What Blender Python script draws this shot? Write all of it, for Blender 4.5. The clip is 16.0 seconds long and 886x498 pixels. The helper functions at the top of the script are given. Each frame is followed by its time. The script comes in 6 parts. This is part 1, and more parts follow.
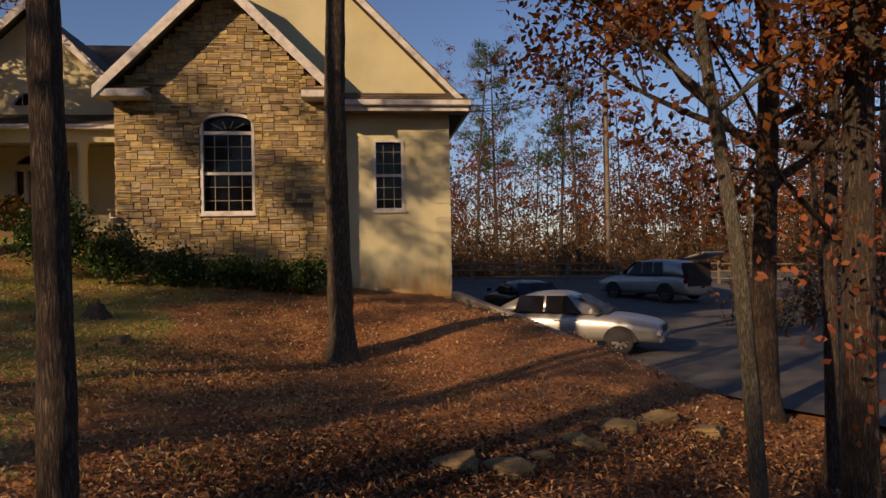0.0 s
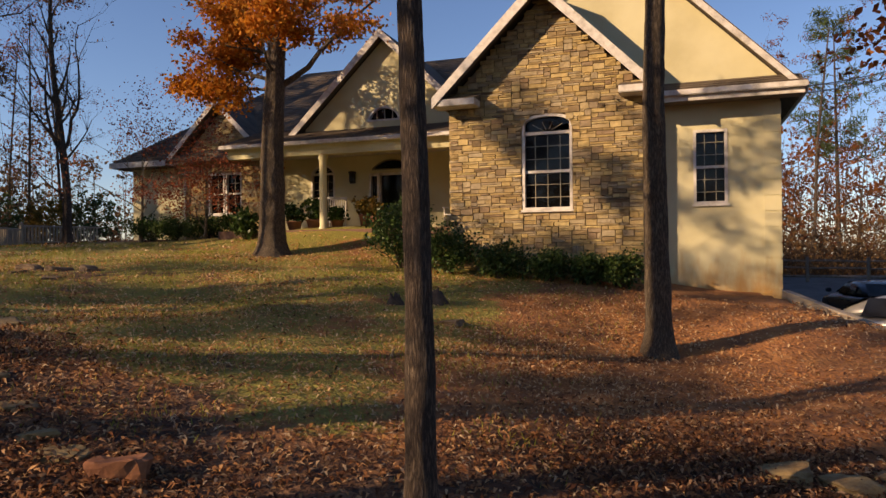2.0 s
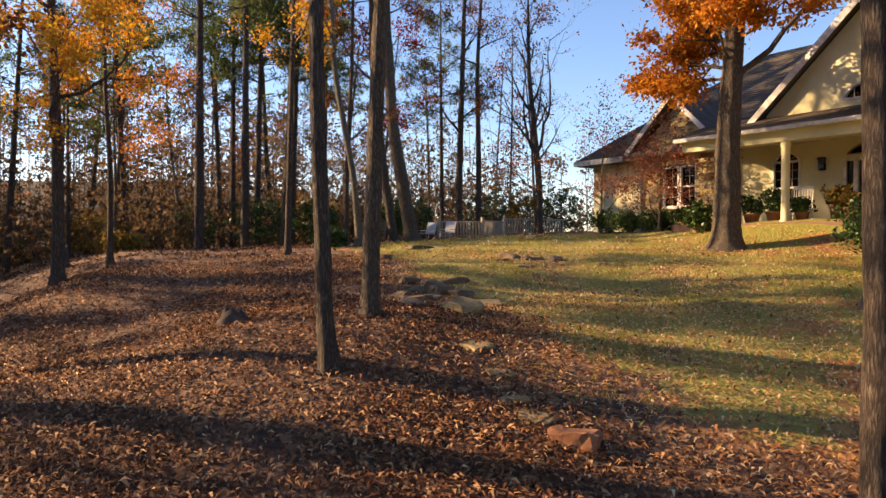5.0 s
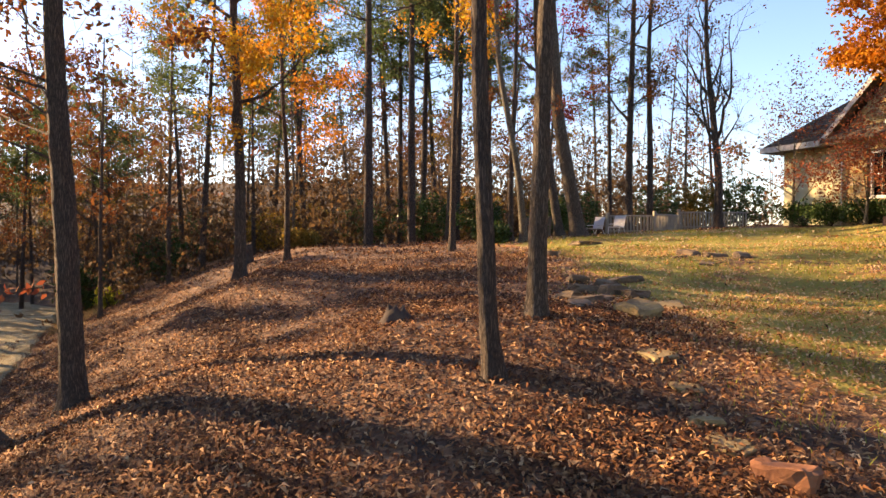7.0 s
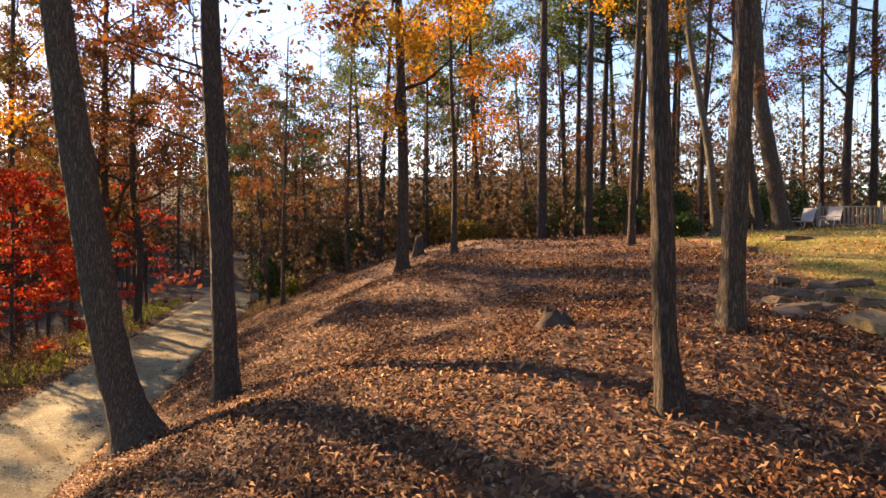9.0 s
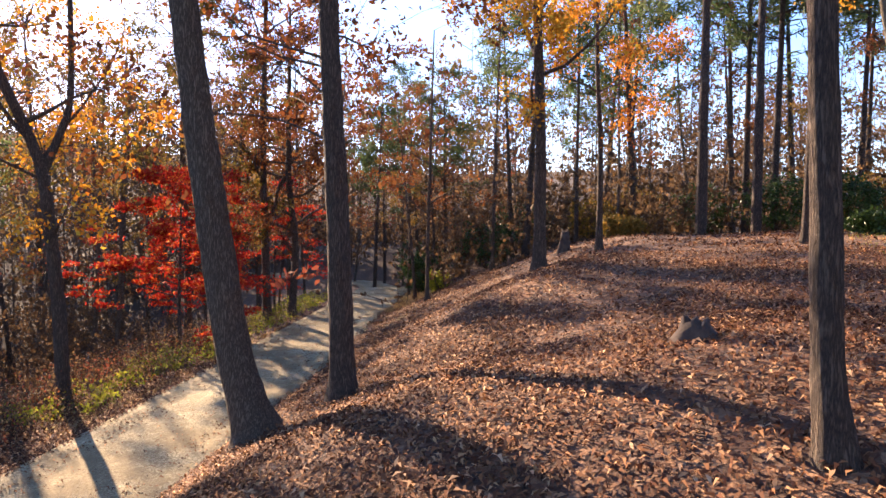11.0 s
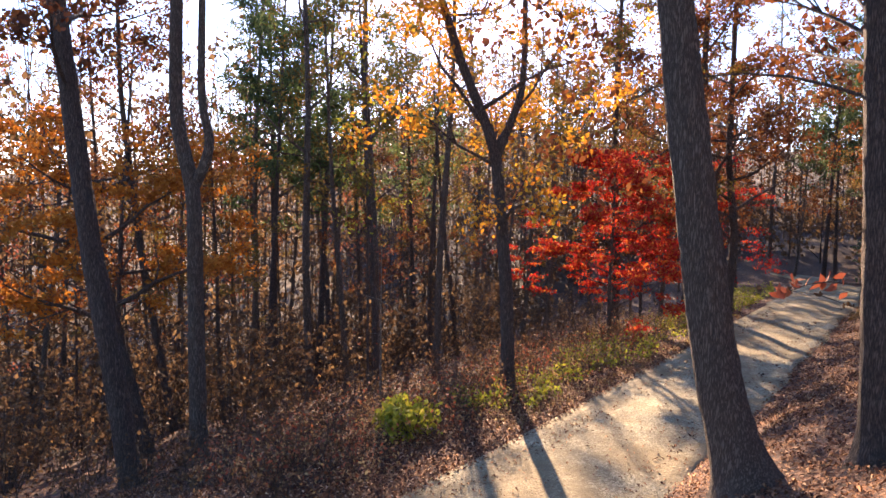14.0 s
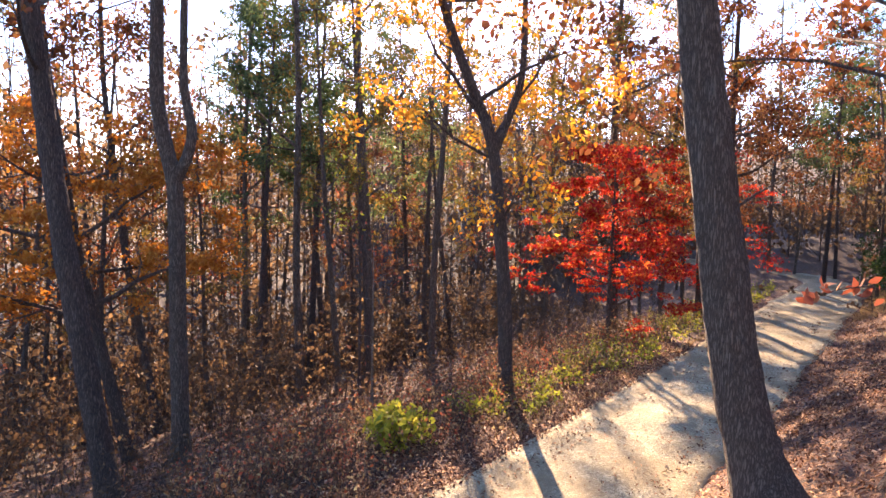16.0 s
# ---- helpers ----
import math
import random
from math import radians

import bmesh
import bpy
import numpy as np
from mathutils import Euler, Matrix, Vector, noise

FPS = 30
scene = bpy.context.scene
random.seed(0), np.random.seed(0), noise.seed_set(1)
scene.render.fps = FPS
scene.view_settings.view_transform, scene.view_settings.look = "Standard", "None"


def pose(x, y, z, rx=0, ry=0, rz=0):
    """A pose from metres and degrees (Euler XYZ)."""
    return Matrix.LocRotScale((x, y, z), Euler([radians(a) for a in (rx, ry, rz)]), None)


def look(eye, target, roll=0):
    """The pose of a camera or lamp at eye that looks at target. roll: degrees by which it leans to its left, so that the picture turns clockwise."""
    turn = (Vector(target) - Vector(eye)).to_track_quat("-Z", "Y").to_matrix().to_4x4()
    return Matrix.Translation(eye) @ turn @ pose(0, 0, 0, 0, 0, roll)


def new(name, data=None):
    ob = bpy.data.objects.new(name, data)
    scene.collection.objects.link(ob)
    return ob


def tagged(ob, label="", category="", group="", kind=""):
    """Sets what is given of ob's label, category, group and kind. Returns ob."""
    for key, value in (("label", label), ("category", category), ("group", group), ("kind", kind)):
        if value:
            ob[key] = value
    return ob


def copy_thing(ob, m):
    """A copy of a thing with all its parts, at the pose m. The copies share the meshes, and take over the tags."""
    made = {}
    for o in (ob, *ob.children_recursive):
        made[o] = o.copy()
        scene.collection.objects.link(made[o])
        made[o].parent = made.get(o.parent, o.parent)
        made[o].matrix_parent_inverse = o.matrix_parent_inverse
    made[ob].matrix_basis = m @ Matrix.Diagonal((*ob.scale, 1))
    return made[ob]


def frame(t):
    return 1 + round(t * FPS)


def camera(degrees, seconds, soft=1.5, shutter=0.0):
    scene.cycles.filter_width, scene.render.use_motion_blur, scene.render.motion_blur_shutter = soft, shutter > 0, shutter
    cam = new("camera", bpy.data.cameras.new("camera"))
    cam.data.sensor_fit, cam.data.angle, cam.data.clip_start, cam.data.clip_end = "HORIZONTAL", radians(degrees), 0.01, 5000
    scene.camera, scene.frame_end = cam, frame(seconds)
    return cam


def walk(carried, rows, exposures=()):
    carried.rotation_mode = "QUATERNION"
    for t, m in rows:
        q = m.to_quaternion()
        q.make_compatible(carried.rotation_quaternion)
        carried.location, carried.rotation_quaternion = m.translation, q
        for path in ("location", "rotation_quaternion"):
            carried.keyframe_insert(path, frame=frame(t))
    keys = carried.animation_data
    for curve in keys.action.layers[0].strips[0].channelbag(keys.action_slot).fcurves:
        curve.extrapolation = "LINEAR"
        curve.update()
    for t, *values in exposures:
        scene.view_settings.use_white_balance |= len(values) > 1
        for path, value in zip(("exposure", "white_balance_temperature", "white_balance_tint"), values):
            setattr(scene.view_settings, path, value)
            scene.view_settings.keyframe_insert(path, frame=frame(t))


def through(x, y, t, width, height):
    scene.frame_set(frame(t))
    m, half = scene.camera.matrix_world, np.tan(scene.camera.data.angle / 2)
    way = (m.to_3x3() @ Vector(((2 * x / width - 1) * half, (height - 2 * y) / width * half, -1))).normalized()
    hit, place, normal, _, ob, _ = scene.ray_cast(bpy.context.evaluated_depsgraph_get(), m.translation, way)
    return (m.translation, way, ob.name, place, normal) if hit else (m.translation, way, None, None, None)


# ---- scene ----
cam = camera(64.5, 16.0)
PATH = [
    (0, (-1.729, -1.796, -0.4), (-1.51, 0.192, -0.382), -1.1),
    (0.5, (-1.733, -1.83, -0.407), (-1.656, 0.168, -0.39), -0.9),
    (1, (-1.786, -1.878, -0.421), (-1.879, 0.12, -0.404), -0.8),
    (1.5, (-1.84, -1.967, -0.408), (-2.184, 0.004, -0.392), -0.7),
    (2, (-1.78, -2.096, -0.383), (-2.424, -0.202, -0.371), -0.5),
    (2.5, (-1.704, -2.204, -0.345), (-2.642, -0.438, -0.338), -0.5),
    (3, (-1.606, -2.247, -0.32), (-2.824, -0.66, -0.317), -0.4),
    (3.5, (-1.522, -2.292, -0.332), (-2.933, -0.875, -0.332), -0.3),
    (4, (-1.42, -2.325, -0.32), (-2.938, -1.022, -0.325), -0.2),
    (4.2, (-1.38, -2.361, -0.302), (-2.931, -1.099, -0.311), -0.0),
    (6.3, (-1.861, -2.2, -0.28), (-3.569, -1.16, -0.302), 0.4),
    (6.5, (-1.906, -2.155, -0.281), (-3.636, -1.151, -0.306), 0.4),
    (7, (-2.057, -2.068, -0.271), (-3.912, -1.32, -0.304), 0.2),
    (7.5, (-2.147, -1.933, -0.286), (-4.108, -1.541, -0.33), 0.3),
    (8, (-2.335, -1.792, -0.298), (-4.31, -1.485, -0.351), 0.4),
    (8.2, (-2.491, -1.716, -0.297), (-4.469, -1.429, -0.35), 0.4),
    (10.5, (-4.149, -0.971, -0.298), (-6.136, -0.759, -0.36), 0.9),
    (11, (-4.103, -0.876, -0.299), (-6.092, -1.069, -0.373), 0.7),
    (11.5, (-3.904, -0.833, -0.251), (-5.735, -1.634, -0.346), 0.5),
    (12, (-4.108, -1.01, -0.206), (-5.719, -2.191, -0.319), 0.5),
    (12.5, (-4.48, -1.401, -0.179), (-6.041, -2.646, -0.302), 0.7),
    (13, (-4.918, -1.828, -0.175), (-6.484, -3.065, -0.305), 0.7),
    (13.5, (-5.361, -2.211, -0.224), (-6.932, -3.441, -0.357), 0.8),
    (14, (-5.691, -2.525, -0.247), (-7.268, -3.747, -0.384), 0.9),
    (14.5, (-5.859, -2.627, -0.261), (-7.439, -3.845, -0.401), 0.9),
    (15, (-5.972, -2.676, -0.254), (-7.552, -3.894, -0.398), 1.0),
    (15.5, (-6.108, -2.786, -0.259), (-7.689, -4.002, -0.406), 1.1),
    (16, (-6.249, -2.98, -0.255), (-7.836, -4.189, -0.403), 1.1),
]
walk(cam, [(t, look(eye, target, roll)) for t, eye, target, roll in PATH],
     [(0, -0.25, 8800, 32), (1.5, 0.25, 8800, 31), (3, 0.6, 8700, 30), (4.2, 1.0, 8900, 28), (6.3, 1.8, 10000, 30), (8.2, 1.85, 10400, 31), (10.3, 1.55, 9600, 33), (11, 2.05, 7600, 34), (12.2, 2.2, 7200, 37), (13.5, 2.1, 7500, 37), (16, 2.62, 7600, 38)])

# ---- world and sun ----
SUN_TO = Vector((-0.766, -0.643, 0.38)).normalized()
SUN_EL = math.asin(SUN_TO.z)
SUN_AZ = math.atan2(SUN_TO.x, SUN_TO.y)
world = bpy.data.worlds.new("sky")
scene.world = world
world.use_nodes = True
wn = world.node_tree
sky = wn.nodes.new("ShaderNodeTexSky")
sky.sky_type = "NISHITA"
sky.sun_disc = False
sky.sun_elevation = SUN_EL
sky.sun_rotation = SUN_AZ
sky.air_density, sky.dust_density, sky.ozone_density = 1.2, 0.7, 6.0
sky.altitude = 1500
wn.nodes["Background"].inputs["Strength"].default_value = 0.13
sky_hue = wn.nodes.new("ShaderNodeHueSaturation")
sky_hue.inputs["Saturation"].default_value = 1.07
wn.links.new(sky.outputs["Color"], sky_hue.inputs["Color"])
wn.links.new(sky_hue.outputs["Color"], wn.nodes["Background"].inputs["Color"])
sun_data = bpy.data.lights.new("sun", "SUN")
sun_data.energy, sun_data.angle, sun_data.color = 5.0, radians(0.55), (1.0, 0.85, 0.59)
sun = new("sun", sun_data)
sun.matrix_world = look(SUN_TO * 50, (0, 0, 0))

# ---- materials ----
def mat(name, color, rough=0.8, metal=0.0):
    m = bpy.data.materials.new(name)
    m.use_nodes = True
    b = m.node_tree.nodes["Principled BSDF"]
    b.inputs["Base Color"].default_value = (*color, 1)
    b.inputs["Roughness"].default_value = rough
    b.inputs["Metallic"].default_value = metal
    return m


class Nodes:
    """Short hand for node trees."""

    def __init__(self, m):
        self.t = m.node_tree
        self.b = self.t.nodes["Principled BSDF"]

    def add(self, kind, **values):
        n = self.t.nodes.new(kind)
        for k, v in values.items():
            if k in n.inputs:
                n.inputs[k].default_value = v
        return n

    def link(self, a, b):
        self.t.links.new(a, b)

    def coords(self, kind="Object", scale=(1, 1, 1)):
        c = self.add("ShaderNodeTexCoord")
        mp = self.add("ShaderNodeMapping")
        mp.inputs["Scale"].default_value = scale
        self.link(c.outputs[kind], mp.inputs["Vector"])
        return mp.outputs["Vector"]

    def position(self, scale=(1, 1, 1)):
        c = self.add("ShaderNodeNewGeometry")
        mp = self.add("ShaderNodeMapping")
        mp.inputs["Scale"].default_value = scale
        self.link(c.outputs["Position"], mp.inputs["Vector"])
        return mp.outputs["Vector"]

    def noise(self, vec, scale, detail=4.0, rough=0.55):
        n = self.add("ShaderNodeTexNoise")
        n.inputs["Scale"].default_value = scale
        n.inputs["Detail"].default_value = detail
        n.inputs["Roughness"].default_value = rough
        self.link(vec, n.inputs["Vector"])
        return n.outputs["Fac"]

    def ramp(self, fac, stops):
        n = self.add("ShaderNodeValToRGB")
        e = n.color_ramp.elements
        while len(e) < len(stops):
            e.new(0.5)
        for el, (p, c) in zip(e, stops):
            el.position = p
            el.color = (*c, 1) if len(c) == 3 else c
        self.link(fac, n.inputs["Fac"])
        return n.outputs["Color"]

    def mix(self, fac, a, b, blend="MIX"):
        n = self.add("ShaderNodeMix")
        n.data_type = "RGBA"
        n.blend_type = blend
        for name, v in (("Factor_Float", fac), ("A_Color", a), ("B_Color", b)):
            s = next(i for i in n.inputs if i.identifier == name)
            if isinstance(v, (int, float)):
                s.default_value = v
            elif isinstance(v, tuple):
                s.default_value = (*v, 1)
            else:
                self.link(v, s)
        return next(o for o in n.outputs if o.identifier == "Result_Color")

    def math(self, op, a, b=0.0):
        n = self.add("ShaderNodeMath")
        n.operation = op
        for i, v in enumerate((a, b)):
            if isinstance(v, (int, float)):
                n.inputs[i].default_value = v
            else:
                self.link(v, n.inputs[i])
        return n.outputs[0]

    def bump(self, height, strength=0.5, distance=0.02, normal=None):
        n = self.add("ShaderNodeBump")
        n.inputs["Strength"].default_value = strength
        n.inputs["Distance"].default_value = distance
        self.link(height, n.inputs["Height"])
        if normal is not None:
            self.link(normal, n.inputs["Normal"])
        self.link(n.outputs["Normal"], self.b.inputs["Normal"])
        return n.outputs["Normal"]

    def color(self, c):
        self.link(c, self.b.inputs["Base Color"])

    def rough(self, v):
        self.link(v, self.b.inputs["Roughness"])

    def island(self):
        return self.add("ShaderNodeNewGeometry").outputs["Random Per Island"]

    def piece(self):
        return self.add("ShaderNodeObjectInfo").outputs["Random"]

    def attr(self, name):
        n = self.add("ShaderNodeAttribute")
        n.attribute_name = name
        return n.outputs["Fac"]


def noisy(name, stops, scale=4.0, rough=0.8, bump=0.3, fine=60.0, dist=0.01, stretch=(1, 1, 1), metal=0.0):
    m = mat(name, (0.5, 0.5, 0.5), rough, metal)
    n = Nodes(m)
    v = n.position(stretch)
    a = n.noise(v, scale, 5.0)
    f = n.noise(v, fine, 3.0)
    s = n.math("ADD", n.math("MULTIPLY", a, 0.7), n.math("MULTIPLY", f, 0.3))
    n.color(n.ramp(s, stops))
    if bump:
        n.bump(s, bump, dist)
    return m


def leaf_mat(name, stops, rough=0.7, through=0.35):
    """Leaves: one tone an island, light shining through."""
    m = mat(name, (0.3, 0.2, 0.1), rough)
    n = Nodes(m)
    own = n.math("ADD", n.math("MULTIPLY", n.island(), 0.8), n.math("MULTIPLY", n.piece(), 0.2))
    c = n.ramp(own, stops)
    n.color(c)
    n.b.inputs["Specular IOR Level"].default_value = 0.18
    tr = n.add("ShaderNodeBsdfTranslucent")
    n.link(c, tr.inputs["Color"])
    mx = n.add("ShaderNodeMixShader")
    mx.inputs[0].default_value = through
    out = n.t.nodes["Material Output"]
    n.link(n.b.outputs[0], mx.inputs[1])
    n.link(tr.outputs[0], mx.inputs[2])
    n.link(mx.outputs[0], out.inputs["Surface"])
    return m


def bark_mat(name, dark, light, scale=1.0):
    """Furrowed bark: upright ridges broken across, with pale lichen."""
    m = mat(name, dark, 0.92)
    n = Nodes(m)
    v = n.coords("Object", (40 * scale, 40 * scale, 6.0 * scale))
    furrow = n.math("MULTIPLY", n.math("ABSOLUTE", n.math("SUBTRACT", n.noise(v, 1.0, 6.0, 0.6), 0.5)), 5.0)
    fine = n.noise(n.coords("Object", (110, 110, 30)), 1.0, 5.0, 0.65)
    h = n.math("ADD", n.math("MINIMUM", furrow, 0.8), n.math("MULTIPLY", fine, 0.5))
    c = n.ramp(h, [(0.2, tuple(x * 0.35 for x in dark)), (0.55, dark), (1.0, light)])
    lichen = n.ramp(n.noise(n.coords("Object", (2.2, 2.2, 1.0)), 1.6, 6.0, 0.7), [(0.55, (0, 0, 0)), (0.68, (1, 1, 1))])
    n.color(n.mix(n.math("MULTIPLY", lichen, 0.2), c, (0.20, 0.19, 0.145)))
    n.bump(h, 1.0, 0.035)
    return m


def stone_mat(name, joined):
    m = mat(name, (0.3, 0.22, 0.13), 0.88)
    n = Nodes(m)
    pick = n.island() if joined else n.piece()
    base = n.ramp(pick, [(0.0, (0.14, 0.10, 0.06)), (0.1, (0.26, 0.19, 0.105)), (0.25, (0.44, 0.33, 0.145)), (0.42, (0.30, 0.245, 0.165)), (0.58, (0.54, 0.43, 0.21)), (0.72, (0.40, 0.29, 0.13)), (0.86, (0.37, 0.315, 0.215)), (1.0, (0.22, 0.15, 0.09))])
    v = n.position()
    a, f = n.noise(v, 7.0, 5.0), n.noise(v, 45.0, 4.0)
    tone = n.ramp(n.math("ADD", n.math("MULTIPLY", a, 0.6), n.math("MULTIPLY", f, 0.4)), [(0.3, (0.5, 0.44, 0.38)), (0.5, (0.95, 0.93, 0.88)), (0.7, (1.25, 1.2, 1.1))])
    n.color(n.mix(1.0, base, tone, "MULTIPLY"))
    n.bump(n.math("ADD", a, n.math("MULTIPLY", f, 0.6)), 0.7, 0.025)
    return m


def stucco_mat():
    """Cream stucco, stained by splashed clay near the soil."""
    m = mat("stucco", (0.55, 0.47, 0.28), 0.92)
    n = Nodes(m)
    v = n.position()
    a, f = n.noise(v, 0.9, 5.0), n.noise(v, 160.0, 3.0)
    c = n.ramp(a, [(0.3, (0.47, 0.44, 0.265)), (0.5, (0.55, 0.52, 0.325)), (0.7, (0.60, 0.575, 0.375))])
    sep = n.add("ShaderNodeSeparateXYZ")
    n.link(v, sep.inputs[0])
    h = n.math("ADD", sep.outputs["Z"], n.math("MULTIPLY", n.noise(n.position((2.5, 2.5, 0.8)), 2.2, 5.0), 1.5))
    splash = n.ramp(n.math("MULTIPLY", n.math("ADD", h, 1.3), 0.5), [(0.32, (1, 1, 1)), (0.72, (0, 0, 0))])
    n.color(n.mix(n.math("MULTIPLY", splash, 0.85), c, (0.46, 0.23, 0.055)))
    n.bump(f, 0.25, 0.004)
    return m


def ground_mat():
    """Red clay, crumbled leaves and thin moss and grass; far ground darkened in its colour."""
    m = mat("leafy_soil", (0.15, 0.08, 0.04), 0.95)
    n = Nodes(m)
    v = n.position()
    leaf = n.add("ShaderNodeTexVoronoi")
    leaf.inputs["Scale"].default_value = 13.0
    leaf.inputs["Randomness"].default_value = 1.0
    warp = n.add("ShaderNodeTexNoise")
    warp.inputs["Scale"].default_value = 6.0
    n.link(v, warp.inputs["Vector"])
    add = n.add("ShaderNodeVectorMath")
    add.operation = "MULTIPLY_ADD"
    n.link(warp.outputs["Color"], add.inputs[0])
    add.inputs[1].default_value = (0.18, 0.18, 0.18)
    n.link(v, add.inputs[2])
    n.link(add.outputs[0], leaf.inputs["Vector"])
    sep = n.add("ShaderNodeSeparateColor")
    n.link(leaf.outputs["Color"], sep.inputs[0])
    litter = n.ramp(sep.outputs[0], [(0.0, (0.035, 0.018, 0.01)), (0.4, (0.08, 0.036, 0.018)), (0.75, (0.15, 0.07, 0.033)), (1.0, (0.26, 0.14, 0.07))])
    dirt = n.noise(v, 1.7, 6.0, 0.6)
    clay = n.ramp(dirt, [(0.3, (0.15, 0.06, 0.024)), (0.55, (0.33, 0.135, 0.045)), (0.75, (0.47, 0.225, 0.08))])
    patch = n.noise(v, 0.55, 4.0)
    bare = n.ramp(n.math("ADD", n.math("MULTIPLY", patch, 0.8), n.math("MULTIPLY", n.attr("clay"), 0.45)), [(0.5, (0, 0, 0)), (0.62, (1, 1, 1))])
    c = n.mix(bare, litter, clay)
    tuft = n.noise(v, 5.0, 6.0, 0.7)
    green = n.ramp(n.noise(v, 30.0, 4.0), [(0.3, (0.13, 0.135, 0.025)), (0.7, (0.30, 0.255, 0.05))])
    gw = n.math("MULTIPLY", n.attr("grass"), n.math("ADD", n.math("MULTIPLY", patch, 1.2), n.math("MULTIPLY", tuft, 0.9)))
    gfac = n.ramp(gw, [(0.84, (0, 0, 0)), (1.2, (1, 1, 1))])
    # Far wooded ground is darkened in its colour to subdue sunlit bare soil.
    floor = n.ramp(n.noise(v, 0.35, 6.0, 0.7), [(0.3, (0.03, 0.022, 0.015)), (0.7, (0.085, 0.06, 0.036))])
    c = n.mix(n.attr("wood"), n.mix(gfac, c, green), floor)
    n.color(c)
    hgt = n.math("ADD", n.math("MULTIPLY", leaf.outputs["Distance"], 0.8), n.noise(v, 22.0, 5.0))
    n.bump(hgt, 0.8, 0.04)
    return m


def gravel_mat():
    m = mat("gravel", (0.3, 0.27, 0.22), 0.95)
    n = Nodes(m)
    v = n.position()
    peb = n.add("ShaderNodeTexVoronoi")
    peb.inputs["Scale"].default_value = 38.0
    n.link(v, peb.inputs["Vector"])
    sep = n.add("ShaderNodeSeparateColor")
    n.link(peb.outputs["Color"], sep.inputs[0])
    c = n.ramp(sep.outputs[0], [(0.0, (0.18, 0.16, 0.085)), (0.6, (0.33, 0.30, 0.165)), (1.0, (0.50, 0.46, 0.285))])
    big = n.noise(v, 0.8, 5.0, 0.65)
    c = n.mix(n.ramp(big, [(0.38, (0, 0, 0)), (0.6, (0.8, 0.8, 0.8))]), c, (0.17, 0.13, 0.055))
    fine = n.noise(v, 4.5, 6.0, 0.7)
    c = n.mix(n.ramp(fine, [(0.45, (0, 0, 0)), (0.7, (0.6, 0.6, 0.6))]), c, (0.15, 0.11, 0.06))
    n.color(c)
    n.bump(n.math("ADD", peb.outputs["Distance"], n.noise(v, 9.0)), 0.6, 0.02)
    return m


STUCCO = stucco_mat()
WHITE = noisy("white_paint", [(0.32, (0.34, 0.32, 0.28)), (0.5, (0.58, 0.56, 0.51)), (0.65, (0.70, 0.69, 0.65))], 6.0, 0.5, 0.05, 90.0, 0.002)
BARS = mat("grille_bars", (0.34, 0.30, 0.22), 0.5)
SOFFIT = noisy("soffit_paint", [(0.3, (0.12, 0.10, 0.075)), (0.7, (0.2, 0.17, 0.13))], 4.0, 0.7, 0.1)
SHINGLE = noisy("shingle", [(0.3, (0.045, 0.034, 0.025)), (0.7, (0.145, 0.112, 0.08))], 2.2, 0.95, 0.4, 90.0, 0.006)
STONE = stone_mat("split_stone", False)
STONE_JOINED = stone_mat("split_stone_courses", True)
MORTAR = noisy("mortar", [(0.3, (0.20, 0.15, 0.09)), (0.7, (0.34, 0.26, 0.165))], 9.0, 0.95, 0.4)
PAVER = noisy("porch_brick", [(0.3, (0.12, 0.065, 0.045)), (0.7, (0.19, 0.105, 0.07))], 6.0, 0.9, 0.3)
IRON = mat("black_iron", (0.02, 0.02, 0.02), 0.45, 0.6)
GLASS = mat("window_glass", (0.015, 0.017, 0.02), 0.05)
GLASS.node_tree.nodes["Principled BSDF"].inputs["IOR"].default_value = 1.3
GLASS.node_tree.nodes["Principled BSDF"].inputs["Transmission Weight"].default_value = 0.85
# Near-black that puts the darkness of unlit insides into the colour.
DARK = noisy("unlit_inside", [(0.3, (0.02, 0.018, 0.015)), (0.7, (0.04, 0.035, 0.03))], 3.0, 0.8, 0)
BARK_OAK = bark_mat("oak_bark", (0.12, 0.088, 0.058), (0.23, 0.18, 0.125))
BARK_DARK = bark_mat("dark_bark", (0.085, 0.058, 0.04), (0.175, 0.13, 0.09))
BARK_PINE = bark_mat("pine_bark", (0.07, 0.05, 0.038), (0.17, 0.12, 0.09))
BARK_PALE = bark_mat("pale_bark", (0.17, 0.15, 0.105), (0.32, 0.29, 0.22), 1.6)
LEAF_ORANGE = leaf_mat("orange_leaves", [(0.0, (0.33, 0.09, 0.014)), (0.5, (0.52, 0.185, 0.026)), (1.0, (0.62, 0.30, 0.05))], through=0.45)
LEAF_RUSSET = leaf_mat("russet_leaves", [(0.0, (0.10, 0.034, 0.018)), (0.5, (0.20, 0.065, 0.022)), (0.85, (0.30, 0.12, 0.034)), (1.0, (0.36, 0.17, 0.045))])
LEAF_RED = leaf_mat("red_leaves", [(0.0, (0.28, 0.012, 0.012)), (0.55, (0.48, 0.035, 0.022)), (0.8, (0.58, 0.10, 0.025)), (1.0, (0.6, 0.26, 0.05))], through=0.45)
LEAF_PINK = leaf_mat("dull_red_leaves", [(0.0, (0.20, 0.05, 0.03)), (0.6, (0.34, 0.10, 0.05)), (1.0, (0.42, 0.18, 0.08))])
LEAF_YELLOW = leaf_mat("yellow_leaves", [(0.0, (0.45, 0.12, 0.015)), (0.4, (0.55, 0.24, 0.025)), (0.8, (0.6, 0.36, 0.04)), (1.0, (0.45, 0.38, 0.05))], through=0.45)
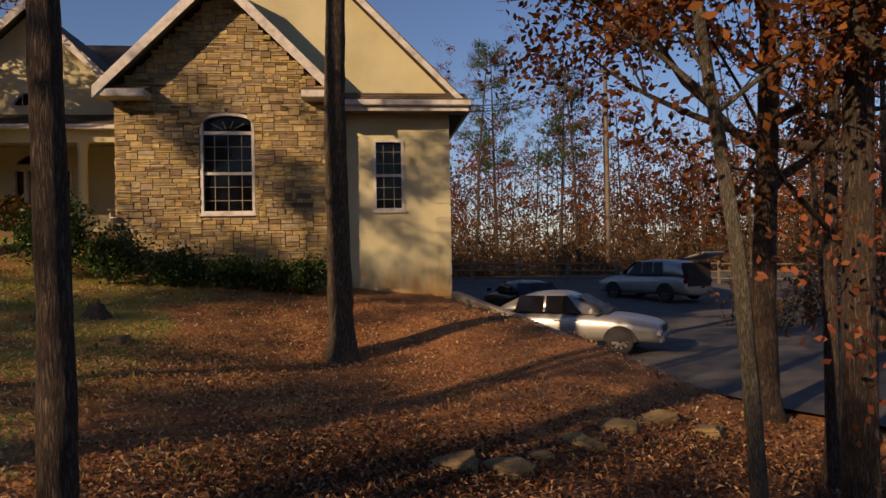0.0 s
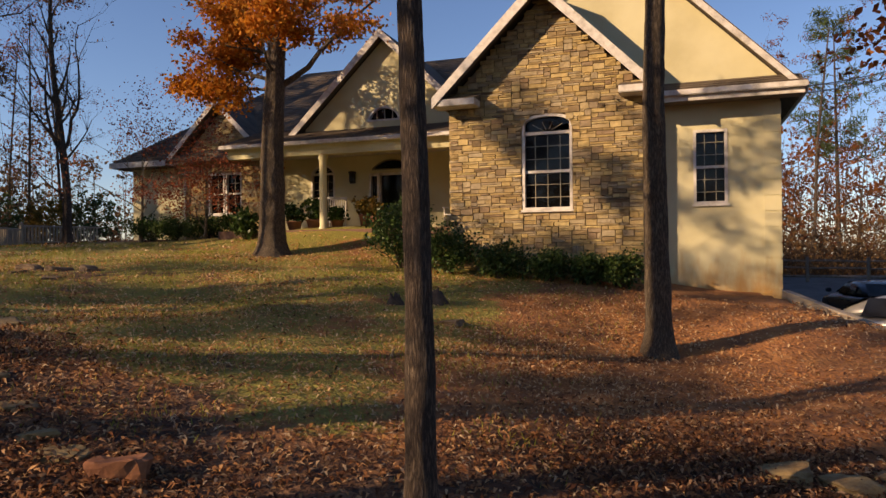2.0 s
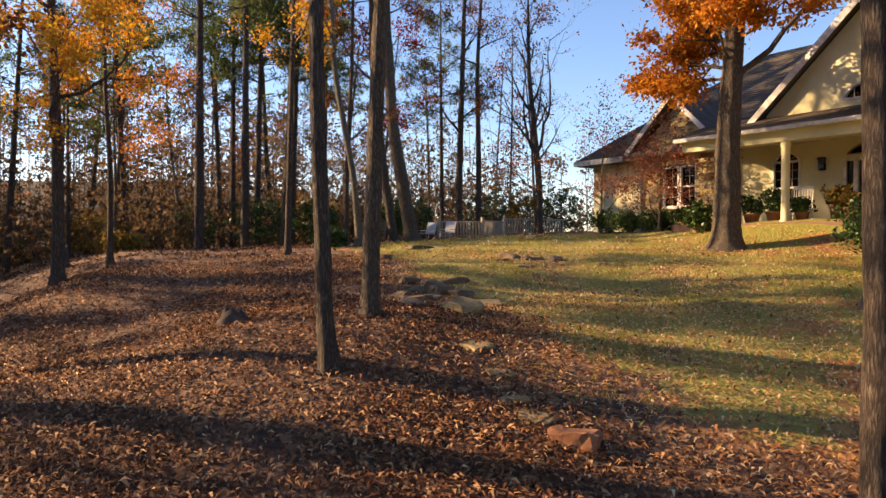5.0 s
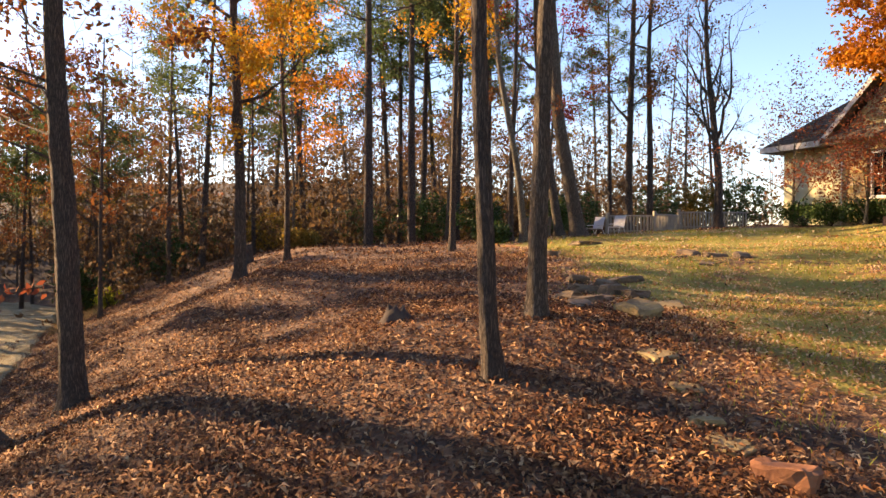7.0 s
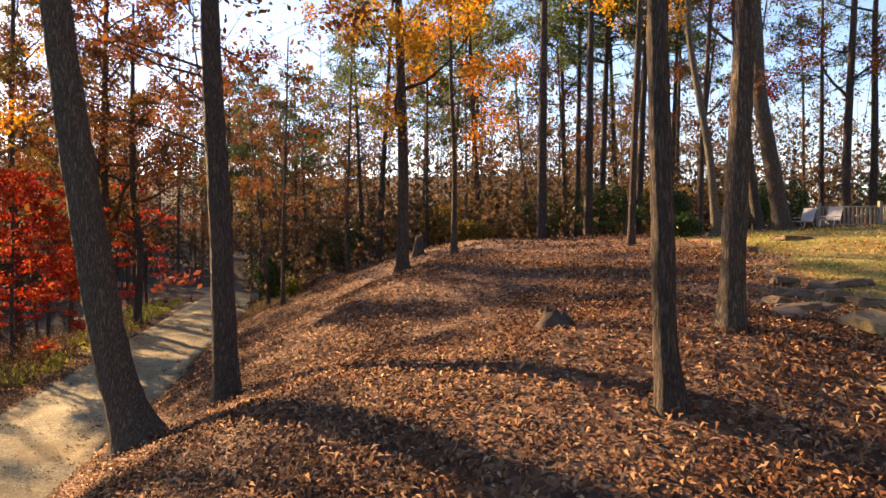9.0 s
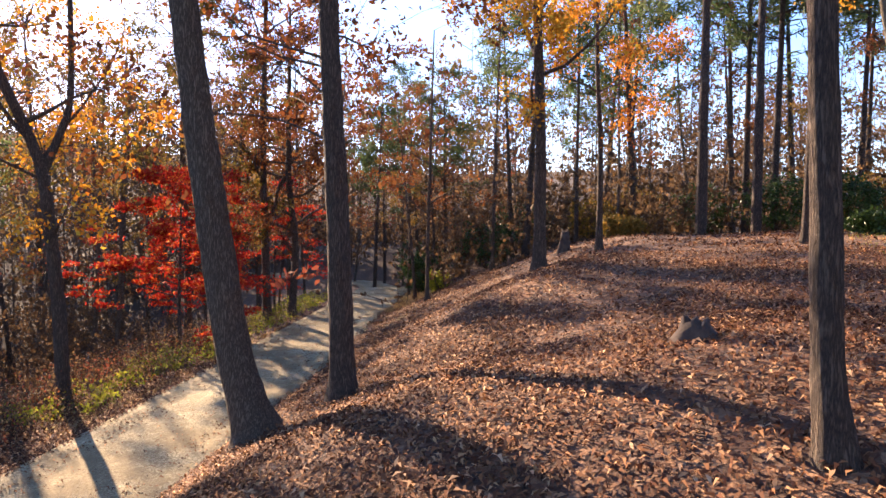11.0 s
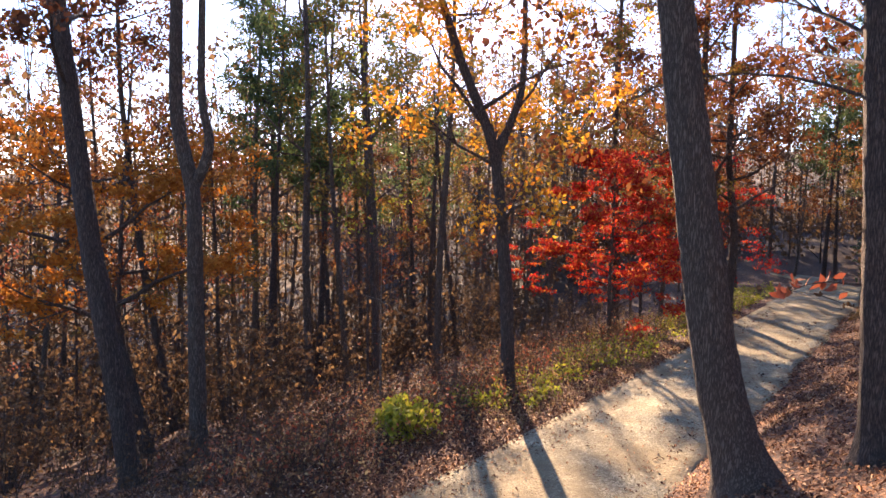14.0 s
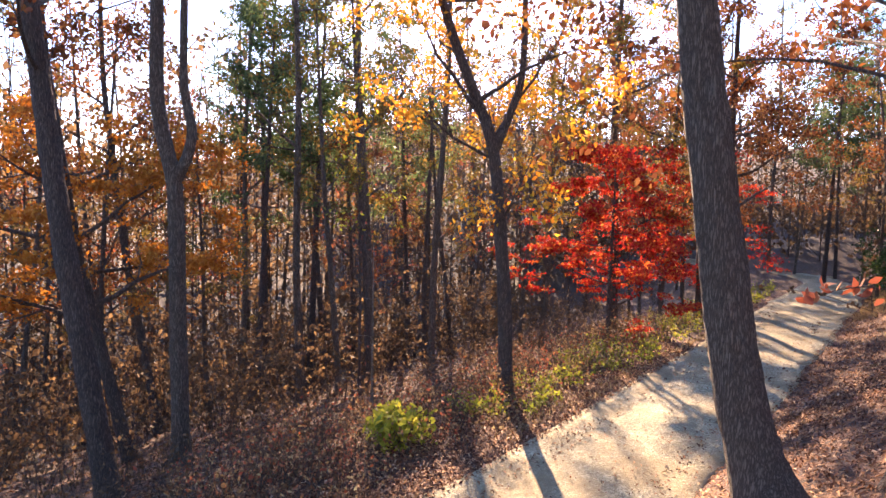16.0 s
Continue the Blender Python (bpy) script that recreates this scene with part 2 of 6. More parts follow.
LEAF_LIME = leaf_mat("yellow_green_leaves", [(0.0, (0.12, 0.16, 0.02)), (0.6, (0.32, 0.34, 0.04)), (1.0, (0.55, 0.48, 0.06))], through=0.45)
LEAF_OLIVE = leaf_mat("fading_leaves", [(0.0, (0.09, 0.08, 0.02)), (0.5, (0.18, 0.13, 0.03)), (1.0, (0.34, 0.18, 0.04))], through=0.4)
LEAF_GREEN = leaf_mat("evergreen_leaves", [(0.0, (0.02, 0.045, 0.014)), (0.6, (0.04, 0.085, 0.022)), (1.0, (0.10, 0.15, 0.04))], 0.4, 0.15)
LEAF_BROWN = leaf_mat("withered_leaves", [(0.0, (0.08, 0.05, 0.028)), (0.6, (0.17, 0.10, 0.05)), (1.0, (0.30, 0.18, 0.08))], through=0.45)
NEEDLE = leaf_mat("pine_needles", [(0.0, (0.05, 0.09, 0.033)), (0.6, (0.09, 0.14, 0.052)), (1.0, (0.18, 0.205, 0.08))], 0.6, 0.45)
LITTER = leaf_mat("fallen_leaves", [(0.0, (0.045, 0.02, 0.013)), (0.4, (0.12, 0.046, 0.022)), (0.66, (0.25, 0.11, 0.047)), (0.84, (0.45, 0.26, 0.13)), (1.0, (0.76, 0.59, 0.40))], 0.85, 0.12)
LITTER_PALE = leaf_mat("bleached_leaves", [(0.0, (0.28, 0.10, 0.035)), (0.35, (0.52, 0.25, 0.09)), (0.7, (0.66, 0.46, 0.25)), (1.0, (0.80, 0.66, 0.45))], 0.6, 0.2)
GRASS = leaf_mat("grass_blades", [(0.0, (0.12, 0.17, 0.022)), (0.6, (0.27, 0.27, 0.045)), (1.0, (0.44, 0.36, 0.11))], 0.6, 0.3)
STRAW = leaf_mat("dry_grass", [(0.0, (0.20, 0.11, 0.05)), (0.6, (0.38, 0.25, 0.11)), (1.0, (0.46, 0.37, 0.17))], 0.7, 0.35)
SOIL = ground_mat()
GRAVEL = gravel_mat()
ASPHALT = noisy("asphalt", [(0.3, (0.055, 0.053, 0.05)), (0.55, (0.10, 0.097, 0.09)), (0.75, (0.15, 0.14, 0.125))], 1.6, 0.9, 0.4, 130.0, 0.006)
CONCRETE = noisy("concrete", [(0.3, (0.17, 0.15, 0.125)), (0.7, (0.30, 0.27, 0.23))], 2.0, 0.9, 0.3)
ROCK = noisy("field_stone", [(0.3, (0.10, 0.065, 0.032)), (0.5, (0.22, 0.155, 0.07)), (0.72, (0.36, 0.27, 0.12))], 3.0, 0.9, 0.8, 22.0, 0.03)
ROCK_GREY = noisy("grey_field_stone", [(0.3, (0.075, 0.05, 0.032)), (0.7, (0.20, 0.14, 0.085))], 3.5, 0.9, 0.8, 22.0, 0.03)
OLDWOOD = noisy("weathered_wood", [(0.3, (0.09, 0.07, 0.05)), (0.7, (0.22, 0.18, 0.135))], 3.0, 0.85, 0.4, 60.0, 0.006, (4, 4, 1))
PALEWOOD = noisy("pale_weathered_wood", [(0.3, (0.20, 0.175, 0.13)), (0.7, (0.38, 0.34, 0.26))], 3.0, 0.85, 0.4, 60.0, 0.006, (4, 4, 1))
CHAR = noisy("rotten_wood", [(0.3, (0.02, 0.015, 0.012)), (0.7, (0.10, 0.07, 0.05))], 6.0, 0.95, 0.9, 30.0, 0.03)

# ---- shape of the land ----
def smooth(a, b, v):
    t = np.clip((v - a) / (b - a), 0, 1)
    return t * t * (3 - 2 * t)


def road_mid(x):
    return -7.2 - 0.035 * np.clip(-x - 14, -30, 40) - 0.12 * np.clip(-x - 45, 0, 7) ** 2 - 1.68 * np.clip(-x - 52, 0, 60)


def road_level(x):
    return -4.32 + 0.004 * np.clip(-x - 24, 0, 30) - 0.03 * np.clip(x + 10, 0, 16)


def ripple(x, y):
    return 0.035 * np.sin(x * 0.9 + 0.6 * y) * np.sin(y * 0.75 - 0.4 * x) + 0.02 * np.sin(2.3 * x + 1) * np.sin(1.9 * y)


DRIVE_Z = -2.68


def drive_level(y):
    return DRIVE_Z + 0.73 * (np.clip(np.asarray(y, float) - 18, 0, 20) / 18) ** 2


def lawn(x, y):
    cx, cy = np.clip(x, -30, 6), np.clip(y, -5, 26)
    z = -3.114 - 0.145 * cx + 0.1283 * cy + 0.003 * cx * cy - 0.0023 * cx * cx
    z = z + 0.33 * np.exp(-((cx + 9.8) ** 2 + (cy - 1.8) ** 2) / 9.0)
    z = z - 0.34 * np.exp(-((cx + 2.2) ** 2 + (cy - 8.6) ** 2) / 7.0)
    z = z - 0.25 * np.exp(-((cx + 11.2) ** 2 + (cy - 8.2) ** 2) / 6.0)
    z = z - 0.75 * np.exp(-((cx + 14.4) ** 2 + (cy + 2.9) ** 2) / 7.0)
    z = z + 0.6 * np.exp(-((cx + 11.0) / 4.2) ** 2 - ((cy - 17.4) / 1.6) ** 2)
    z = z - 0.05 * np.clip(-30 - x, 0, 80) - 0.03 * np.clip(y - 26, 0, 200)
    return z


def land(x, y):
    """Height of the ground, without the paved parts."""
    x, y = np.asarray(x, float), np.asarray(y, float)
    z = lawn(x, y)
    # driveway court beyond the retaining wall
    edge = np.where(y < 11.2, x - (2.5 + 0.42 * (11.2 - y)), np.where(y < 14.3, x - (2.3 - 0.67 * (y - 11.2)), x - 0.3))
    court = smooth(-0.35, 0.15, edge) * smooth(3.0, 5.5, y + 0.1 * np.clip(x - 4, 0, 30))
    far_drop = drive_level(y) - 0.06 - 0.09 * np.clip(y - 40, 0, 60) - 0.05 * np.clip(x - 24, 0, 100)
    z = z * (1 - court) + far_drop * court
    # the road, its bank and the slope below
    d = y - road_mid(x)
    lvl = road_level(x)
    far = np.clip(-x - 14, 0, 11)
    foot = 1.35 + 0.035 * far
    bank = 1 - (1 - np.clip((d - foot) / (4.1 + 0.42 * far), 0, 1)) ** (1.7 - 0.04 * far)
    z = np.where(d > foot, lvl + (z - lvl) * bank, lvl)
    below = np.clip(-d - 1.6, 0, 60)
    z = z - (0.12 * below + 0.16 * np.clip(below - 2.2, 0, 60)) * np.where(below < 30, 1, 30 / np.maximum(below, 1))
    z = z + 7.0 * smooth(-36, -95, y) + 14.0 * smooth(-55, -135, x) * smooth(110, 30, y)
    return z + ripple(x, y) * np.clip(np.abs(d) - 1.4, 0, 1) * (1 - court)


def ground_z(x, y):
    return float(land(x, y))


def axis_steps(lo, hi, step, far):
    a = list(np.arange(lo, hi + step / 2, step))
    s = step
    while a[-1] < far:
        s *= 1.35
        a.append(a[-1] + s)
    s = step
    while a[0] > -far:
        s *= 1.35
        a.insert(0, a[0] - s)
    return np.array(a)


def link_mesh(name, verts, faces, material, parent=None, label="", flat=True):
    me = bpy.data.meshes.new(name)
    me.from_pydata([tuple(v) for v in verts], [], [tuple(f) for f in faces])
    me.materials.append(material)
    if not flat:
        me.polygons.foreach_set("use_smooth", [True] * len(me.polygons))
    me.update()
    ob = new(name, me)
    if parent is not None:
        ob.parent = parent
    if label:
        ob["label"] = label
    return ob


def soup(name, verts, per, material, parent=None, label="", flat=True):
    """A mesh of many loose faces of `per` corners each; verts is an (n, 3) array."""
    me = bpy.data.meshes.new(name)
    n = len(verts)
    me.vertices.add(n)
    me.vertices.foreach_set("co", np.asarray(verts, np.float32).ravel())
    me.loops.add(n)
    me.loops.foreach_set("vertex_index", np.arange(n, dtype=np.int32))
    me.polygons.add(n // per)
    me.polygons.foreach_set("loop_start", np.arange(0, n, per, dtype=np.int32))
    me.polygons.foreach_set("loop_total", np.full(n // per, per, np.int32))
    me.materials.append(material)
    me.update(calc_edges=True)
    ob = new(name, me)
    if parent is not None:
        ob.parent = parent
    if label:
        ob["label"] = label
    return ob


def grid_mesh(name, xs, ys, zf, material):
    X, Y = np.meshgrid(xs, ys)
    V = np.stack([X.ravel(), Y.ravel(), zf(X.ravel(), Y.ravel())], 1)
    nx, ny = len(xs), len(ys)
    i = (np.arange(ny - 1)[:, None] * nx + np.arange(nx - 1)[None, :]).ravel()
    F = np.stack([i, i + 1, i + nx + 1, i + nx], 1).astype(np.int32)
    me = bpy.data.meshes.new(name)
    me.vertices.add(len(V))
    me.vertices.foreach_set("co", V.astype(np.float32).ravel())
    me.loops.add(F.size)
    me.loops.foreach_set("vertex_index", F.ravel())
    me.polygons.add(len(F))
    me.polygons.foreach_set("loop_start", np.arange(0, F.size, 4, dtype=np.int32))
    me.polygons.foreach_set("loop_total", np.full(len(F), 4, np.int32))
    me.polygons.foreach_set("use_smooth", [True] * len(F))
    me.materials.append(material)
    me.update(calc_edges=True)
    return new(name, me), V


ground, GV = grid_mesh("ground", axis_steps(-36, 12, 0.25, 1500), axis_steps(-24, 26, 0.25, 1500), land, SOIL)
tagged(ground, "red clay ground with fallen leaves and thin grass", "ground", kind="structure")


def grass_weight(x, y):
    """Where the thin lawn grows: uphill of the rocks, towards the house."""
    line = y - (3.2 - 0.32 * (x + 9))
    w = smooth(-0.5, 2.0, line) * smooth(-1.5, -6.0, x) * smooth(-30, -22, x)
    return w * smooth(19.5, 18.0, y)


def road_grid(name, xs, width, zoff, material):
    rows = np.linspace(-1, 1, 13)
    X = np.repeat(xs, len(rows))
    R = np.tile(rows, len(xs))
    wob = 0.22 * np.sin(X * 0.8) * np.sign(R) * (np.abs(R) > 0.9) + 0.15 * np.sin(X * 2.1 + 1) * (np.abs(R) > 0.9)
    Y = road_mid(X) + R * width / 2 + wob
    Z = road_level(X) + zoff + 0.03 * (1 - R * R) - 0.045 * np.exp(-((np.abs(R) - 0.5) ** 2) / 0.02) - 0.2 * (np.abs(R) > 0.95)
    n = len(rows)
    F = [(i * n + j, i * n + j + 1, (i + 1) * n + j + 1, (i + 1) * n + j) for i in range(len(xs) - 1) for j in range(n - 1)]
    return link_mesh(name, np.stack([X, Y, Z], 1), [f[::-1] for f in F], material, flat=False)


tagged(road_grid("road", np.arange(-63, 8, 0.4), 3.4, 0.05, GRAVEL), "pale gravel lane with dappled light", "road", kind="structure")

# wood: where the far ground's colour is darkened
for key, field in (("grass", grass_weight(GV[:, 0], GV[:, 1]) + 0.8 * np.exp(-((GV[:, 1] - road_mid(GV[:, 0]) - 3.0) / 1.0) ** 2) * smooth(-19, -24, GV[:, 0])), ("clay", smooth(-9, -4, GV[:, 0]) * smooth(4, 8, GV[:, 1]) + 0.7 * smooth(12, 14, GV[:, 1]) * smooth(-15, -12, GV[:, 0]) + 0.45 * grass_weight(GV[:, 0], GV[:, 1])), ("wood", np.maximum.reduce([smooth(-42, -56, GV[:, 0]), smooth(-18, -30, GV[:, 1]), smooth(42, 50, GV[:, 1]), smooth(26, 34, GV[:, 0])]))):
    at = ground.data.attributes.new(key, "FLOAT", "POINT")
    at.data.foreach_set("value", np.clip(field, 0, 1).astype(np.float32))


def drive_edge(y):
    return np.where(y < 11.2, 2.5 + 0.42 * (11.2 - y), np.where(y < 14.3, 2.3 - 0.67 * (y - 11.2), 0.24)) + 0.06 * np.sin(y * 3.1) * (y < 11)


ys = np.arange(4.5, 41, 0.35)
ts = np.linspace(0, 1, 36) ** 1.5
X = (drive_edge(ys)[:, None] + 0.12) * (1 - ts) + 26 * ts
Y = np.repeat(ys[:, None], len(ts), 1)
V = np.stack([X.ravel(), Y.ravel(), drive_level(Y.ravel()) + 0.03], 1)
k = len(ts)
F = [(i * k + j, i * k + j + 1, (i + 1) * k + j + 1, (i + 1) * k + j) for i in range(len(ys) - 1) for j in range(k - 1)]
tagged(link_mesh("driveway", V, F, ASPHALT), "grey paved parking court with fallen leaves", "driveway", kind="structure")

# ---- building blocks ----
def quad_box(bm, x0, x1, y0, y1, z0, z1):
    vs = [bm.verts.new(p) for p in ((x0, y0, z0), (x1, y0, z0), (x1, y1, z0), (x0, y1, z0), (x0, y0, z1), (x1, y0, z1), (x1, y1, z1), (x0, y1, z1))]
    for f in ((3, 2, 1, 0), (4, 5, 6, 7), (0, 1, 5, 4), (1, 2, 6, 5), (2, 3, 7, 6), (3, 0, 4, 7)):
        bm.faces.new([vs[i] for i in f])
    return vs


def part(name, bm, material, parent=None, label="", smooth_faces=False):
    me = bpy.data.meshes.new(name)
    bmesh.ops.recalc_face_normals(bm, faces=bm.faces)
    bm.to_mesh(me)
    bm.free()
    me.materials.append(material)
    if smooth_faces:
        me.polygons.foreach_set("use_smooth", [True] * len(me.polygons))
    ob = new(name, me)
    if parent is not None:
        ob.parent = parent
    if label:
        ob["label"] = label
    return ob


def box_part(name, x0, x1, y0, y1, z0, z1, material, parent=None, label="", bevel=0.0):
    bm = bmesh.new()
    quad_box(bm, x0, x1, y0, y1, z0, z1)
    if bevel:
        bmesh.ops.bevel(bm, geom=bm.edges[:], offset=bevel, segments=2, affect="EDGES")
    return part(name, bm, material, parent, label)


def prism(bm, outline, y0, y1):
    """A solid from an outline of (x, z) corners between two depths."""
    a = [bm.verts.new((x, y0, z)) for x, z in outline]
    b = [bm.verts.new((x, y1, z)) for x, z in outline]
    bm.faces.new(a)
    bm.faces.new(b[::-1])
    for i in range(len(a)):
        j = (i + 1) % len(a)
        bm.faces.new((a[i], b[i], b[j], a[j]))


def prism_part(name, outline, y0, y1, material, parent=None, label="", bevel=0.0):
    bm = bmesh.new()
    prism(bm, outline, y0, y1)
    if bevel:
        bmesh.ops.bevel(bm, geom=bm.edges[:], offset=bevel, segments=1, affect="EDGES")
    return part(name, bm, material, parent, label)


def slab_part(name, corners, thick, material, parent, label=""):
    """A roof plane: its corners, thickened downwards."""
    bm = bmesh.new()
    a = [bm.verts.new(c) for c in corners]
    b = [bm.verts.new((c[0], c[1], c[2] - thick)) for c in corners]
    bm.faces.new(a)
    bm.faces.new(b[::-1])
    for i in range(len(a)):
        j = (i + 1) % len(a)
        bm.faces.new((a[i], b[i], b[j], a[j]))
    return part(name, bm, material, parent, label)


def arch(x0, x1, z, rise, n=12):
    """Points of a flat arch from its left foot to its right one."""
    h = (x1 - x0) / 2
    if rise / h > 0.7:
        return [((x0 + x1) / 2 - h * math.cos(math.pi * i / n), z + rise * (0.58 + 0.42 * math.sin(math.pi * i / n))) for i in range(n + 1)]
    R = (h * h + rise * rise) / (2 * rise)
    mx, cz = (x0 + x1) / 2, z + rise - R
    a = math.asin(h / R)
    return [(mx + R * math.sin(-a + 2 * a * i / n), cz + R * math.cos(-a + 2 * a * i / n)) for i in range(n + 1)]


def ring_part(name, outer, inner, y0, y1, material, parent, label=""):
    """A frame between two outlines with the same number of corners."""
    bm = bmesh.new()
    L = [[bm.verts.new((x, y, z)) for x, z in o] for o in (outer, inner) for y in (y0, y1)]
    of, ob_, nf, nb = L
    k = len(outer)
    for i in range(k):
        j = (i + 1) % k
        bm.faces.new((of[i], of[j], nf[j], nf[i]))
        bm.faces.new((ob_[j], ob_[i], nb[i], nb[j]))
        bm.faces.new((of[j], of[i], ob_[i], ob_[j]))
        bm.faces.new((nf[i], nf[j], nb[j], nb[i]))
    return part(name, bm, material, parent, label)


def rect(x0, x1, z0, z1):
    return [(x0, z0), (x1, z0), (x1, z1), (x0, z1)]


def cut_wall(name, outline, holes, y0, y1, material, parent, label=""):
    """A wall with openings: outline and holes are lists of (x, z)."""
    bm = bmesh.new()
    edges = []
    for loop in [outline] + holes:
        vs = [bm.verts.new((x, y0, z)) for x, z in loop]
        edges += [bm.edges.new((vs[i], vs[(i + 1) % len(vs)])) for i in range(len(vs))]
    bmesh.ops.triangle_fill(bm, use_beauty=True, use_dissolve=False, edges=edges)
    res = bmesh.ops.extrude_face_region(bm, geom=bm.faces[:])
    bmesh.ops.translate(bm, vec=(0, y1 - y0, 0), verts=[v for v in res["geom"] if isinstance(v, bmesh.types.BMVert)])
    return part(name, bm, material, parent, label)


# ---- house ----
house = tagged(new("house"), "cream stucco house with brown stone gables and dark shingle roof", "house")
AX, AY = -4.75, 13.7      # stone gable: middle and front face
BY = 14.28                # stucco wing's face


def window(x0, x1, z0, z1, y, rise=0.0, cols=4, rows=3, label="", transom=0.0):
    """A sash window set in its opening: frame, two sashes with bars, sill, and an arched light over it."""
    w = box_part("window", x0 + 0.03, x1 - 0.03, y + 0.10, y + 0.115, z0 + 0.03, z1 - 0.03, GLASS, house, label or "white double-hung window with grilles")
    f = 0.06
    if rise:
        outer = [(x0, z0), (x1, z0)] + arch(x0, x1, z1, rise)[::-1]
        inner = [(x0 + f, z0 + f), (x1 - f, z0 + f)] + arch(x0 + f, x1 - f, z1, rise - f)[::-1]
        prism_part("arched_pane", [(x0 + f, z1)] + arch(x0 + f, x1 - f, z1, rise - f)[::-1][:0] + arch(x0 + f, x1 - f, z1 + 0.001, rise - f)[::-1], y + 0.10, y + 0.115, GLASS, w)
    else:
        outer, inner = rect(x0, x1, z0, z1), rect(x0 + f, x1 - f, z0 + f, z1 - f)
    ring_part("window_frame", outer, inner, y - 0.015, y + 0.14, WHITE, w)
    box_part("window_sill", x0 - 0.03, x1 + 0.03, y - 0.05, y + 0.05, z0 - 0.05, z0 + 0.005, WHITE, w, bevel=0.006)
    mid = (z0 + z1) / 2
    box_part("meeting_rail", x0 + f, x1 - f, y + 0.045, y + 0.12, mid - 0.03, mid + 0.03, WHITE, w)
    if rise:
        box_part("transom_rail", x0 + f, x1 - f, y + 0.03, y + 0.13, z1 - 0.035, z1 + 0.035, WHITE, w)
    for i in range(1, cols):
        xx = x0 + (x1 - x0) * i / cols
        box_part("muntin", xx - 0.0055, xx + 0.0055, y + 0.082, y + 0.098, z0 + f, z1 - 0.04, BARS, w)
    for k in range(1, 2 * rows):
        if k == rows:
            continue
        zz = z0 + (z1 - z0) * k / (2 * rows)
        box_part("muntin", x0 + f, x1 - f, y + 0.083, y + 0.097, zz - 0.0055, zz + 0.0055, BARS, w)
    if rise:
        cx = (x0 + x1) / 2
        for a in (-50, -18, 18, 50):
            s, c = math.sin(radians(a)), math.cos(radians(a))
            L = min(rise - f, 0.5) + 0.02
            L2 = L if abs(a) < 30 else (x1 - x0) * 0.40
            bm = bmesh.new()
            px, pz = c * 0.006, -s * 0.006
            prism(bm, [(cx + s * 0.12 - px, z1 + 0.03 + c * 0.06 - pz), (cx + s * L2 - px, z1 + 0.02 + c * L2 * 0.66 - pz), (cx + s * L2 + px, z1 + 0.02 + c * L2 * 0.66 + pz), (cx + s * 0.12 + px, z1 + 0.03 + c * 0.06 + pz)], y + 0.084, y + 0.098)
            part("muntin", bm, BARS, w)
    return w


def hole(x0, x1, z0, z1, rise=0.0):
    return [(x0, z0), (x1, z0)] + (arch(x0, x1, z1, rise)[::-1] if rise else [(x1, z1), (x0, z1)])


# window sizes
WA = (-5.22, -4.08, 0.58, 2.33, 0.43)
WB = (-1.52, -0.82, 0.64, 2.27)
WP = (-14.1, -13.17, 0.74, 2.42, 0.32)
WG = (-11.15, -10.07, 3.80, 3.90, 0.36)
WC1, WC2 = (-18.06, -17.37, 1.08, 2.57), (-17.33, -16.64, 1.08, 2.57)
DOOR = (-11.86, -10.22, 0.40, 2.36)
TRN = (-11.75, -10.33, 2.46, 2.52, 0.30)

cut_wall("stone_wall", [(-6.95, -1.5), (-2.55, -1.5), (-2.55, 3.25), (AX, 5.42), (-6.95, 3.25)], [hole(*WA)], AY + 0.05, AY + 0.3, MORTAR, house)
box_part("stone_side_wall", -6.95, -6.7, AY + 0.3, 19.8, -1.0, 3.2, MORTAR, house)
cut_wall("stucco_wall", [(-2.55, -2.2), (0.22, -3.3), (0.22, 3.2), (0.22, 3.3), (-3.4, 6.92), (-6.6, 3.72), (-2.55, 3.72)], [hole(*WB)], BY, BY + 0.25, STUCCO, house, "cream stucco wall stained with red clay at its foot")
box_part("side_wall", -0.03, 0.219, BY + 0.25, 27.8, -3.3, 3.2, STUCCO, house)
cut_wall("porch_wall", [(-15.75, -0.6), (-6.95, -0.6), (-6.95, 3.4), (-15.75, 3.4)], [hole(*WP), hole(*DOOR), hole(*TRN)], 19.8, 20.05, STUCCO, house)
cut_wall("stone_wall", [(-19.05, -0.7), (-15.75, -0.7), (-15.75, 3.3), (-17.4, 4.93), (-19.05, 3.3)], [hole(-18.06, -16.64, 1.08, 2.57)], 19.35, 19.6, MORTAR, house)
box_part("stone_side_wall", -16.0, -15.75, 19.6, 19.8, -0.6, 3.2, MORTAR, house)
box_part("stucco_wall", -21.7, -19.05, 19.6, 19.85, -0.8, 3.2, STUCCO, house)
box_part("end_wall", -21.7, -21.45, 19.85, 27.8, -0.8, 3.2, STUCCO, house)
box_part("back_wall", -21.7, 0.2, 27.8, 28, -3.3, 3.2, STUCCO, house)
cut_wall("gable_wall", [(-13.4, 3.3), (-7.8, 3.3), (-7.8, 3.68), (-10.6, 6.38), (-13.4, 3.68)], [hole(*WG)], 18.2, 18.4, STUCCO, house)
# Unseen linings, added near-black to keep the rooms behind the panes dark.
box_part("upper_floor", -21.4, -6.96, 20.06, 27.8, 3.1, 3.16, DARK, house, "near-black added ceiling that keeps the rooms behind the panes dark")
box_part("upper_floor", -6.69, -0.04, 14.55, 27.8, 3.1, 3.16, DARK, house, "near-black added ceiling that keeps the rooms behind the panes dark")
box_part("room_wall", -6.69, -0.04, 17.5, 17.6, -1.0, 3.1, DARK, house)
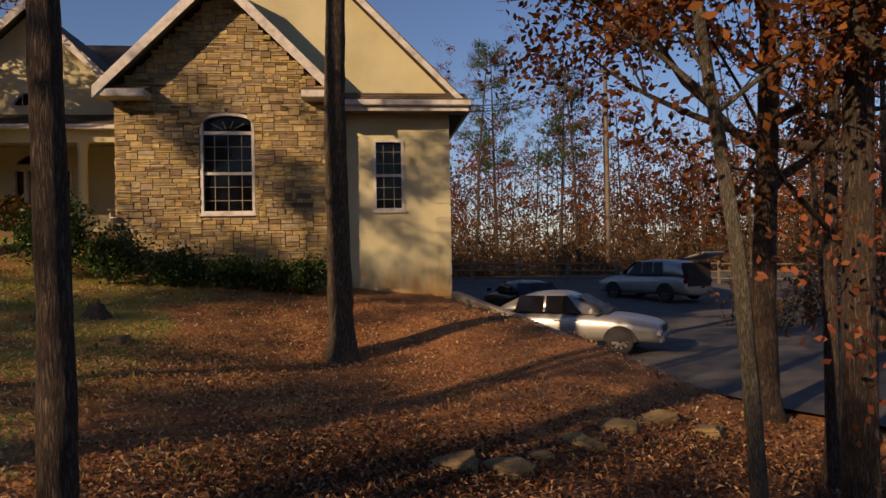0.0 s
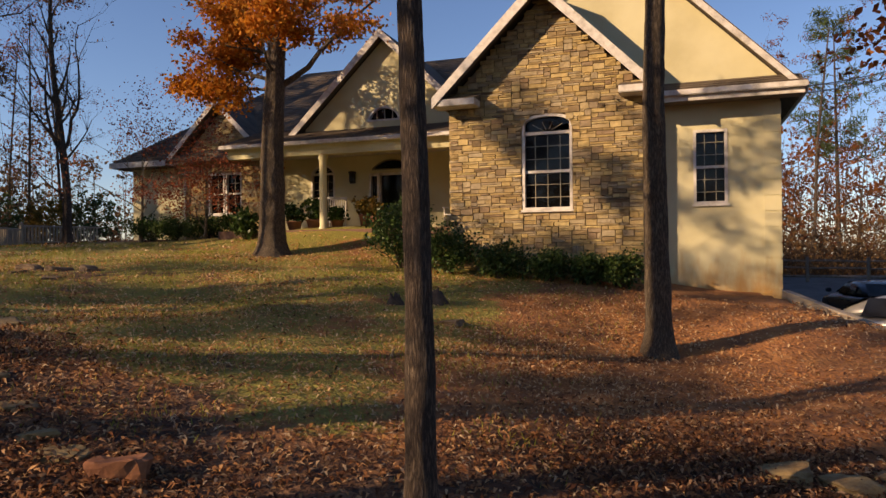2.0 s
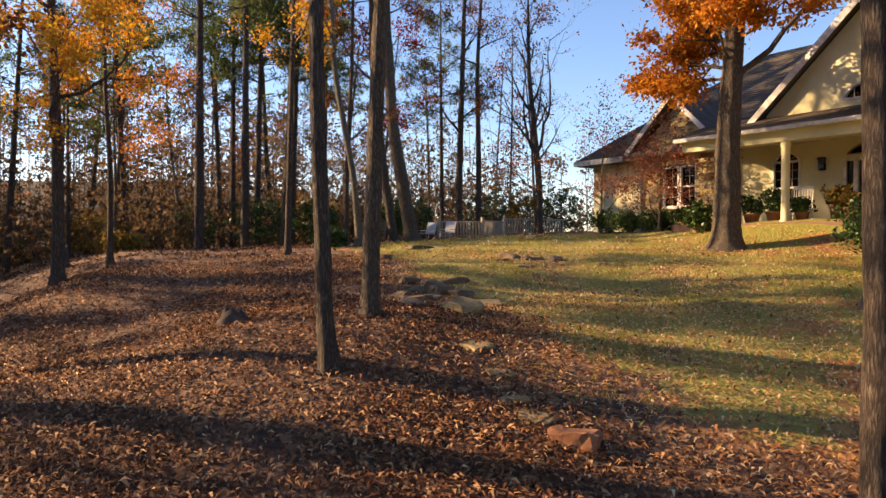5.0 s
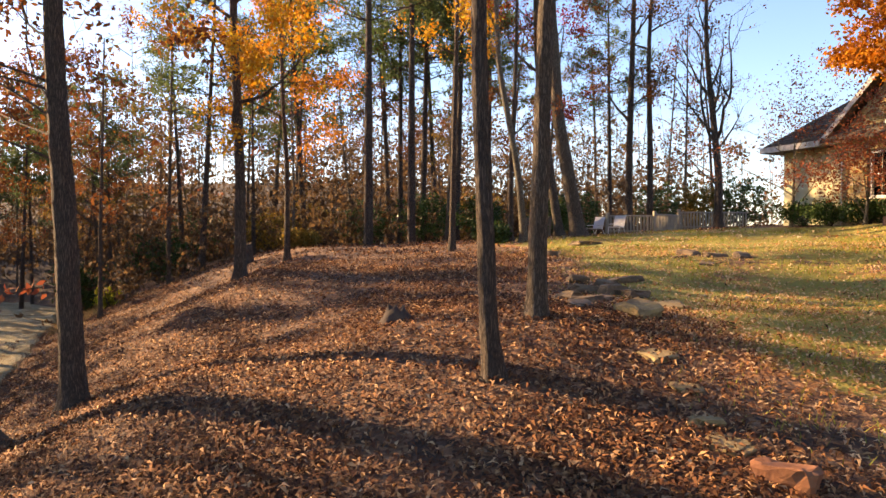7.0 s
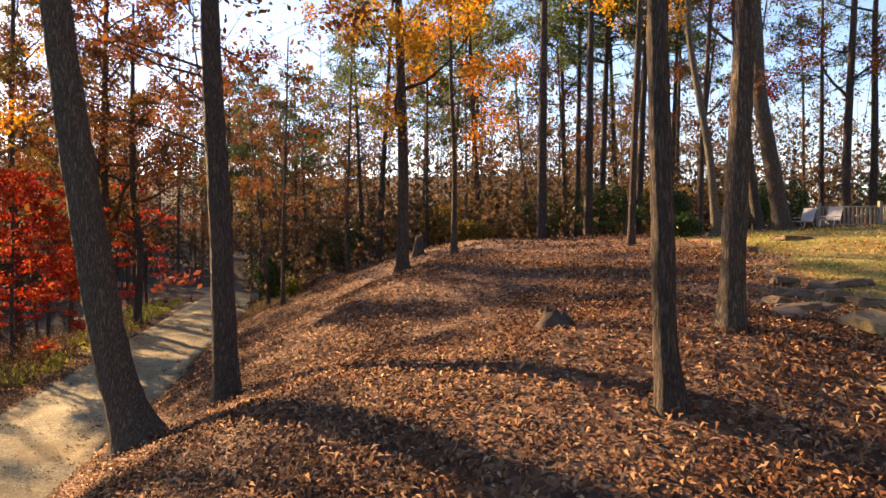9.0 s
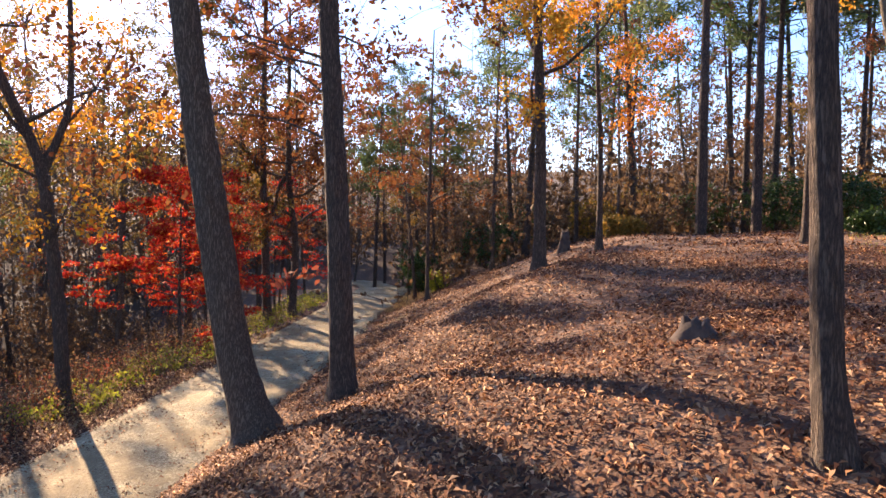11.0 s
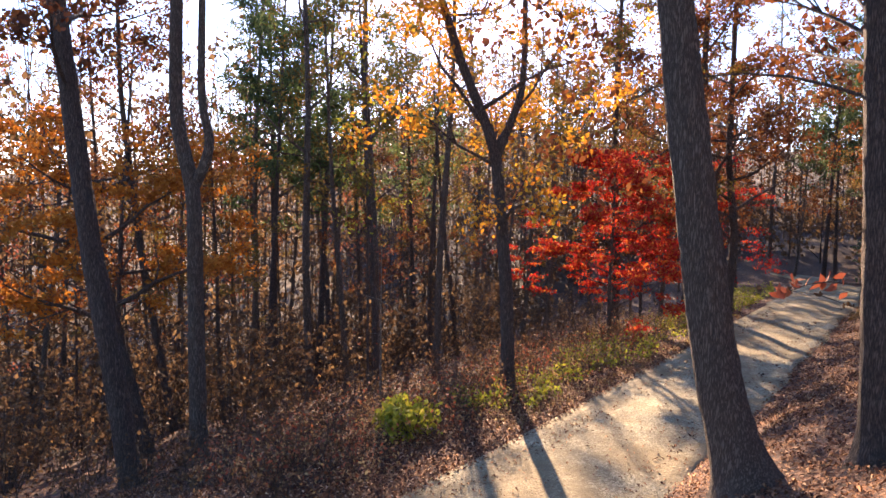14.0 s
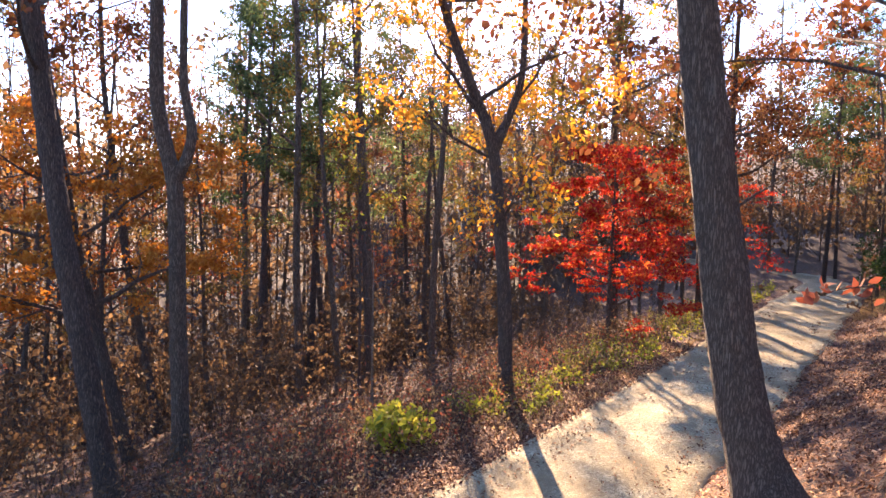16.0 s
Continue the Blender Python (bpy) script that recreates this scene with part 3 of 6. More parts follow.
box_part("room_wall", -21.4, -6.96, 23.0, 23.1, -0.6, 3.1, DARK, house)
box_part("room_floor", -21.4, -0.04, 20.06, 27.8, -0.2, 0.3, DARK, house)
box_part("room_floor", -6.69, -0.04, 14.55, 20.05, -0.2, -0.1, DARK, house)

# rooms behind the panes stay dark: their linings are coloured near-black
window(*WA[:4], AY + 0.02, WA[4], 4, 3, "white arched window with grilles in the stone gable")
window(*WB, BY, 0.0, 3, 3, "narrow white double-hung window with grilles")
window(*WP[:4], 19.8, WP[4], 3, 3, "white arched window behind the porch")
window(*WC1, 19.35, 0.0, 2, 2, "white double-hung window in the far stone gable")
window(*WC2, 19.35, 0.0, 2, 2, "white double-hung window in the far stone gable")
g = prism_part("window", [(WG[0] + 0.05, 3.83), (WG[1] - 0.05, 3.83)] + arch(WG[0] + 0.05, WG[1] - 0.05, 3.9, 0.31)[::-1], 18.29, 18.305, GLASS, house, "low eyebrow window in the cream gable")
ring_part("window_frame", hole(*WG), [(WG[0] + 0.06, 3.85), (WG[1] - 0.06, 3.85)] + arch(WG[0] + 0.06, WG[1] - 0.06, 3.9, 0.30)[::-1], 18.18, 18.32, WHITE, g)
for a in (0.25, 0.5, 0.75):
    xx = WG[0] + (WG[1] - WG[0]) * a
    box_part("muntin", xx - 0.012, xx + 0.012, 18.27, 18.288, 3.85, 4.13 if a != 0.5 else 4.19, BARS, g)
bm = bmesh.new()
for i in range(26):
    xx = -5.14 + 0.98 * i / 25
    v = [bm.verts.new((xx, AY + 0.2 + 0.018 * math.sin(i * 1.7), z)) for z in (1.95 + 0.04 * math.sin(i * 0.9), 2.3)]
    if i:
        bm.faces.new((prev[0], v[0], v[1], prev[1]))
    prev = v
part("curtain", bm, noisy("curtain_cloth", [(0.3, (0.35, 0.3, 0.2)), (0.7, (0.55, 0.5, 0.4))], 8, 0.9, 0), house, "gathered pale valance inside the window")

# stone facing: courses of split stones
stone_mesh = []
for k in range(6):
    bm = bmesh.new()
    r = random.Random(k)
    quad_box(bm, -0.5, 0.5, 0.0, 1.0, -0.5, 0.5)
    for v in bm.verts:
        if v.co.y < 0.5:
            v.co.x *= 0.975 - 0.03 * r.random()
            v.co.z *= 0.95 - 0.08 * r.random()
            v.co.y += 0.28 * r.random()
        else:
            v.co.x *= 0.995
            v.co.z *= 0.985
    bmesh.ops.recalc_face_normals(bm, faces=bm.faces)
    me = bpy.data.meshes.new("stone")
    bm.to_mesh(me)
    bm.free()
    me.materials.append(STONE)
    stone_mesh.append(me)


def courses(x0, x1, z0, top, r, low=0.05):
    """Stones as (x, z, width, height) of random ashlar under the line top(x)."""
    ux, uz = 0.05, low
    nx = int(round((x1 - x0) / ux))
    ux = (x1 - x0) / nx
    nz = int((max(top(x0), top(x1), top((x0 + x1) / 2)) - z0) / uz) + 1
    full = [[False] * nx for _ in range(nz)]
    for k in range(nz):
        for i in range(nx):
            if full[k][i]:
                continue
            tall = r.choice((1, 1, 1, 1, 1, 2, 2, 2, 3))
            wide = r.randint(4, 11) if tall == 1 else r.randint(3, 8) if tall == 2 else r.randint(3, 5)
            w = 0
            while w < wide and i + w < nx and not full[k][i + w]:
                w += 1
            rest_run = 0
            while i + w + rest_run < nx and not full[k][i + w + rest_run] and rest_run < 2:
                rest_run += 1
            if rest_run == 1:
                w += 1
            tall = min(tall, nz - k)
            if w == 1:
                tall = 1
            for kk in range(k, k + tall):
                for ii in range(i, i + w):
                    full[kk][ii] = True
            yield x0 + (i + w / 2) * ux, z0 + (k + tall / 2) * uz, w * ux, tall * uz


def lay(x, z, w, h, face, r, parent, depth=0.07):
    o = new("stone", r.choice(stone_mesh))
    o.parent = parent
    o.matrix_basis = Matrix.Translation((x, face - r.uniform(0, 0.03), z)) @ Matrix.Rotation(radians(r.uniform(-1.2, 1.2)), 4, "Y") @ Matrix.Diagonal((max(w - 0.007, 0.03), depth, max(h - 0.006, 0.03), 1))


def stone_box(out, x, z, w, h, y, r):
    a, b = (w - 0.007) / 2, (h - 0.006) / 2
    d = [r.uniform(0, 0.03) for _ in range(4)]
    f = [(x - a * 0.97, y - d[0], z - b * 0.92), (x + a * 0.97, y - d[1], z - b * 0.92), (x + a * 0.97, y - d[2], z + b * 0.92), (x - a * 0.97, y - d[3], z + b * 0.92)]
    k = [(x - a, y + 0.06, z - b), (x + a, y + 0.06, z - b), (x + a, y + 0.06, z + b), (x - a, y + 0.06, z + b)]
    o = len(out[0])
    out[0] += f + k
    out[1] += [tuple(o + i for i in q) for q in ((0, 1, 2, 3), (4, 5, 1, 0), (5, 6, 2, 1), (6, 7, 3, 2), (7, 4, 0, 3))]


def clipped(items, win, rise_top):
    """Cuts stones off where they would cross the opening."""
    x0, x1, z0, z1 = win[:4]
    zt = z1 + (win[4] if len(win) > 4 else 0)
    for x, z, w, h in items:
        l, rr = x - w / 2, x + w / 2
        if z + h / 2 < z0 - 0.04 or z - h / 2 > zt + 0.02 or rr < x0 - 0.01 or l > x1 + 0.01:
            yield x, z, w, h
            continue
        if len(win) > 4 and z > z1:
            t = (z - z1) / win[4]
            half = (x1 - x0) / 2 * max(0.0, 1 - t) ** 0.22 + 0.03
            a, b = (x0 + x1) / 2 - half, (x0 + x1) / 2 + half
        else:
            a, b = x0 - 0.005, x1 + 0.005
        if a - l > 0.06:
            yield (l + a) / 2, z, a - l, h
        if rr - b > 0.06:
            yield (b + rr) / 2, z, rr - b, h


wall_a = next(o for o in house.children if o.name == "stone_wall")
r = random.Random(5)
slope = lambda x: 3.2 + (2.2 - abs(x - AX)) * 0.985
rest, count = [[], []], 0
for x, z, w, h in clipped(courses(-6.95, -2.55, -1.25, slope, r), WA, 0):
    foot = z - h / 2
    h = min(z + h / 2, min(slope(x - w / 2), slope(x + w / 2)) + 0.17) - foot
    if h < 0.025:
        continue
    z = foot + h / 2
    if -0.5 < z < 2.9 and count < 300:
        lay(x, z, w, h, AY, r, wall_a)
        count += 1
    else:
        stone_box(rest, x, z, w, h, AY + 0.0, r)
o = link_mesh("stonework", rest[0], rest[1], STONE_JOINED, wall_a)
o["kind"] = "stuff"
rest = [[], []]
slope_c = lambda x: 3.25 + (1.65 - abs(x + 17.4)) * 0.985
for x, z, w, h in clipped(courses(-19.05, -15.75, -0.5, slope_c, r, 0.08), (-18.06, -16.64, 1.08, 2.57), 0):
    if z + h / 2 < slope_c(x) + 0.05:
        stone_box(rest, x, z, w, h, 19.3, r)
wall_c = [o for o in house.children if o.name.startswith("stone_wall")][1]
o = link_mesh("stonework", rest[0], rest[1], STONE_JOINED, wall_c)
o["kind"] = "stuff"
# stones that turn the corner towards the porch
rest = [[], []]
for x, z, w, h in courses(AY + 0.0, 19.8, -0.9, lambda q: 3.1, r, 0.08):
    stone_box(rest, x, z, w, h, 0.0, r)
side = [o for o in house.children if o.name.startswith("stone_side_wall")][0]
o = link_mesh("stonework", [(-6.955 + p[1], p[0], p[2]) for p in rest[0]], [f[::-1] for f in rest[1]], STONE_JOINED, side)
o["kind"] = "stuff"
rest = [[], []]
for x, z, w, h in courses(19.3, 19.8, -0.5, lambda q: 3.1, r, 0.08):
    stone_box(rest, x, z, w, h, 0.0, r)
side = [o for o in house.children if o.name.startswith("stone_side_wall")][1]
o = link_mesh("stonework", [(-15.745 - p[1], p[0], p[2]) for p in rest[0]], rest[1], STONE_JOINED, side)
o["kind"] = "stuff"

# corner blocks of the stucco wing
z = -1.55
while z < 2.7:
    h = 0.335
    box_part("quoin", -0.115, 0.24, BY - 0.018, BY + 0.3, z, min(z + h - 0.022, 2.8), STUCCO, house, bevel=0.007)
    z += h

# roofs
def gable_boards(cx, half, ez, apex, y, width=0.2, over=0.0):
    """White boards up both slopes of a gable."""
    for s in (-1, 1):
        a = (cx + s * half, ez)
        dx, dz = -s * half, apex - ez
        L = math.hypot(dx, dz)
        nx, nz = dz / L * (-s) * -1, abs(dx) / L
        down = (0, -width * L / abs(dx))
        prism_part("barge_board", [a, (cx, apex), (cx, apex + down[1]), (a[0], a[1] + down[1] * 0.9)], y, y + 0.035, WHITE, house, "weathered white barge board")
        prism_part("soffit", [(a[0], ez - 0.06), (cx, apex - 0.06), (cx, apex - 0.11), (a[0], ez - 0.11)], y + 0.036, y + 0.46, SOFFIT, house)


def eave_return(x0, x1, z, y0, y1):
    box_part("eave_return", x0, x1, y0, y1, z - 0.16, z, WHITE, house, "white boxed eave return", bevel=0.012)
    bm = bmesh.new()
    m = (x0 + x1) / 2
    pts = [(x0, y0, z), (x1, y0, z), (x1, y1, z), (x0, y1, z)]
    vs = [bm.verts.new(p) for p in pts] + [bm.verts.new((x0, y1, z + 0.16)), bm.verts.new((x1, y1, z + 0.16))]
    for f in ((0, 1, 5, 4), (1, 2, 5), (0, 4, 3), (3, 4, 5, 2)):
        bm.faces.new([vs[i] for i in f])
    part("return_cap", bm, SHINGLE, house)


slab_part("gable_roof", [(-7.22, 13.2, 3.2), (AX, 13.2, 5.67), (AX, 18.5, 5.67), (-7.22, 18.5, 3.2)], 0.1, SHINGLE, house)
slab_part("gable_roof", [(AX, 13.2, 5.67), (-2.28, 13.2, 3.2), (-2.28, 15.5, 3.2), (AX, 18.0, 5.67)], 0.1, SHINGLE, house)
gable_boards(AX, 2.47, 3.2, 5.67, 13.165)
eave_return(-7.24, -6.2, 3.16, 13.2, AY)
eave_return(-3.02, -2.26, 3.16, 13.2, AY)
slab_part("wing_roof", [(-3.4, 13.9, 7.1), (0.66, 13.9, 3.04), (0.66, 28.4, 3.04), (-3.4, 28.4, 7.1)], 0.12, SHINGLE, house)
slab_part("wing_roof", [(-7.0, 13.9, 3.5), (-3.4, 13.9, 7.1), (-3.4, 28.4, 7.1), (-7.0, 23.5, 3.5)], 0.12, SHINGLE, house)
prism_part("barge_board", [(-3.4, 7.06), (0.66, 3.0), (0.66, 2.84), (-3.4, 6.86)], 13.87, 13.905, WHITE, house, "weathered white barge board")
slab_part("skirt_roof", [(-2.5, 13.72, 3.04), (0.62, 13.72, 3.04), (0.62, 14.28, 3.34), (-2.5, 14.28, 3.34)], 0.06, SHINGLE, house)
box_part("gutter", -2.4, 0.68, 13.62, 13.72, 2.93, 3.05, WHITE, house, "white eave gutter", bevel=0.015)
box_part("fascia", -2.5, 0.62, 13.72, 13.75, 2.82, 3.0, WHITE, house)
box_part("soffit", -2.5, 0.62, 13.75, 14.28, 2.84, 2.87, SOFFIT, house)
box_part("fascia", 0.66, 0.69, 13.8, 28.3, 2.84, 3.02, WHITE, house)
slab_part("main_roof", [(-22.1, 18.9, 3.1), (-6.6, 18.9, 3.1), (-3.4, 23.6, 7.1), (-16.4, 23.6, 7.1)], 0.12, SHINGLE, house)
slab_part("main_roof", [(-22.1, 28.4, 3.1), (-16.4, 23.6, 7.1), (-3.4, 23.6, 7.1), (-3.4, 28.4, 3.1)][::-1], 0.12, SHINGLE, house)
slab_part("main_roof", [(-22.1, 18.9, 3.1), (-16.4, 23.6, 7.1), (-22.1, 28.4, 3.1)], 0.12, SHINGLE, house)
slab_part("porch_roof", [(-15.6, 16.75, 3.1), (-6.9, 16.75, 3.1), (-6.9, 19.2, 3.95), (-15.6, 19.2, 3.95)], 0.08, SHINGLE, house)
slab_part("dormer_roof", [(-13.8, 17.85, 3.5), (-10.6, 17.85, 6.62), (-10.6, 23.3, 6.62), (-13.8, 19.6, 3.5)], 0.1, SHINGLE, house)
slab_part("dormer_roof", [(-10.6, 17.85, 6.62), (-7.4, 17.85, 3.5), (-7.4, 19.6, 3.5), (-10.6, 23.3, 6.62)], 0.1, SHINGLE, house)
gable_boards(-10.6, 3.2, 3.5, 6.62, 17.815, 0.2)
slab_part("gable_roof", [(-19.62, 18.95, 3.12), (-17.5, 18.95, 5.2), (-17.5, 21.6, 5.2), (-19.62, 19.4, 3.12)], 0.1, SHINGLE, house)
slab_part("gable_roof", [(-17.5, 18.95, 5.2), (-15.38, 18.95, 3.12), (-15.38, 19.4, 3.12), (-17.5, 21.6, 5.2)], 0.1, SHINGLE, house)
gable_boards(-17.5, 2.12, 3.12, 5.2, 18.915, 0.17)
eave_return(-19.66, -18.7, 3.1, 18.95, 19.3)
eave_return(-16.2, -15.4, 3.1, 18.95, 19.3)
box_part("fascia", -22.15, -19.6, 18.86, 18.9, 2.9, 3.1, WHITE, house)
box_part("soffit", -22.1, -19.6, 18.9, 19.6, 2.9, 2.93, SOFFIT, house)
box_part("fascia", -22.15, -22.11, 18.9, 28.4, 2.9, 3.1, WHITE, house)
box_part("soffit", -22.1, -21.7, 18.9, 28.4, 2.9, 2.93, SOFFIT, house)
box_part("gutter", -15.65, -6.96, 16.66, 16.75, 2.95, 3.07, WHITE, house, "white porch gutter", bevel=0.015)
box_part("porch_beam", -15.5, -6.96, 16.95, 17.25, 2.66, 2.98, STUCCO, house)
box_part("porch_ceiling", -15.75, -6.96, 16.76, 19.8, 2.98, 3.02, WHITE, house)
box_part("downspout", -19.25, -19.17, 19.5, 19.58, -0.1, 2.9, WHITE, house, bevel=0.01)
box_part("chimney", -13.9, -13.0, 23.7, 24.4, 6.5, 7.55, STUCCO, house, bevel=0.02)
box_part("chimney_cap", -14.0, -12.9, 23.6, 24.5, 7.55, 7.68, SOFFIT, house, bevel=0.02)


# shingle courses that catch the light
def shingle_rows(p0, p1, q0, q1, rows):
    """Thin butt edges across a roof plane, from the eave line p0-p1 to the line q0-q1."""
    V, F = [], []
    for k in range(1, rows):
        t = k / rows
        a = Vector(p0).lerp(Vector(q0), t)
        b = Vector(p1).lerp(Vector(q1), t)
        up = (Vector(q0) - Vector(p0)).normalized() * 0.14
        nrm = (Vector(p1) - Vector(p0)).cross(Vector(q0) - Vector(p0)).normalized()
        if nrm.z < 0:
            nrm = -nrm
        o = len(V)
        V += [a + nrm * 0.004, b + nrm * 0.004, b + nrm * 0.016, a + nrm * 0.016, b + up + nrm * 0.004, a + up + nrm * 0.004]
        F += [(o, o + 1, o + 2, o + 3), (o + 3, o + 2, o + 4, o + 5)]
    o = link_mesh("shingles", V, F, SHINGLE, house)
    o["kind"] = "stuff"


shingle_rows((-22.1, 18.9, 3.1), (-6.6, 18.9, 3.1), (-16.4, 23.6, 7.1), (-3.4, 23.6, 7.1), 40)
shingle_rows((-15.6, 16.75, 3.1), (-6.9, 16.75, 3.1), (-15.6, 19.2, 3.95), (-6.9, 19.2, 3.95), 16)
shingle_rows((-7.22, 13.2, 3.2), (-7.22, 18.5, 3.2), (AX, 13.2, 5.67), (AX, 18.5, 5.67), 22)
shingle_rows((-2.5, 13.72, 3.04), (0.62, 13.72, 3.04), (-2.5, 14.28, 3.34), (0.62, 14.28, 3.34), 4)

# porch
box_part("porch_floor", -15.7, -6.96, 16.7, 19.8, -0.5, 0.36, PAVER, house, "brick-red porch floor", bevel=0.01)
for px in (-12.17, -8.9):
    bm = bmesh.new()
    prof = [(0.15, 0.36), (0.15, 0.42), (0.115, 0.46), (0.115, 2.5), (0.14, 2.53), (0.14, 2.66)]
    rings = []
    for rad, zz in prof:
        rings.append([bm.verts.new((px + rad * math.cos(2 * math.pi * i / 16), 17.1 + rad * math.sin(2 * math.pi * i / 16), zz)) for i in range(16)])
    for a, b in zip(rings, rings[1:]):
        for i in range(16):
            bm.faces.new((a[i], a[(i + 1) % 16], b[(i + 1) % 16], b[i]))
    part("porch_post", bm, STUCCO, house, "round cream porch post", True)
# front door with side lights
d0, d1, dz0, dz1 = DOOR
door = box_part("front_door", -11.42, -10.62, 19.87, 19.93, 0.44, 2.28, GLASS, house, "dark glazed storm door in a white frame")
ring_part("door_frame", rect(d0, d1, dz0 - 0.02, dz1), rect(d0 + 0.07, d1 - 0.07, dz0 + 0.02, dz1 - 0.08), 19.77, 19.98, WHITE, door)
for xx in (-11.5, -10.54):
    box_part("door_post", xx - 0.06, xx + 0.06, 19.78, 19.96, 0.42, 2.3, WHITE, door)
for xx in (-11.68, -10.36):
    box_part("side_light", xx - 0.1, xx + 0.1, 19.88, 19.9, 0.5, 2.28, GLASS, door)
    box_part("side_panel", xx - 0.12, xx + 0.12, 19.84, 19.87, 0.42, 0.85, WHITE, door)
box_part("threshold", d0, d1, 19.7, 19.98, 0.36, 0.42, WHITE, door)
box_part("door_handle", -11.38, -11.35, 19.83, 19.87, 1.35, 1.5, IRON, door)
t = prism_part("fanlight", [(TRN[0] + 0.04, 2.48)] + [(TRN[1] - 0.04, 2.48)] + arch(TRN[0] + 0.04, TRN[1] - 0.04, 2.52, 0.27)[::-1], 19.88, 19.9, GLASS, house, "arched fanlight over the door")
ring_part("fanlight_frame", hole(*TRN), [(TRN[0] + 0.05, 2.5), (TRN[1] - 0.05, 2.5)] + arch(TRN[0] + 0.05, TRN[1] - 0.05, 2.53, 0.25)[::-1], 19.78, 19.92, SOFFIT, t)

# ---- trees ----


def tube(points, radii, sides, rough=0.0, seed=0):
    """Vertices and faces of a tapered, slightly uneven limb."""
    pts = [Vector(p) for p in points]
    verts, faces = [], []
    n = len(pts)
    ref = Vector((1, 0, 0))
    for i, p in enumerate(pts):
        d = (pts[min(i + 1, n - 1)] - pts[max(i - 1, 0)]).normalized()
        u = (ref - d * ref.dot(d))
        if u.length < 1e-3:
            u = Vector((0, 1, 0)) - d * d.y
        u.normalize()
        w = d.cross(u)
        for k in range(sides):
            a = 2 * math.pi * k / sides
            r = radii[i]
            if rough:
                q = Vector((math.cos(a) * 2 + seed, math.sin(a) * 2, p.z * 1.3))
                r *= 1 + rough * noise.noise(q * 1.6) + 0.5 * rough * noise.noise(q * 5.0)
            verts.append(p + (u * math.cos(a) + w * math.sin(a)) * r)
    for i in range(n - 1):
        for k in range(sides):
            k2 = (k + 1) % sides
            faces.append((i * sides + k, i * sides + k2, (i + 1) * sides + k2, (i + 1) * sides + k))
    return verts, faces


class Wood:
    def __init__(self):
        self.v, self.f, self.tips = [], [], []

    def add(self, points, radii, sides, rough=0.0, seed=0):
        v, f = tube(points, radii, sides, rough, seed)
        o = len(self.v)
        self.v += v
        self.f += [tuple(i + o for i in q) for q in f]


def bent(start, way, length, steps, wander, rise, r):
    """Points of a wandering limb."""
    p, d = Vector(start), Vector(way).normalized()
    out = [p.copy()]
    for _ in range(steps):
        d = (d + Vector(r.normal(0, wander, 3)) + Vector((0, 0, rise))).normalized()
        p = p + d * (length / steps)
        out.append(p.copy())
    return out


def limb(wood, start, way, length, radius, r, level=2, wander=0.16, rise=0.05, forks=4, sides=6):
    steps = max(3, int(length / 0.5)) if level else 3
    pts = bent(start, way, length, steps, wander, rise, r)
    radii = [radius * (1 - 0.8 * i / steps) for i in range(steps + 1)]
    wood.add(pts, radii, max(3, sides), 0.0)
    if level == 0:
        wood.tips += pts[1:]
        return
    for _ in range(forks):
        i = int(r.integers(max(1, steps // 3), steps + 1))
        d = (pts[i] - pts[i - 1]).normalized()
        side = Vector(r.normal(0, 1, 3))
        side = (side - d * side.dot(d)).normalized()
        limb(wood, pts[i], d * 0.75 + side * 0.85, length * r.uniform(0.35, 0.6), radii[i] * 0.6, r, level - 1, wander, rise, forks, sides - 1)
    wood.tips.append(pts[-1])


BLADE = np.array([(0, -0.5, 0), (0.30, 0.05, 0.10), (0, 0.5, -0.08), (-0.30, 0.05, 0.10)])
LOBED = np.array([(0, -0.55, 0), (0.30, -0.08, 0.10), (0.19, 0.32, 0.05), (0, 0.55, -0.06), (-0.19, 0.32, 0.05), (-0.30, -0.08, 0.10)])
NEEDLES = BLADE * np.array((0.24, 1, 0.5))


def leaves_at(centres, size, spread, each, r, droop=0.3, L=BLADE, flat=0.75):
    """Corners of folded leaf blades scattered round the given points."""
    c = np.repeat(np.asarray(centres, float), each, 0)
    n = len(c)
    c = c + r.normal(0, spread, (n, 3)) * (1, 1, flat)
    s = size * r.uniform(0.65, 1.3, n)
    y = r.normal(0, 1, (n, 3)) - (0, 0, droop)
    y /= np.linalg.norm(y, axis=1)[:, None]
    x = np.cross(y, r.normal(0, 1, (n, 3)))
    x /= np.linalg.norm(x, axis=1)[:, None]
    z = np.cross(x, y)
    out = c[:, None, :] + s[:, None, None] * (L[None, :, 0:1] * x[:, None, :] + L[None, :, 1:2] * y[:, None, :] + L[None, :, 2:3] * z[:, None, :])
    return out.reshape(-1, 3)


def trunk_points(base, ways, step=0.25):
    """A trunk's middle line from its base through given offsets (dx, dy, height)."""
    knots = [(0.0, 0.0, 0.0)] + list(ways)
    H = knots[-1][2]
    zs = np.arange(0, H, step)
    kz = [k[2] for k in knots]
    X = np.interp(zs, kz, [k[0] for k in knots])
    Y = np.interp(zs, kz, [k[1] for k in knots])
    k = 5
    for _ in range(3):
        X[1:-1] = (X[:-2] + 2 * X[1:-1] + X[2:]) / 4
        Y[1:-1] = (Y[:-2] + 2 * Y[1:-1] + Y[2:]) / 4
    return [Vector((base[0] + x, base[1] + y, base[2] + z)) for x, y, z in zip(X, Y, zs)]


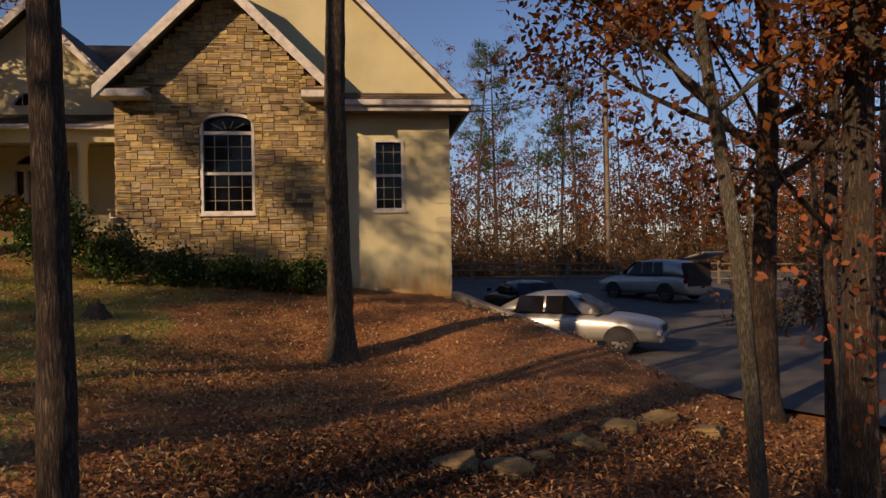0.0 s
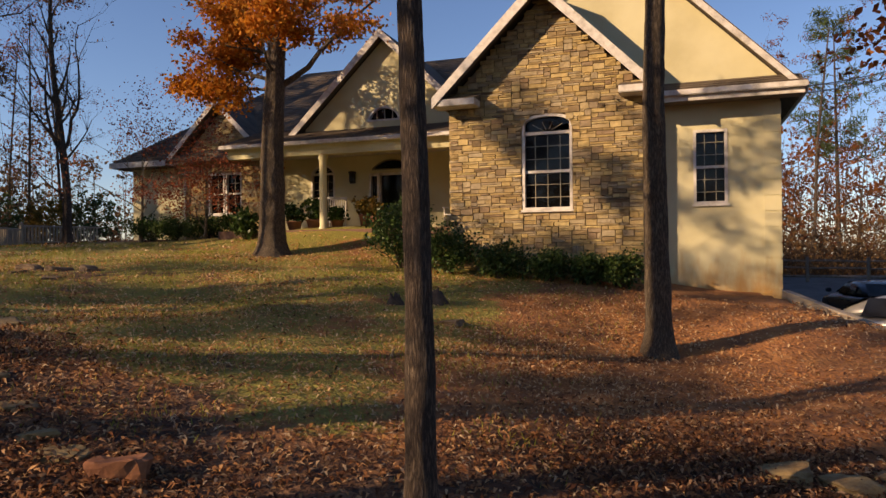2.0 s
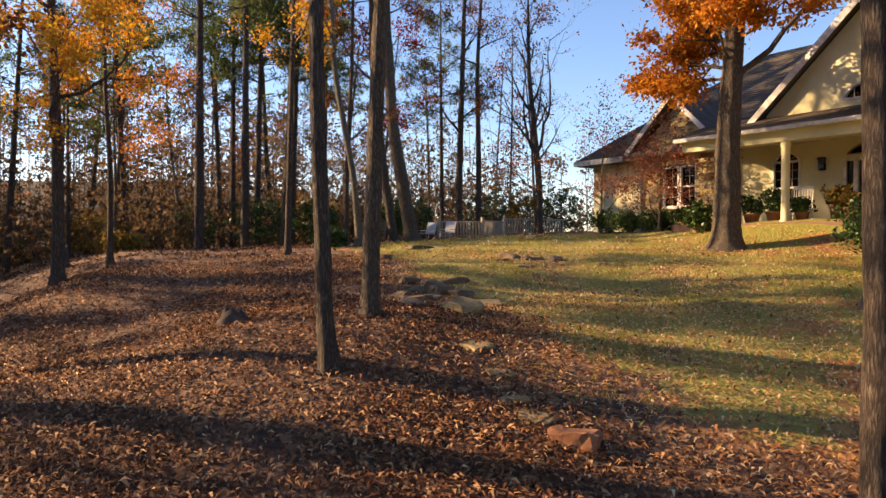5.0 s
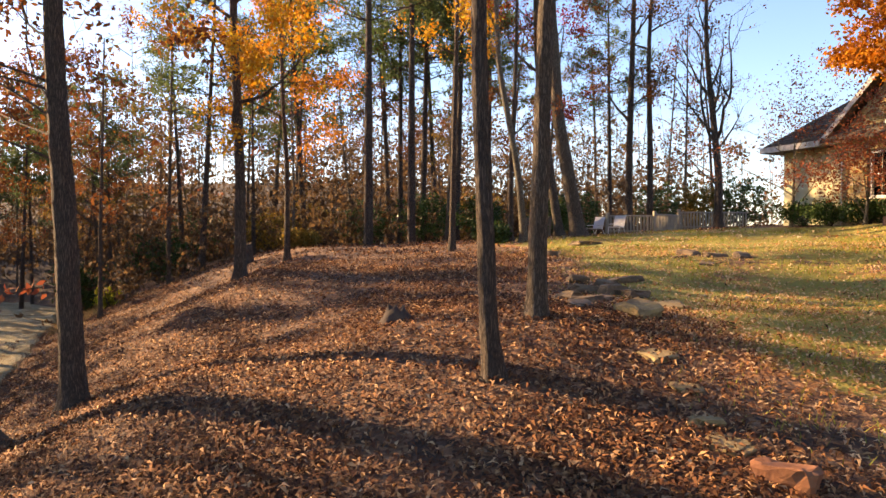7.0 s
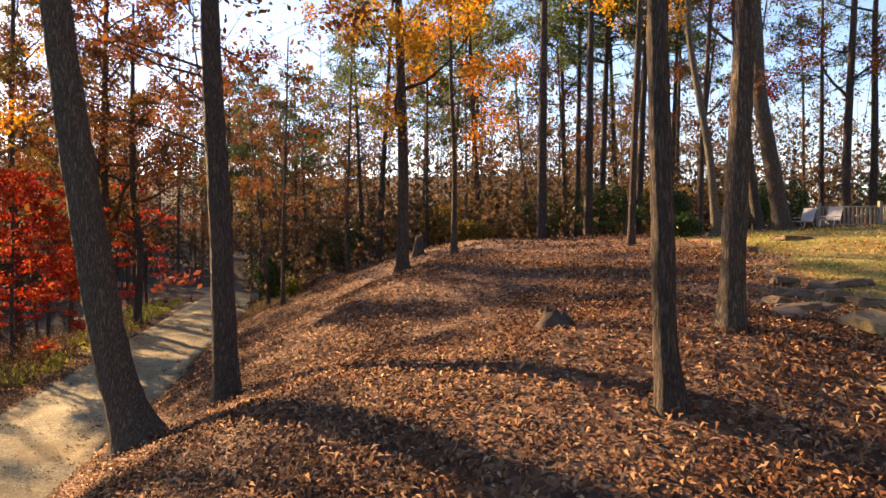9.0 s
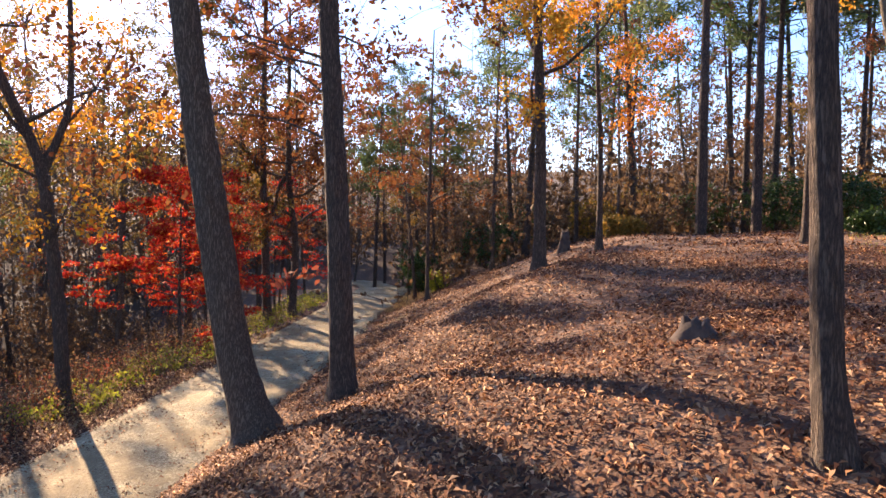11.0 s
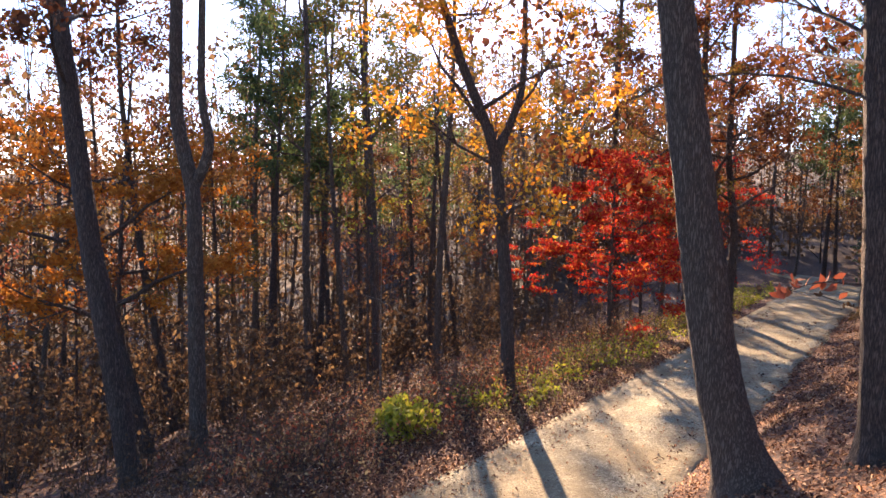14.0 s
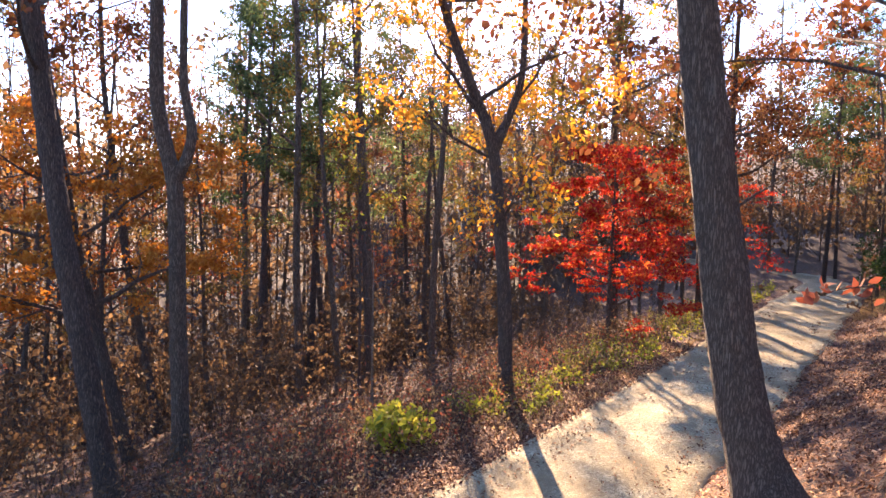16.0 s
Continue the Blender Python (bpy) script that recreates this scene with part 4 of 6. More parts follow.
def tree(name, label, x, y, ways, radius, bark, leaf=None, seed=1, limbs=8, first=0.4, reach=3.0, size=0.12, each=5, spread=0.26,
         flare=1.8, sides=14, level=2, forks=4, rise=0.06, tilt=0.35, near=False, wander=0.16, extra=(), group="", z=None, stop=1.0, taper=0.22, flat=0.75, keep=0.28, stems=()):
    """One broad-leaved tree: a trunk with root flare, limbs in orders, and a crown of single leaves.
    extra: more limbs as (height, azimuth in degrees, tilt, length, radius); stems: more stems as (radius, offsets)."""
    r = np.random.default_rng(seed)
    size, each, spread = size * 0.85, each * 1.35, spread * 0.9
    top = tagged(new(name), label, "tree", group)
    top.location = (x, y, (ground_z(x, y) if z is None else z) - 0.12)
    pts = trunk_points((0, 0, 0), ways, 0.12 if near else 0.4)
    H = ways[-1][2]
    radii = [radius * (taper + (1 - taper) * (1 - p.z / H) ** 0.75) * (1 + (flare - 1) * math.exp(-p.z / 0.26)) for p in pts]
    w = Wood()
    w.add(pts, radii, sides, 0.12 if near else 0.07, seed * 3.7)
    for i in range(limbs):
        f = first + (stop - first) * (i + r.uniform(0, 0.8)) / max(limbs, 1)
        k = min(len(pts) - 1, int(f * len(pts)))
        a = i * 2.4 + r.uniform(-0.5, 0.5) + seed
        length = reach * r.uniform(0.6, 1.15) * (1.15 - 0.6 * f)
        limb(w, pts[k], (math.cos(a), math.sin(a), tilt + r.uniform(-0.1, 0.5)), length, min(radii[k] * 0.5, 0.02 * length + 0.012), r, level, wander, rise, forks, min(6, sides - 1))
    for rad, offsets in stems:
        q = [Vector(offsets[0])]
        for a, b in zip(offsets, offsets[1:]):
            q += [Vector(a).lerp(Vector(b), k / 4) for k in range(1, 5)]
        for _ in range(2):
            q[1:-1] = [(q[k - 1] + 2 * q[k] + q[k + 1]) / 4 for k in range(1, len(q) - 1)]
        w.add(q, [rad * (1 - 0.55 * k / len(q)) for k in range(len(q))], sides, 0.08, seed + 5)
    for h, az, tl, length, rad in extra:
        p = pts[min(len(pts) - 1, int(h / H * len(pts)))]
        limb(w, p, (math.cos(radians(az)), math.sin(radians(az)), tl), length, rad, r, level, wander, rise, forks)
    link_mesh("trunk", w.v, w.f, bark, top, flat=False)
    if leaf is not None and w.tips:
        tips = np.array([tuple(p) for p in w.tips])
        tips = tips[r.uniform(0, 1, len(tips)) < keep]
        shape = LOBED if near and size > 0.06 else BLADE
        soup("crown", leaves_at(tips, size, spread * 0.85, max(1, int(each / keep)), r, 0.3, shape, flat), len(shape), leaf, top)
    return top


def pine(name, label, x, y, H, radius, seed, first=0.45, reach=2.4, whorls=11, lean=(0, 0), each=6):
    """A tall pine: straight trunk, dead stubs low down, whorls of limbs with needle tufts."""
    r = np.random.default_rng(seed)
    top = tagged(new(name), label, "tree", "pines of the wood")
    top.location = (x, y, ground_z(x, y) - 0.15)
    pts = trunk_points((0, 0, 0), [(lean[0] * 0.4, lean[1] * 0.4, H * 0.4), (lean[0], lean[1], H)], 0.6)
    radii = [radius * (0.15 + 0.85 * (1 - p.z / H)) for p in pts]
    w = Wood()
    w.add(pts, radii, 9, 0.05, seed)
    for i in range(9):
        k = int(r.uniform(0.2, first) * len(pts))
        a = r.uniform(0, 6.28)
        w.add(bent(pts[k], (math.cos(a), math.sin(a), 0.1), r.uniform(0.5, 1.5), 3, 0.15, 0, r), [0.02, 0.014, 0.009, 0.004], 3)
    tufts = []
    for i in range(whorls):
        f = first + (1 - first) * (i + r.uniform(0, 0.7)) / whorls
        k = min(len(pts) - 1, int(f * len(pts)))
        for j in range(int(r.integers(2, 5))):
            a = r.uniform(0, 6.28)
            L = reach * (1.25 - f) * r.uniform(0.6, 1.3) + 0.3
            b = bent(pts[k], (math.cos(a), math.sin(a), r.uniform(-0.05, 0.35)), L, 5, 0.12, 0.04, r)
            w.add(b, [0.035 * (1 - 0.17 * q) for q in range(6)], 4)
            for q in (2, 3, 4, 5):
                for _ in range(2):
                    d = Vector(r.normal(0, 0.5, 3)) + (b[q] - b[q - 1]) * 1.5
                    e = b[q] + d.normalized() * r.uniform(0.25, 0.6)
                    w.add([b[q], e], [0.012, 0.006], 3)
                    tufts += [tuple(b[q].lerp(e, 0.6)), tuple(e)]
    link_mesh("trunk", w.v, w.f, BARK_PINE, top, flat=False)
    soup("crown", leaves_at(np.array(tufts), 0.46, 0.2, each, r, -0.2, NEEDLES), 4, NEEDLE, top)
    return top


# trees of the yard
tree("oak_tree", "slim dark-barked oak on the leafy slope", -3.5, 2.45, [(0, 0, 1.5), (-0.08, 0.05, 4), (-0.2, 0.1, 7), (-0.2, 0.3, 12)], 0.108, BARK_DARK, LEAF_RUSSET, 11, 8, 0.42, 2.9, near=True, sides=22, each=6, size=0.13)
tree("oak_tree", "straight grey-barked oak standing before the house", -2.13, 9.45, [(-0.05, 0, 4), (0.05, 0.0, 8), (0.1, 0, 15)], 0.2, BARK_OAK, LEAF_RUSSET, 12, 8, 0.55, 3.2, near=True, sides=22, each=4)
tree("oak_tree", "stout oak with orange leaves before the porch", -12.2, 14.3, [(0.02, 0, 3), (0.15, 0.05, 6), (0.3, 0.1, 11)], 0.35, BARK_OAK, LEAF_ORANGE, 13, 4, 0.66, 2.2, near=True, sides=22, each=22, size=0.13, spread=0.3, tilt=0.3, wander=0.12, keep=0.28, flat=0.5,
     extra=[(4.6, 172, 0.0, 1.9, 0.05), (4.8, 186, 0.05, 2.3, 0.06), (5.2, 165, 0.1, 2.4, 0.06), (5.5, 180, 0.12, 2.6, 0.06), (5.9, 170, 0.25, 2.5, 0.06), (6.3, 184, 0.3, 2.5, 0.06), (4.6, 28, 0.55, 4.4, 0.09), (5.6, 345, 0.35, 1.9, 0.05), (6.2, 20, 0.4, 2.0, 0.05), (5.0, 270, 0.2, 1.8, 0.05)])
tree("oak_tree", "slim dark oak amid fallen leaves", -8.4, 1.06, [(0, -0.08, 0.7), (-0.03, -0.1, 1.6), (-0.05, -0.16, 3), (0, -0.22, 6), (0, -0.2, 12)], 0.094, BARK_DARK, LEAF_YELLOW, 14, 11, 0.46, 3.0, near=True, sides=20, size=0.12, each=7)
tree("oak_tree", "slender grey oak beside the pile of rocks", -10.1, 2.5, [(0, 0.0, 0.8), (0.05, 0.08, 4), (0.05, 0.25, 8), (0.1, 0.3, 13)], 0.125, BARK_OAK, LEAF_YELLOW, 15, 15, 0.42, 4.3, near=True, sides=20, each=13)
lane_oak = tree("oak_tree", "upright dark oak above the lane", -14.15, -3.29, [(0, -0.03, 0.8), (0, -0.1, 2.6), (0, -0.25, 5.4), (0.1, -0.4, 14)], 0.185, BARK_DARK, LEAF_RUSSET, 16, 8, 0.44, 3.0, near=True, sides=22, each=5, size=0.135, tilt=0.1, spread=0.3,
     extra=[(3.9, 246, 0.5, 3.4, 0.024), (4.5, 232, 0.5, 3.8, 0.026), (4.1, 212, 0.4, 3.8, 0.024), (5.1, 256, 0.4, 3.6, 0.024), (5.0, 228, 0.5, 3.8, 0.024),
            (4.0, 190, 0.3, 3.6, 0.025), (4.7, 200, 0.35, 3.8, 0.026), (5.4, 190, 0.3, 3.8, 0.026), (5.8, 215, 0.2, 3.6, 0.025)])
twig = Wood()
twig_points = bent((0.0, -0.18, 1.95), (-0.1, -1.0, 0.06), 0.95, 8, 0.16, -0.03, np.random.default_rng(5))
twig.add(twig_points, [0.011 - 0.001 * i for i in range(9)], 5)
link_mesh("twig", twig.v, twig.f, BARK_DARK, lane_oak, flat=False)
soup("twig_leaves", leaves_at(np.array([tuple(p) for p in twig_points[3:]]), 0.13, 0.07, 4, np.random.default_rng(6), 0.6, LOBED), 6, LEAF_PINK, lane_oak)
tree("oak_tree", "stout leaning oak at the edge of the lane", -13.98, -4.5, [(-0.02, -0.3, 0.9), (-0.06, -0.48, 1.6), (-0.04, -0.70, 3.0), (0.03, -1.05, 5.6), (0.1, -1.4, 9), (0.1, -1.6, 14)], 0.268, BARK_OAK, LEAF_RUSSET, 17, 9, 0.52, 3.4, near=True, sides=24, each=4, size=0.125, flare=1.9, taper=0.3)
tree("maple_tree", "slim tree with yellow and orange leaves on the slope", -19.8, -0.25, [(0, 0, 3), (0.05, -0.15, 6), (0, -0.2, 12)], 0.14, BARK_DARK, LEAF_YELLOW, 18, 15, 0.3, 2.8, sides=14, each=14, size=0.12, tilt=0.2, keep=0.3, spread=0.24)
tree("maple_tree", "small tree with rusty orange leaves on the crest", -23.5, 1.5, [(0, 0, 3), (0.05, -0.15, 5), (0, -0.2, 9)], 0.09, BARK_DARK, LEAF_ORANGE, 19, 8, 0.34, 1.8, sides=8, each=6, size=0.115, tilt=0.2)
tree("oak_tree", "tall leaning oak beside the garden chairs", -26.4, 13.7, [(-0.15, -0.3, 2), (-0.45, -0.75, 4.9), (-0.6, -1.0, 9.3), (-0.7, -1.2, 17)], 0.3, BARK_OAK, LEAF_RUSSET, 20, 9, 0.55, 3.4, sides=14, each=4, size=0.13)
tree("oak_tree", "tall oak beside the garden chairs", -28.2, 13.9, [(-0.2, -0.4, 3), (-0.5, -0.9, 8), (-0.7, -1.0, 17)], 0.2, BARK_OAK, LEAF_RED, 21, 10, 0.3, 3.2, sides=10, each=9, size=0.13)
tree("oak_tree", "forked pale-barked tree on the crest", -23.1, 9.4, [(-0.1, -0.2, 2.5), (-0.4, -0.8, 6), (-0.5, -1.2, 14)], 0.13, BARK_PALE, LEAF_YELLOW, 22, 9, 0.42, 2.6, sides=10, each=7, size=0.12)
tree("oak_tree", "slim tree with amber leaves on the crest", -21.6, 6.1, [(0, 0.05, 3), (0.1, 0.1, 7), (0.1, 0.2, 13)], 0.1, BARK_DARK, LEAF_YELLOW, 23, 10, 0.45, 2.0, sides=9, each=5, size=0.12)
tree("oak_tree", "tall russet oak by the deck fence", -30.8, 19.4, [(0, 0, 4), (0.2, 0, 9), (0.2, 0.2, 17)], 0.2, BARK_DARK, LEAF_RUSSET, 24, 11, 0.33, 3.6, sides=10, each=8, size=0.13)
tree("oak_tree", "tall russet oak by the deck fence", -30.2, 20.2, [(0, 0, 4), (-0.2, 0, 9), (0.1, 0.2, 16)], 0.17, BARK_DARK, LEAF_RUSSET, 25, 9, 0.4, 3.0, sides=10, each=7, size=0.13)
tree("bare_tree", "nearly bare tree with upswept limbs beside the house", -26.8, 21.3, [(0, 0, 2.5), (-0.15, -0.15, 4.6), (-0.4, -0.4, 8), (-0.4, -0.5, 12)], 0.19, BARK_DARK, LEAF_RUSSET, 26, 14, 0.28, 3.6, sides=10, each=0.25, size=0.16, tilt=1.0, rise=0.14, forks=6, keep=0.12,
     extra=[(4.2, 20, 1.2, 5.5, 0.08), (4.0, 200, 1.2, 5.0, 0.08), (2.4, 215, 0.9, 3.0, 0.05)])
# trees by the driveway
tree("young_tree", "slim pale-barked tree by the driveway", 1.44, 3.6, [(-0.05, 0.03, 1.2), (-0.12, 0.07, 2.5), (-0.36, 0.19, 4.5), (-0.6, 0.4, 8)], 0.075, BARK_PALE, LEAF_RUSSET, 31, 8, 0.42, 2.2, near=True, sides=16, each=9, size=0.08, extra=[(3.9, 140, 0.35, 2.2, 0.03)])
tree("oak_tree", "dark oak at the driveway's edge", 3.66, 7.28, [(0.02, 0, 2), (0.15, -0.08, 5.5), (0.2, 0, 13)], 0.17, BARK_DARK, LEAF_RUSSET, 32, 20, 0.24, 5.0, near=True, sides=18, each=10, size=0.125, tilt=0.15)
tree("oak_tree", "dark oak in the shade by the driveway", 2.55, 3.95, [(0.02, 0, 2), (0.1, 0, 5.5), (0.2, 0, 13)], 0.15, BARK_DARK, LEAF_RUSSET, 33, 15, 0.26, 3.6, near=True, sides=18, each=9, size=0.115, tilt=0.1)
tree("oak_tree", "stout oak in the shade by the driveway", 2.25, 3.0, [(0.02, 0, 2), (0.15, 0.02, 5.5), (0.2, 0, 13)], 0.17, BARK_OAK, LEAF_RUSSET, 34, 11, 0.32, 3.0, near=True, sides=18, each=7, size=0.115)
tree("oak_tree", "thin dark oak in the shade by the driveway", 3.1, 5.1, [(0.1, 0.1, 3), (0.3, 0, 7), (0.3, 0, 11)], 0.08, BARK_DARK, LEAF_RUSSET, 35, 12, 0.25, 3.0, sides=10, each=9, size=0.115, tilt=0.1)
tree("sapling", "sapling with red and orange leaves", 1.75, 2.75, [(0.05, 0, 1), (0.1, 0.1, 2.2), (0.1, 0.1, 3.0)], 0.02, BARK_DARK, LEAF_PINK, 36, 5, 0.25, 0.7, sides=6, each=3, size=0.09, level=1, flare=1.2, near=True)
# trees beyond the lane
tree("oak_tree", "oak forking high up beside the lane", -18.65, -10.7, [(0.08, 0, 2.1), (0.2, -0.3, 5.6), (0.62, -0.98, 7.4), (1.0, -1.5, 9.4), (1.2, -1.7, 12.5)], 0.16, BARK_DARK, LEAF_YELLOW, 41, 12, 0.4, 3.2, sides=14, each=7, size=0.125, keep=0.2,
     stems=[(0.095, [(0.19, -0.29, 5.4), (0.02, -0.02, 6.2), (-0.12, 0.16, 6.9), (-0.12, 0.16, 8.5), (-0.1, 0.1, 12)])],
     extra=[(5.2, 200, 0.6, 3.0, 0.05), (4.2, 30, 0.4, 2.6, 0.04), (5.4, 300, 0.5, 3.0, 0.04), (5.5, 130, 1.2, 4.0, 0.04)])
tree("forked_tree", "grey tree forking into two curved stems", -14.43, -16.03, [(0.05, 0, 3), (0.1, 0.05, 6.3), (0.3, -0.22, 7.0), (0.34, -0.26, 7.8), (0.3, -0.22, 10), (0.25, -0.15, 16)], 0.19, BARK_OAK, LEAF_RUSSET, 42, 5, 0.75, 2.6, sides=16, each=4, size=0.14, taper=0.4,
     stems=[(0.125, [(0.1, 0.05, 6.1), (-0.05, 0.26, 6.6), (-0.12, 0.33, 7.1), (0.0, 0.17, 7.9), (-0.02, 0.2, 9.5), (-0.05, 0.3, 14)])])
tree("oak_tree", "tall dark oak leaning over the hollow", -12.45, -15.17, [(0.28, -0.13, 2.3), (0.58, -0.3, 4.7), (1.03, -0.53, 9.4), (1.2, -0.6, 16)], 0.215, BARK_DARK, LEAF_RUSSET, 43, 13, 0.42, 3.8, sides=16, each=7, size=0.15, near=True, flare=1.4, taper=0.35)
tree("oak_tree", "dark tree with low orange leaves leaning over the hollow", -15.1, -19.3, [(0.5, -0.28, 2.7), (1.0, -0.55, 5.5), (1.5, -0.8, 10), (1.7, -0.9, 15)], 0.165, BARK_DARK, LEAF_ORANGE, 44, 12, 0.24, 3.4, sides=10, each=16, size=0.135, tilt=0.0, stop=0.52, flat=0.4, flare=1.4)
tree("oak_tree", "slim dark tree standing in the hollow", -18.3, -23.4, [(0.4, -0.25, 3), (0.85, -0.45, 6.1), (1.3, -0.7, 11), (1.4, -0.7, 16)], 0.15, BARK_DARK, LEAF_RUSSET, 59, 11, 0.4, 3.4, sides=8, each=8, size=0.15, flare=1.4)
tree("red_maple", "small maple with layered scarlet leaves by the lane", -27.7, -12.45, [(0.05, 0, 2), (0.1, 0.1, 4), (0.1, 0.1, 6.2)], 0.07, BARK_DARK, LEAF_RED, 45, 17, 0.22, 2.9, sides=9, each=15, size=0.13, flat=0.3, tilt=-0.05, rise=0.0, spread=0.2, wander=0.1, keep=0.4)
tree("red_maple", "small maple with scarlet leaves by the lane", -31.5, -12.9, [(0.05, 0, 2), (0.1, 0.1, 5.2)], 0.06, BARK_DARK, LEAF_RED, 46, 8, 0.3, 2.4, sides=8, each=8, size=0.11, flat=0.25, tilt=0.0, rise=0.0)
tree("red_maple", "small maple with orange-red leaves at the bend", -35.2, -11.6, [(0.05, 0, 2), (0.1, 0.1, 5.5)], 0.06, BARK_DARK, LEAF_RED, 47, 8, 0.3, 2.4, sides=8, each=8, size=0.11, flat=0.25, tilt=0.0, rise=0.0)
tree("oak_tree", "oak with dense russet leaves at the lane's bend", -33.6, -10.3, [(-0.35, 0.1, 3), (-0.1, -0.2, 6), (0.3, 0, 13.5)], 0.17, BARK_DARK, LEAF_RUSSET, 48, 20, 0.22, 4.6, sides=10, each=10, size=0.15, tilt=0.15, keep=0.24, spread=0.24)
tree("oak_tree", "oak with dense rusty leaves beside the lane", -32.6, -11.0, [(0.3, 0, 3), (0.1, -0.2, 7), (0.1, 0, 17)], 0.18, BARK_DARK, LEAF_RUSSET, 49, 20, 0.22, 4.6, sides=10, each=10, size=0.15, tilt=0.15, keep=0.24, spread=0.24)
tree("oak_tree", "dark tree with fading leaves beside the lane", -31.2, -13.8, [(0.0, 0, 3), (0.1, -0.2, 7), (0.1, 0, 16)], 0.16, BARK_DARK, LEAF_OLIVE, 58, 18, 0.22, 4.4, sides=10, each=10, size=0.15, keep=0.24, spread=0.24)
tree("young_tree", "thin sapling hung with yellow leaves", -21.8, -18.0, [(0.0, 0, 3), (0.2, 0.1, 7), (0.2, 0, 11)], 0.05, BARK_DARK, LEAF_LIME, 50, 9, 0.4, 1.5, sides=5, each=0.5, size=0.17, keep=0.2)
tree("young_tree", "bare pale sapling beside the lane", -16.9, -12.9, [(0.0, 0, 2), (0.1, 0.1, 4.2)], 0.03, BARK_PALE, LEAF_PINK, 51, 5, 0.4, 1.5, sides=5, each=1, level=1, size=0.1)
# ornamental maples by the house
tree("ornamental_maple", "fine-leaved red maple at the house corner", -20.2, 18.3, [(0.1, 0, 1.2), (0.2, -0.1, 3.6)], 0.06, BARK_PALE, LEAF_PINK, 52, 11, 0.3, 3.1, sides=9, each=4, size=0.1, tilt=0.5, spread=0.3)
tree("ornamental_maple", "fine-leaved orange-red maple before the stone gable", -16.9, 17.6, [(0.1, 0, 1.2), (0.1, -0.1, 2.6)], 0.05, BARK_PALE, LEAF_PINK, 53, 10, 0.2, 2.2, sides=9, each=5, size=0.1, tilt=0.5, spread=0.3)

# the wood: some kinds, each grown once and then repeated
for i, (x, y, H, rad) in enumerate([(-29, 5.6, 20, 0.2), (-30.4, 7.9, 19, 0.19), (-37, 9.6, 18, 0.17)]):
    pine("pine_tree", "tall pine with high dark crown in the wood", x, y, H, rad, 60 + i, (0.45, 0.52, 0.45)[i], (4.0, 3.6, 4.0)[i], 15, each=5)
pines = [o for o in scene.objects if o.name.startswith("pine_tree")]
for i, (x, y, s) in enumerate([(-34.2, 9.8, 0.9), (-41.3, 5.5, 1.0), (-35.8, 2, 0.62), (-38, -0.2, 0.85), (-44, -0.8, 0.8), (-47.3, 5.8, 1.05), (-33.3, 11.2, 0.9), (-43.9, 14.4, 1.05), (-40.1, 10, 1.0), (-53, 5.3, 1.0),
                               (-38.2, 15, 0.9), (-42, -4.4, 0.95), (-45.5, -9, 0.9), (-51.8, -7.2, 1.0), (-23.3, -25, 1.0), (-26.2, -25.2, 0.95), (-27.4, -29.5, 1.05), (-29.4, -27.7, 1.0),
                               (-36, 22, 0.8), (-46, 19, 0.95), (-47.8, -8.8, 0.9), (7.5, 47, 0.85), (10.5, 41.5, 0.7), (-33.7, -26, 1.0)]):
    if -52 < x < -28 and -19 < y < -3:
        s *= 0.7
    ob = copy_thing(pines[i % 3], pose(x, y, ground_z(x, y) - 0.2, 3 * math.sin(i * 2.3), 3 * math.cos(i * 3.1), i * 67))
    wide = 0.85 if y < -20 else 1.0
    ob.scale = (s * wide, s * wide, s)
kinds = [
    tree("woodland_tree", "slim woodland tree with sparse russet leaves", -25.1, 9.9, [(0, 0, 3), (0.2, 0.1, 7), (0.1, 0.2, 13)], 0.11, BARK_DARK, LEAF_RUSSET, 71, 9, 0.3, 2.6, sides=5, each=5, size=0.12, forks=3, keep=0.22, spread=0.22, group="trees of the wood"),
    tree("woodland_tree", "slim woodland tree with fading olive leaves", -36, -1.7, [(0, 0, 3), (-0.2, 0.1, 7), (-0.3, 0.2, 12)], 0.1, BARK_DARK, LEAF_OLIVE, 72, 10, 0.3, 2.6, sides=5, each=7, size=0.12, forks=3, keep=0.22, spread=0.22, group="trees of the wood"),
    tree("woodland_tree", "bare slender woodland tree", -32.2, 24.1, [(0, 0, 3), (0.2, -0.1, 7), (0.3, -0.2, 12)], 0.08, BARK_OAK, LEAF_PINK, 73, 10, 0.3, 2.4, sides=5, each=1, size=0.16, forks=4, tilt=0.8, keep=0.22, spread=0.22, group="trees of the wood"),
    tree("woodland_tree", "slim woodland tree with russet leaves", -32, -4.2, [(0, 0, 3), (0.1, 0.1, 7), (0.3, 0.2, 11)], 0.09, BARK_DARK, LEAF_RUSSET, 74, 10, 0.28, 2.4, sides=5, each=7, size=0.12, forks=3, keep=0.22, spread=0.22, group="trees of the wood"),
    tree("woodland_tree", "tall grey woodland tree with few leaves", -39.4, -21.4, [(0, 0, 4), (-0.3, 0.1, 9), (-0.2, 0.2, 16)], 0.14, BARK_OAK, LEAF_OLIVE, 75, 9, 0.45, 3.0, sides=6, each=4, size=0.15, forks=3, keep=0.22, spread=0.22, group="trees of the wood"),
]
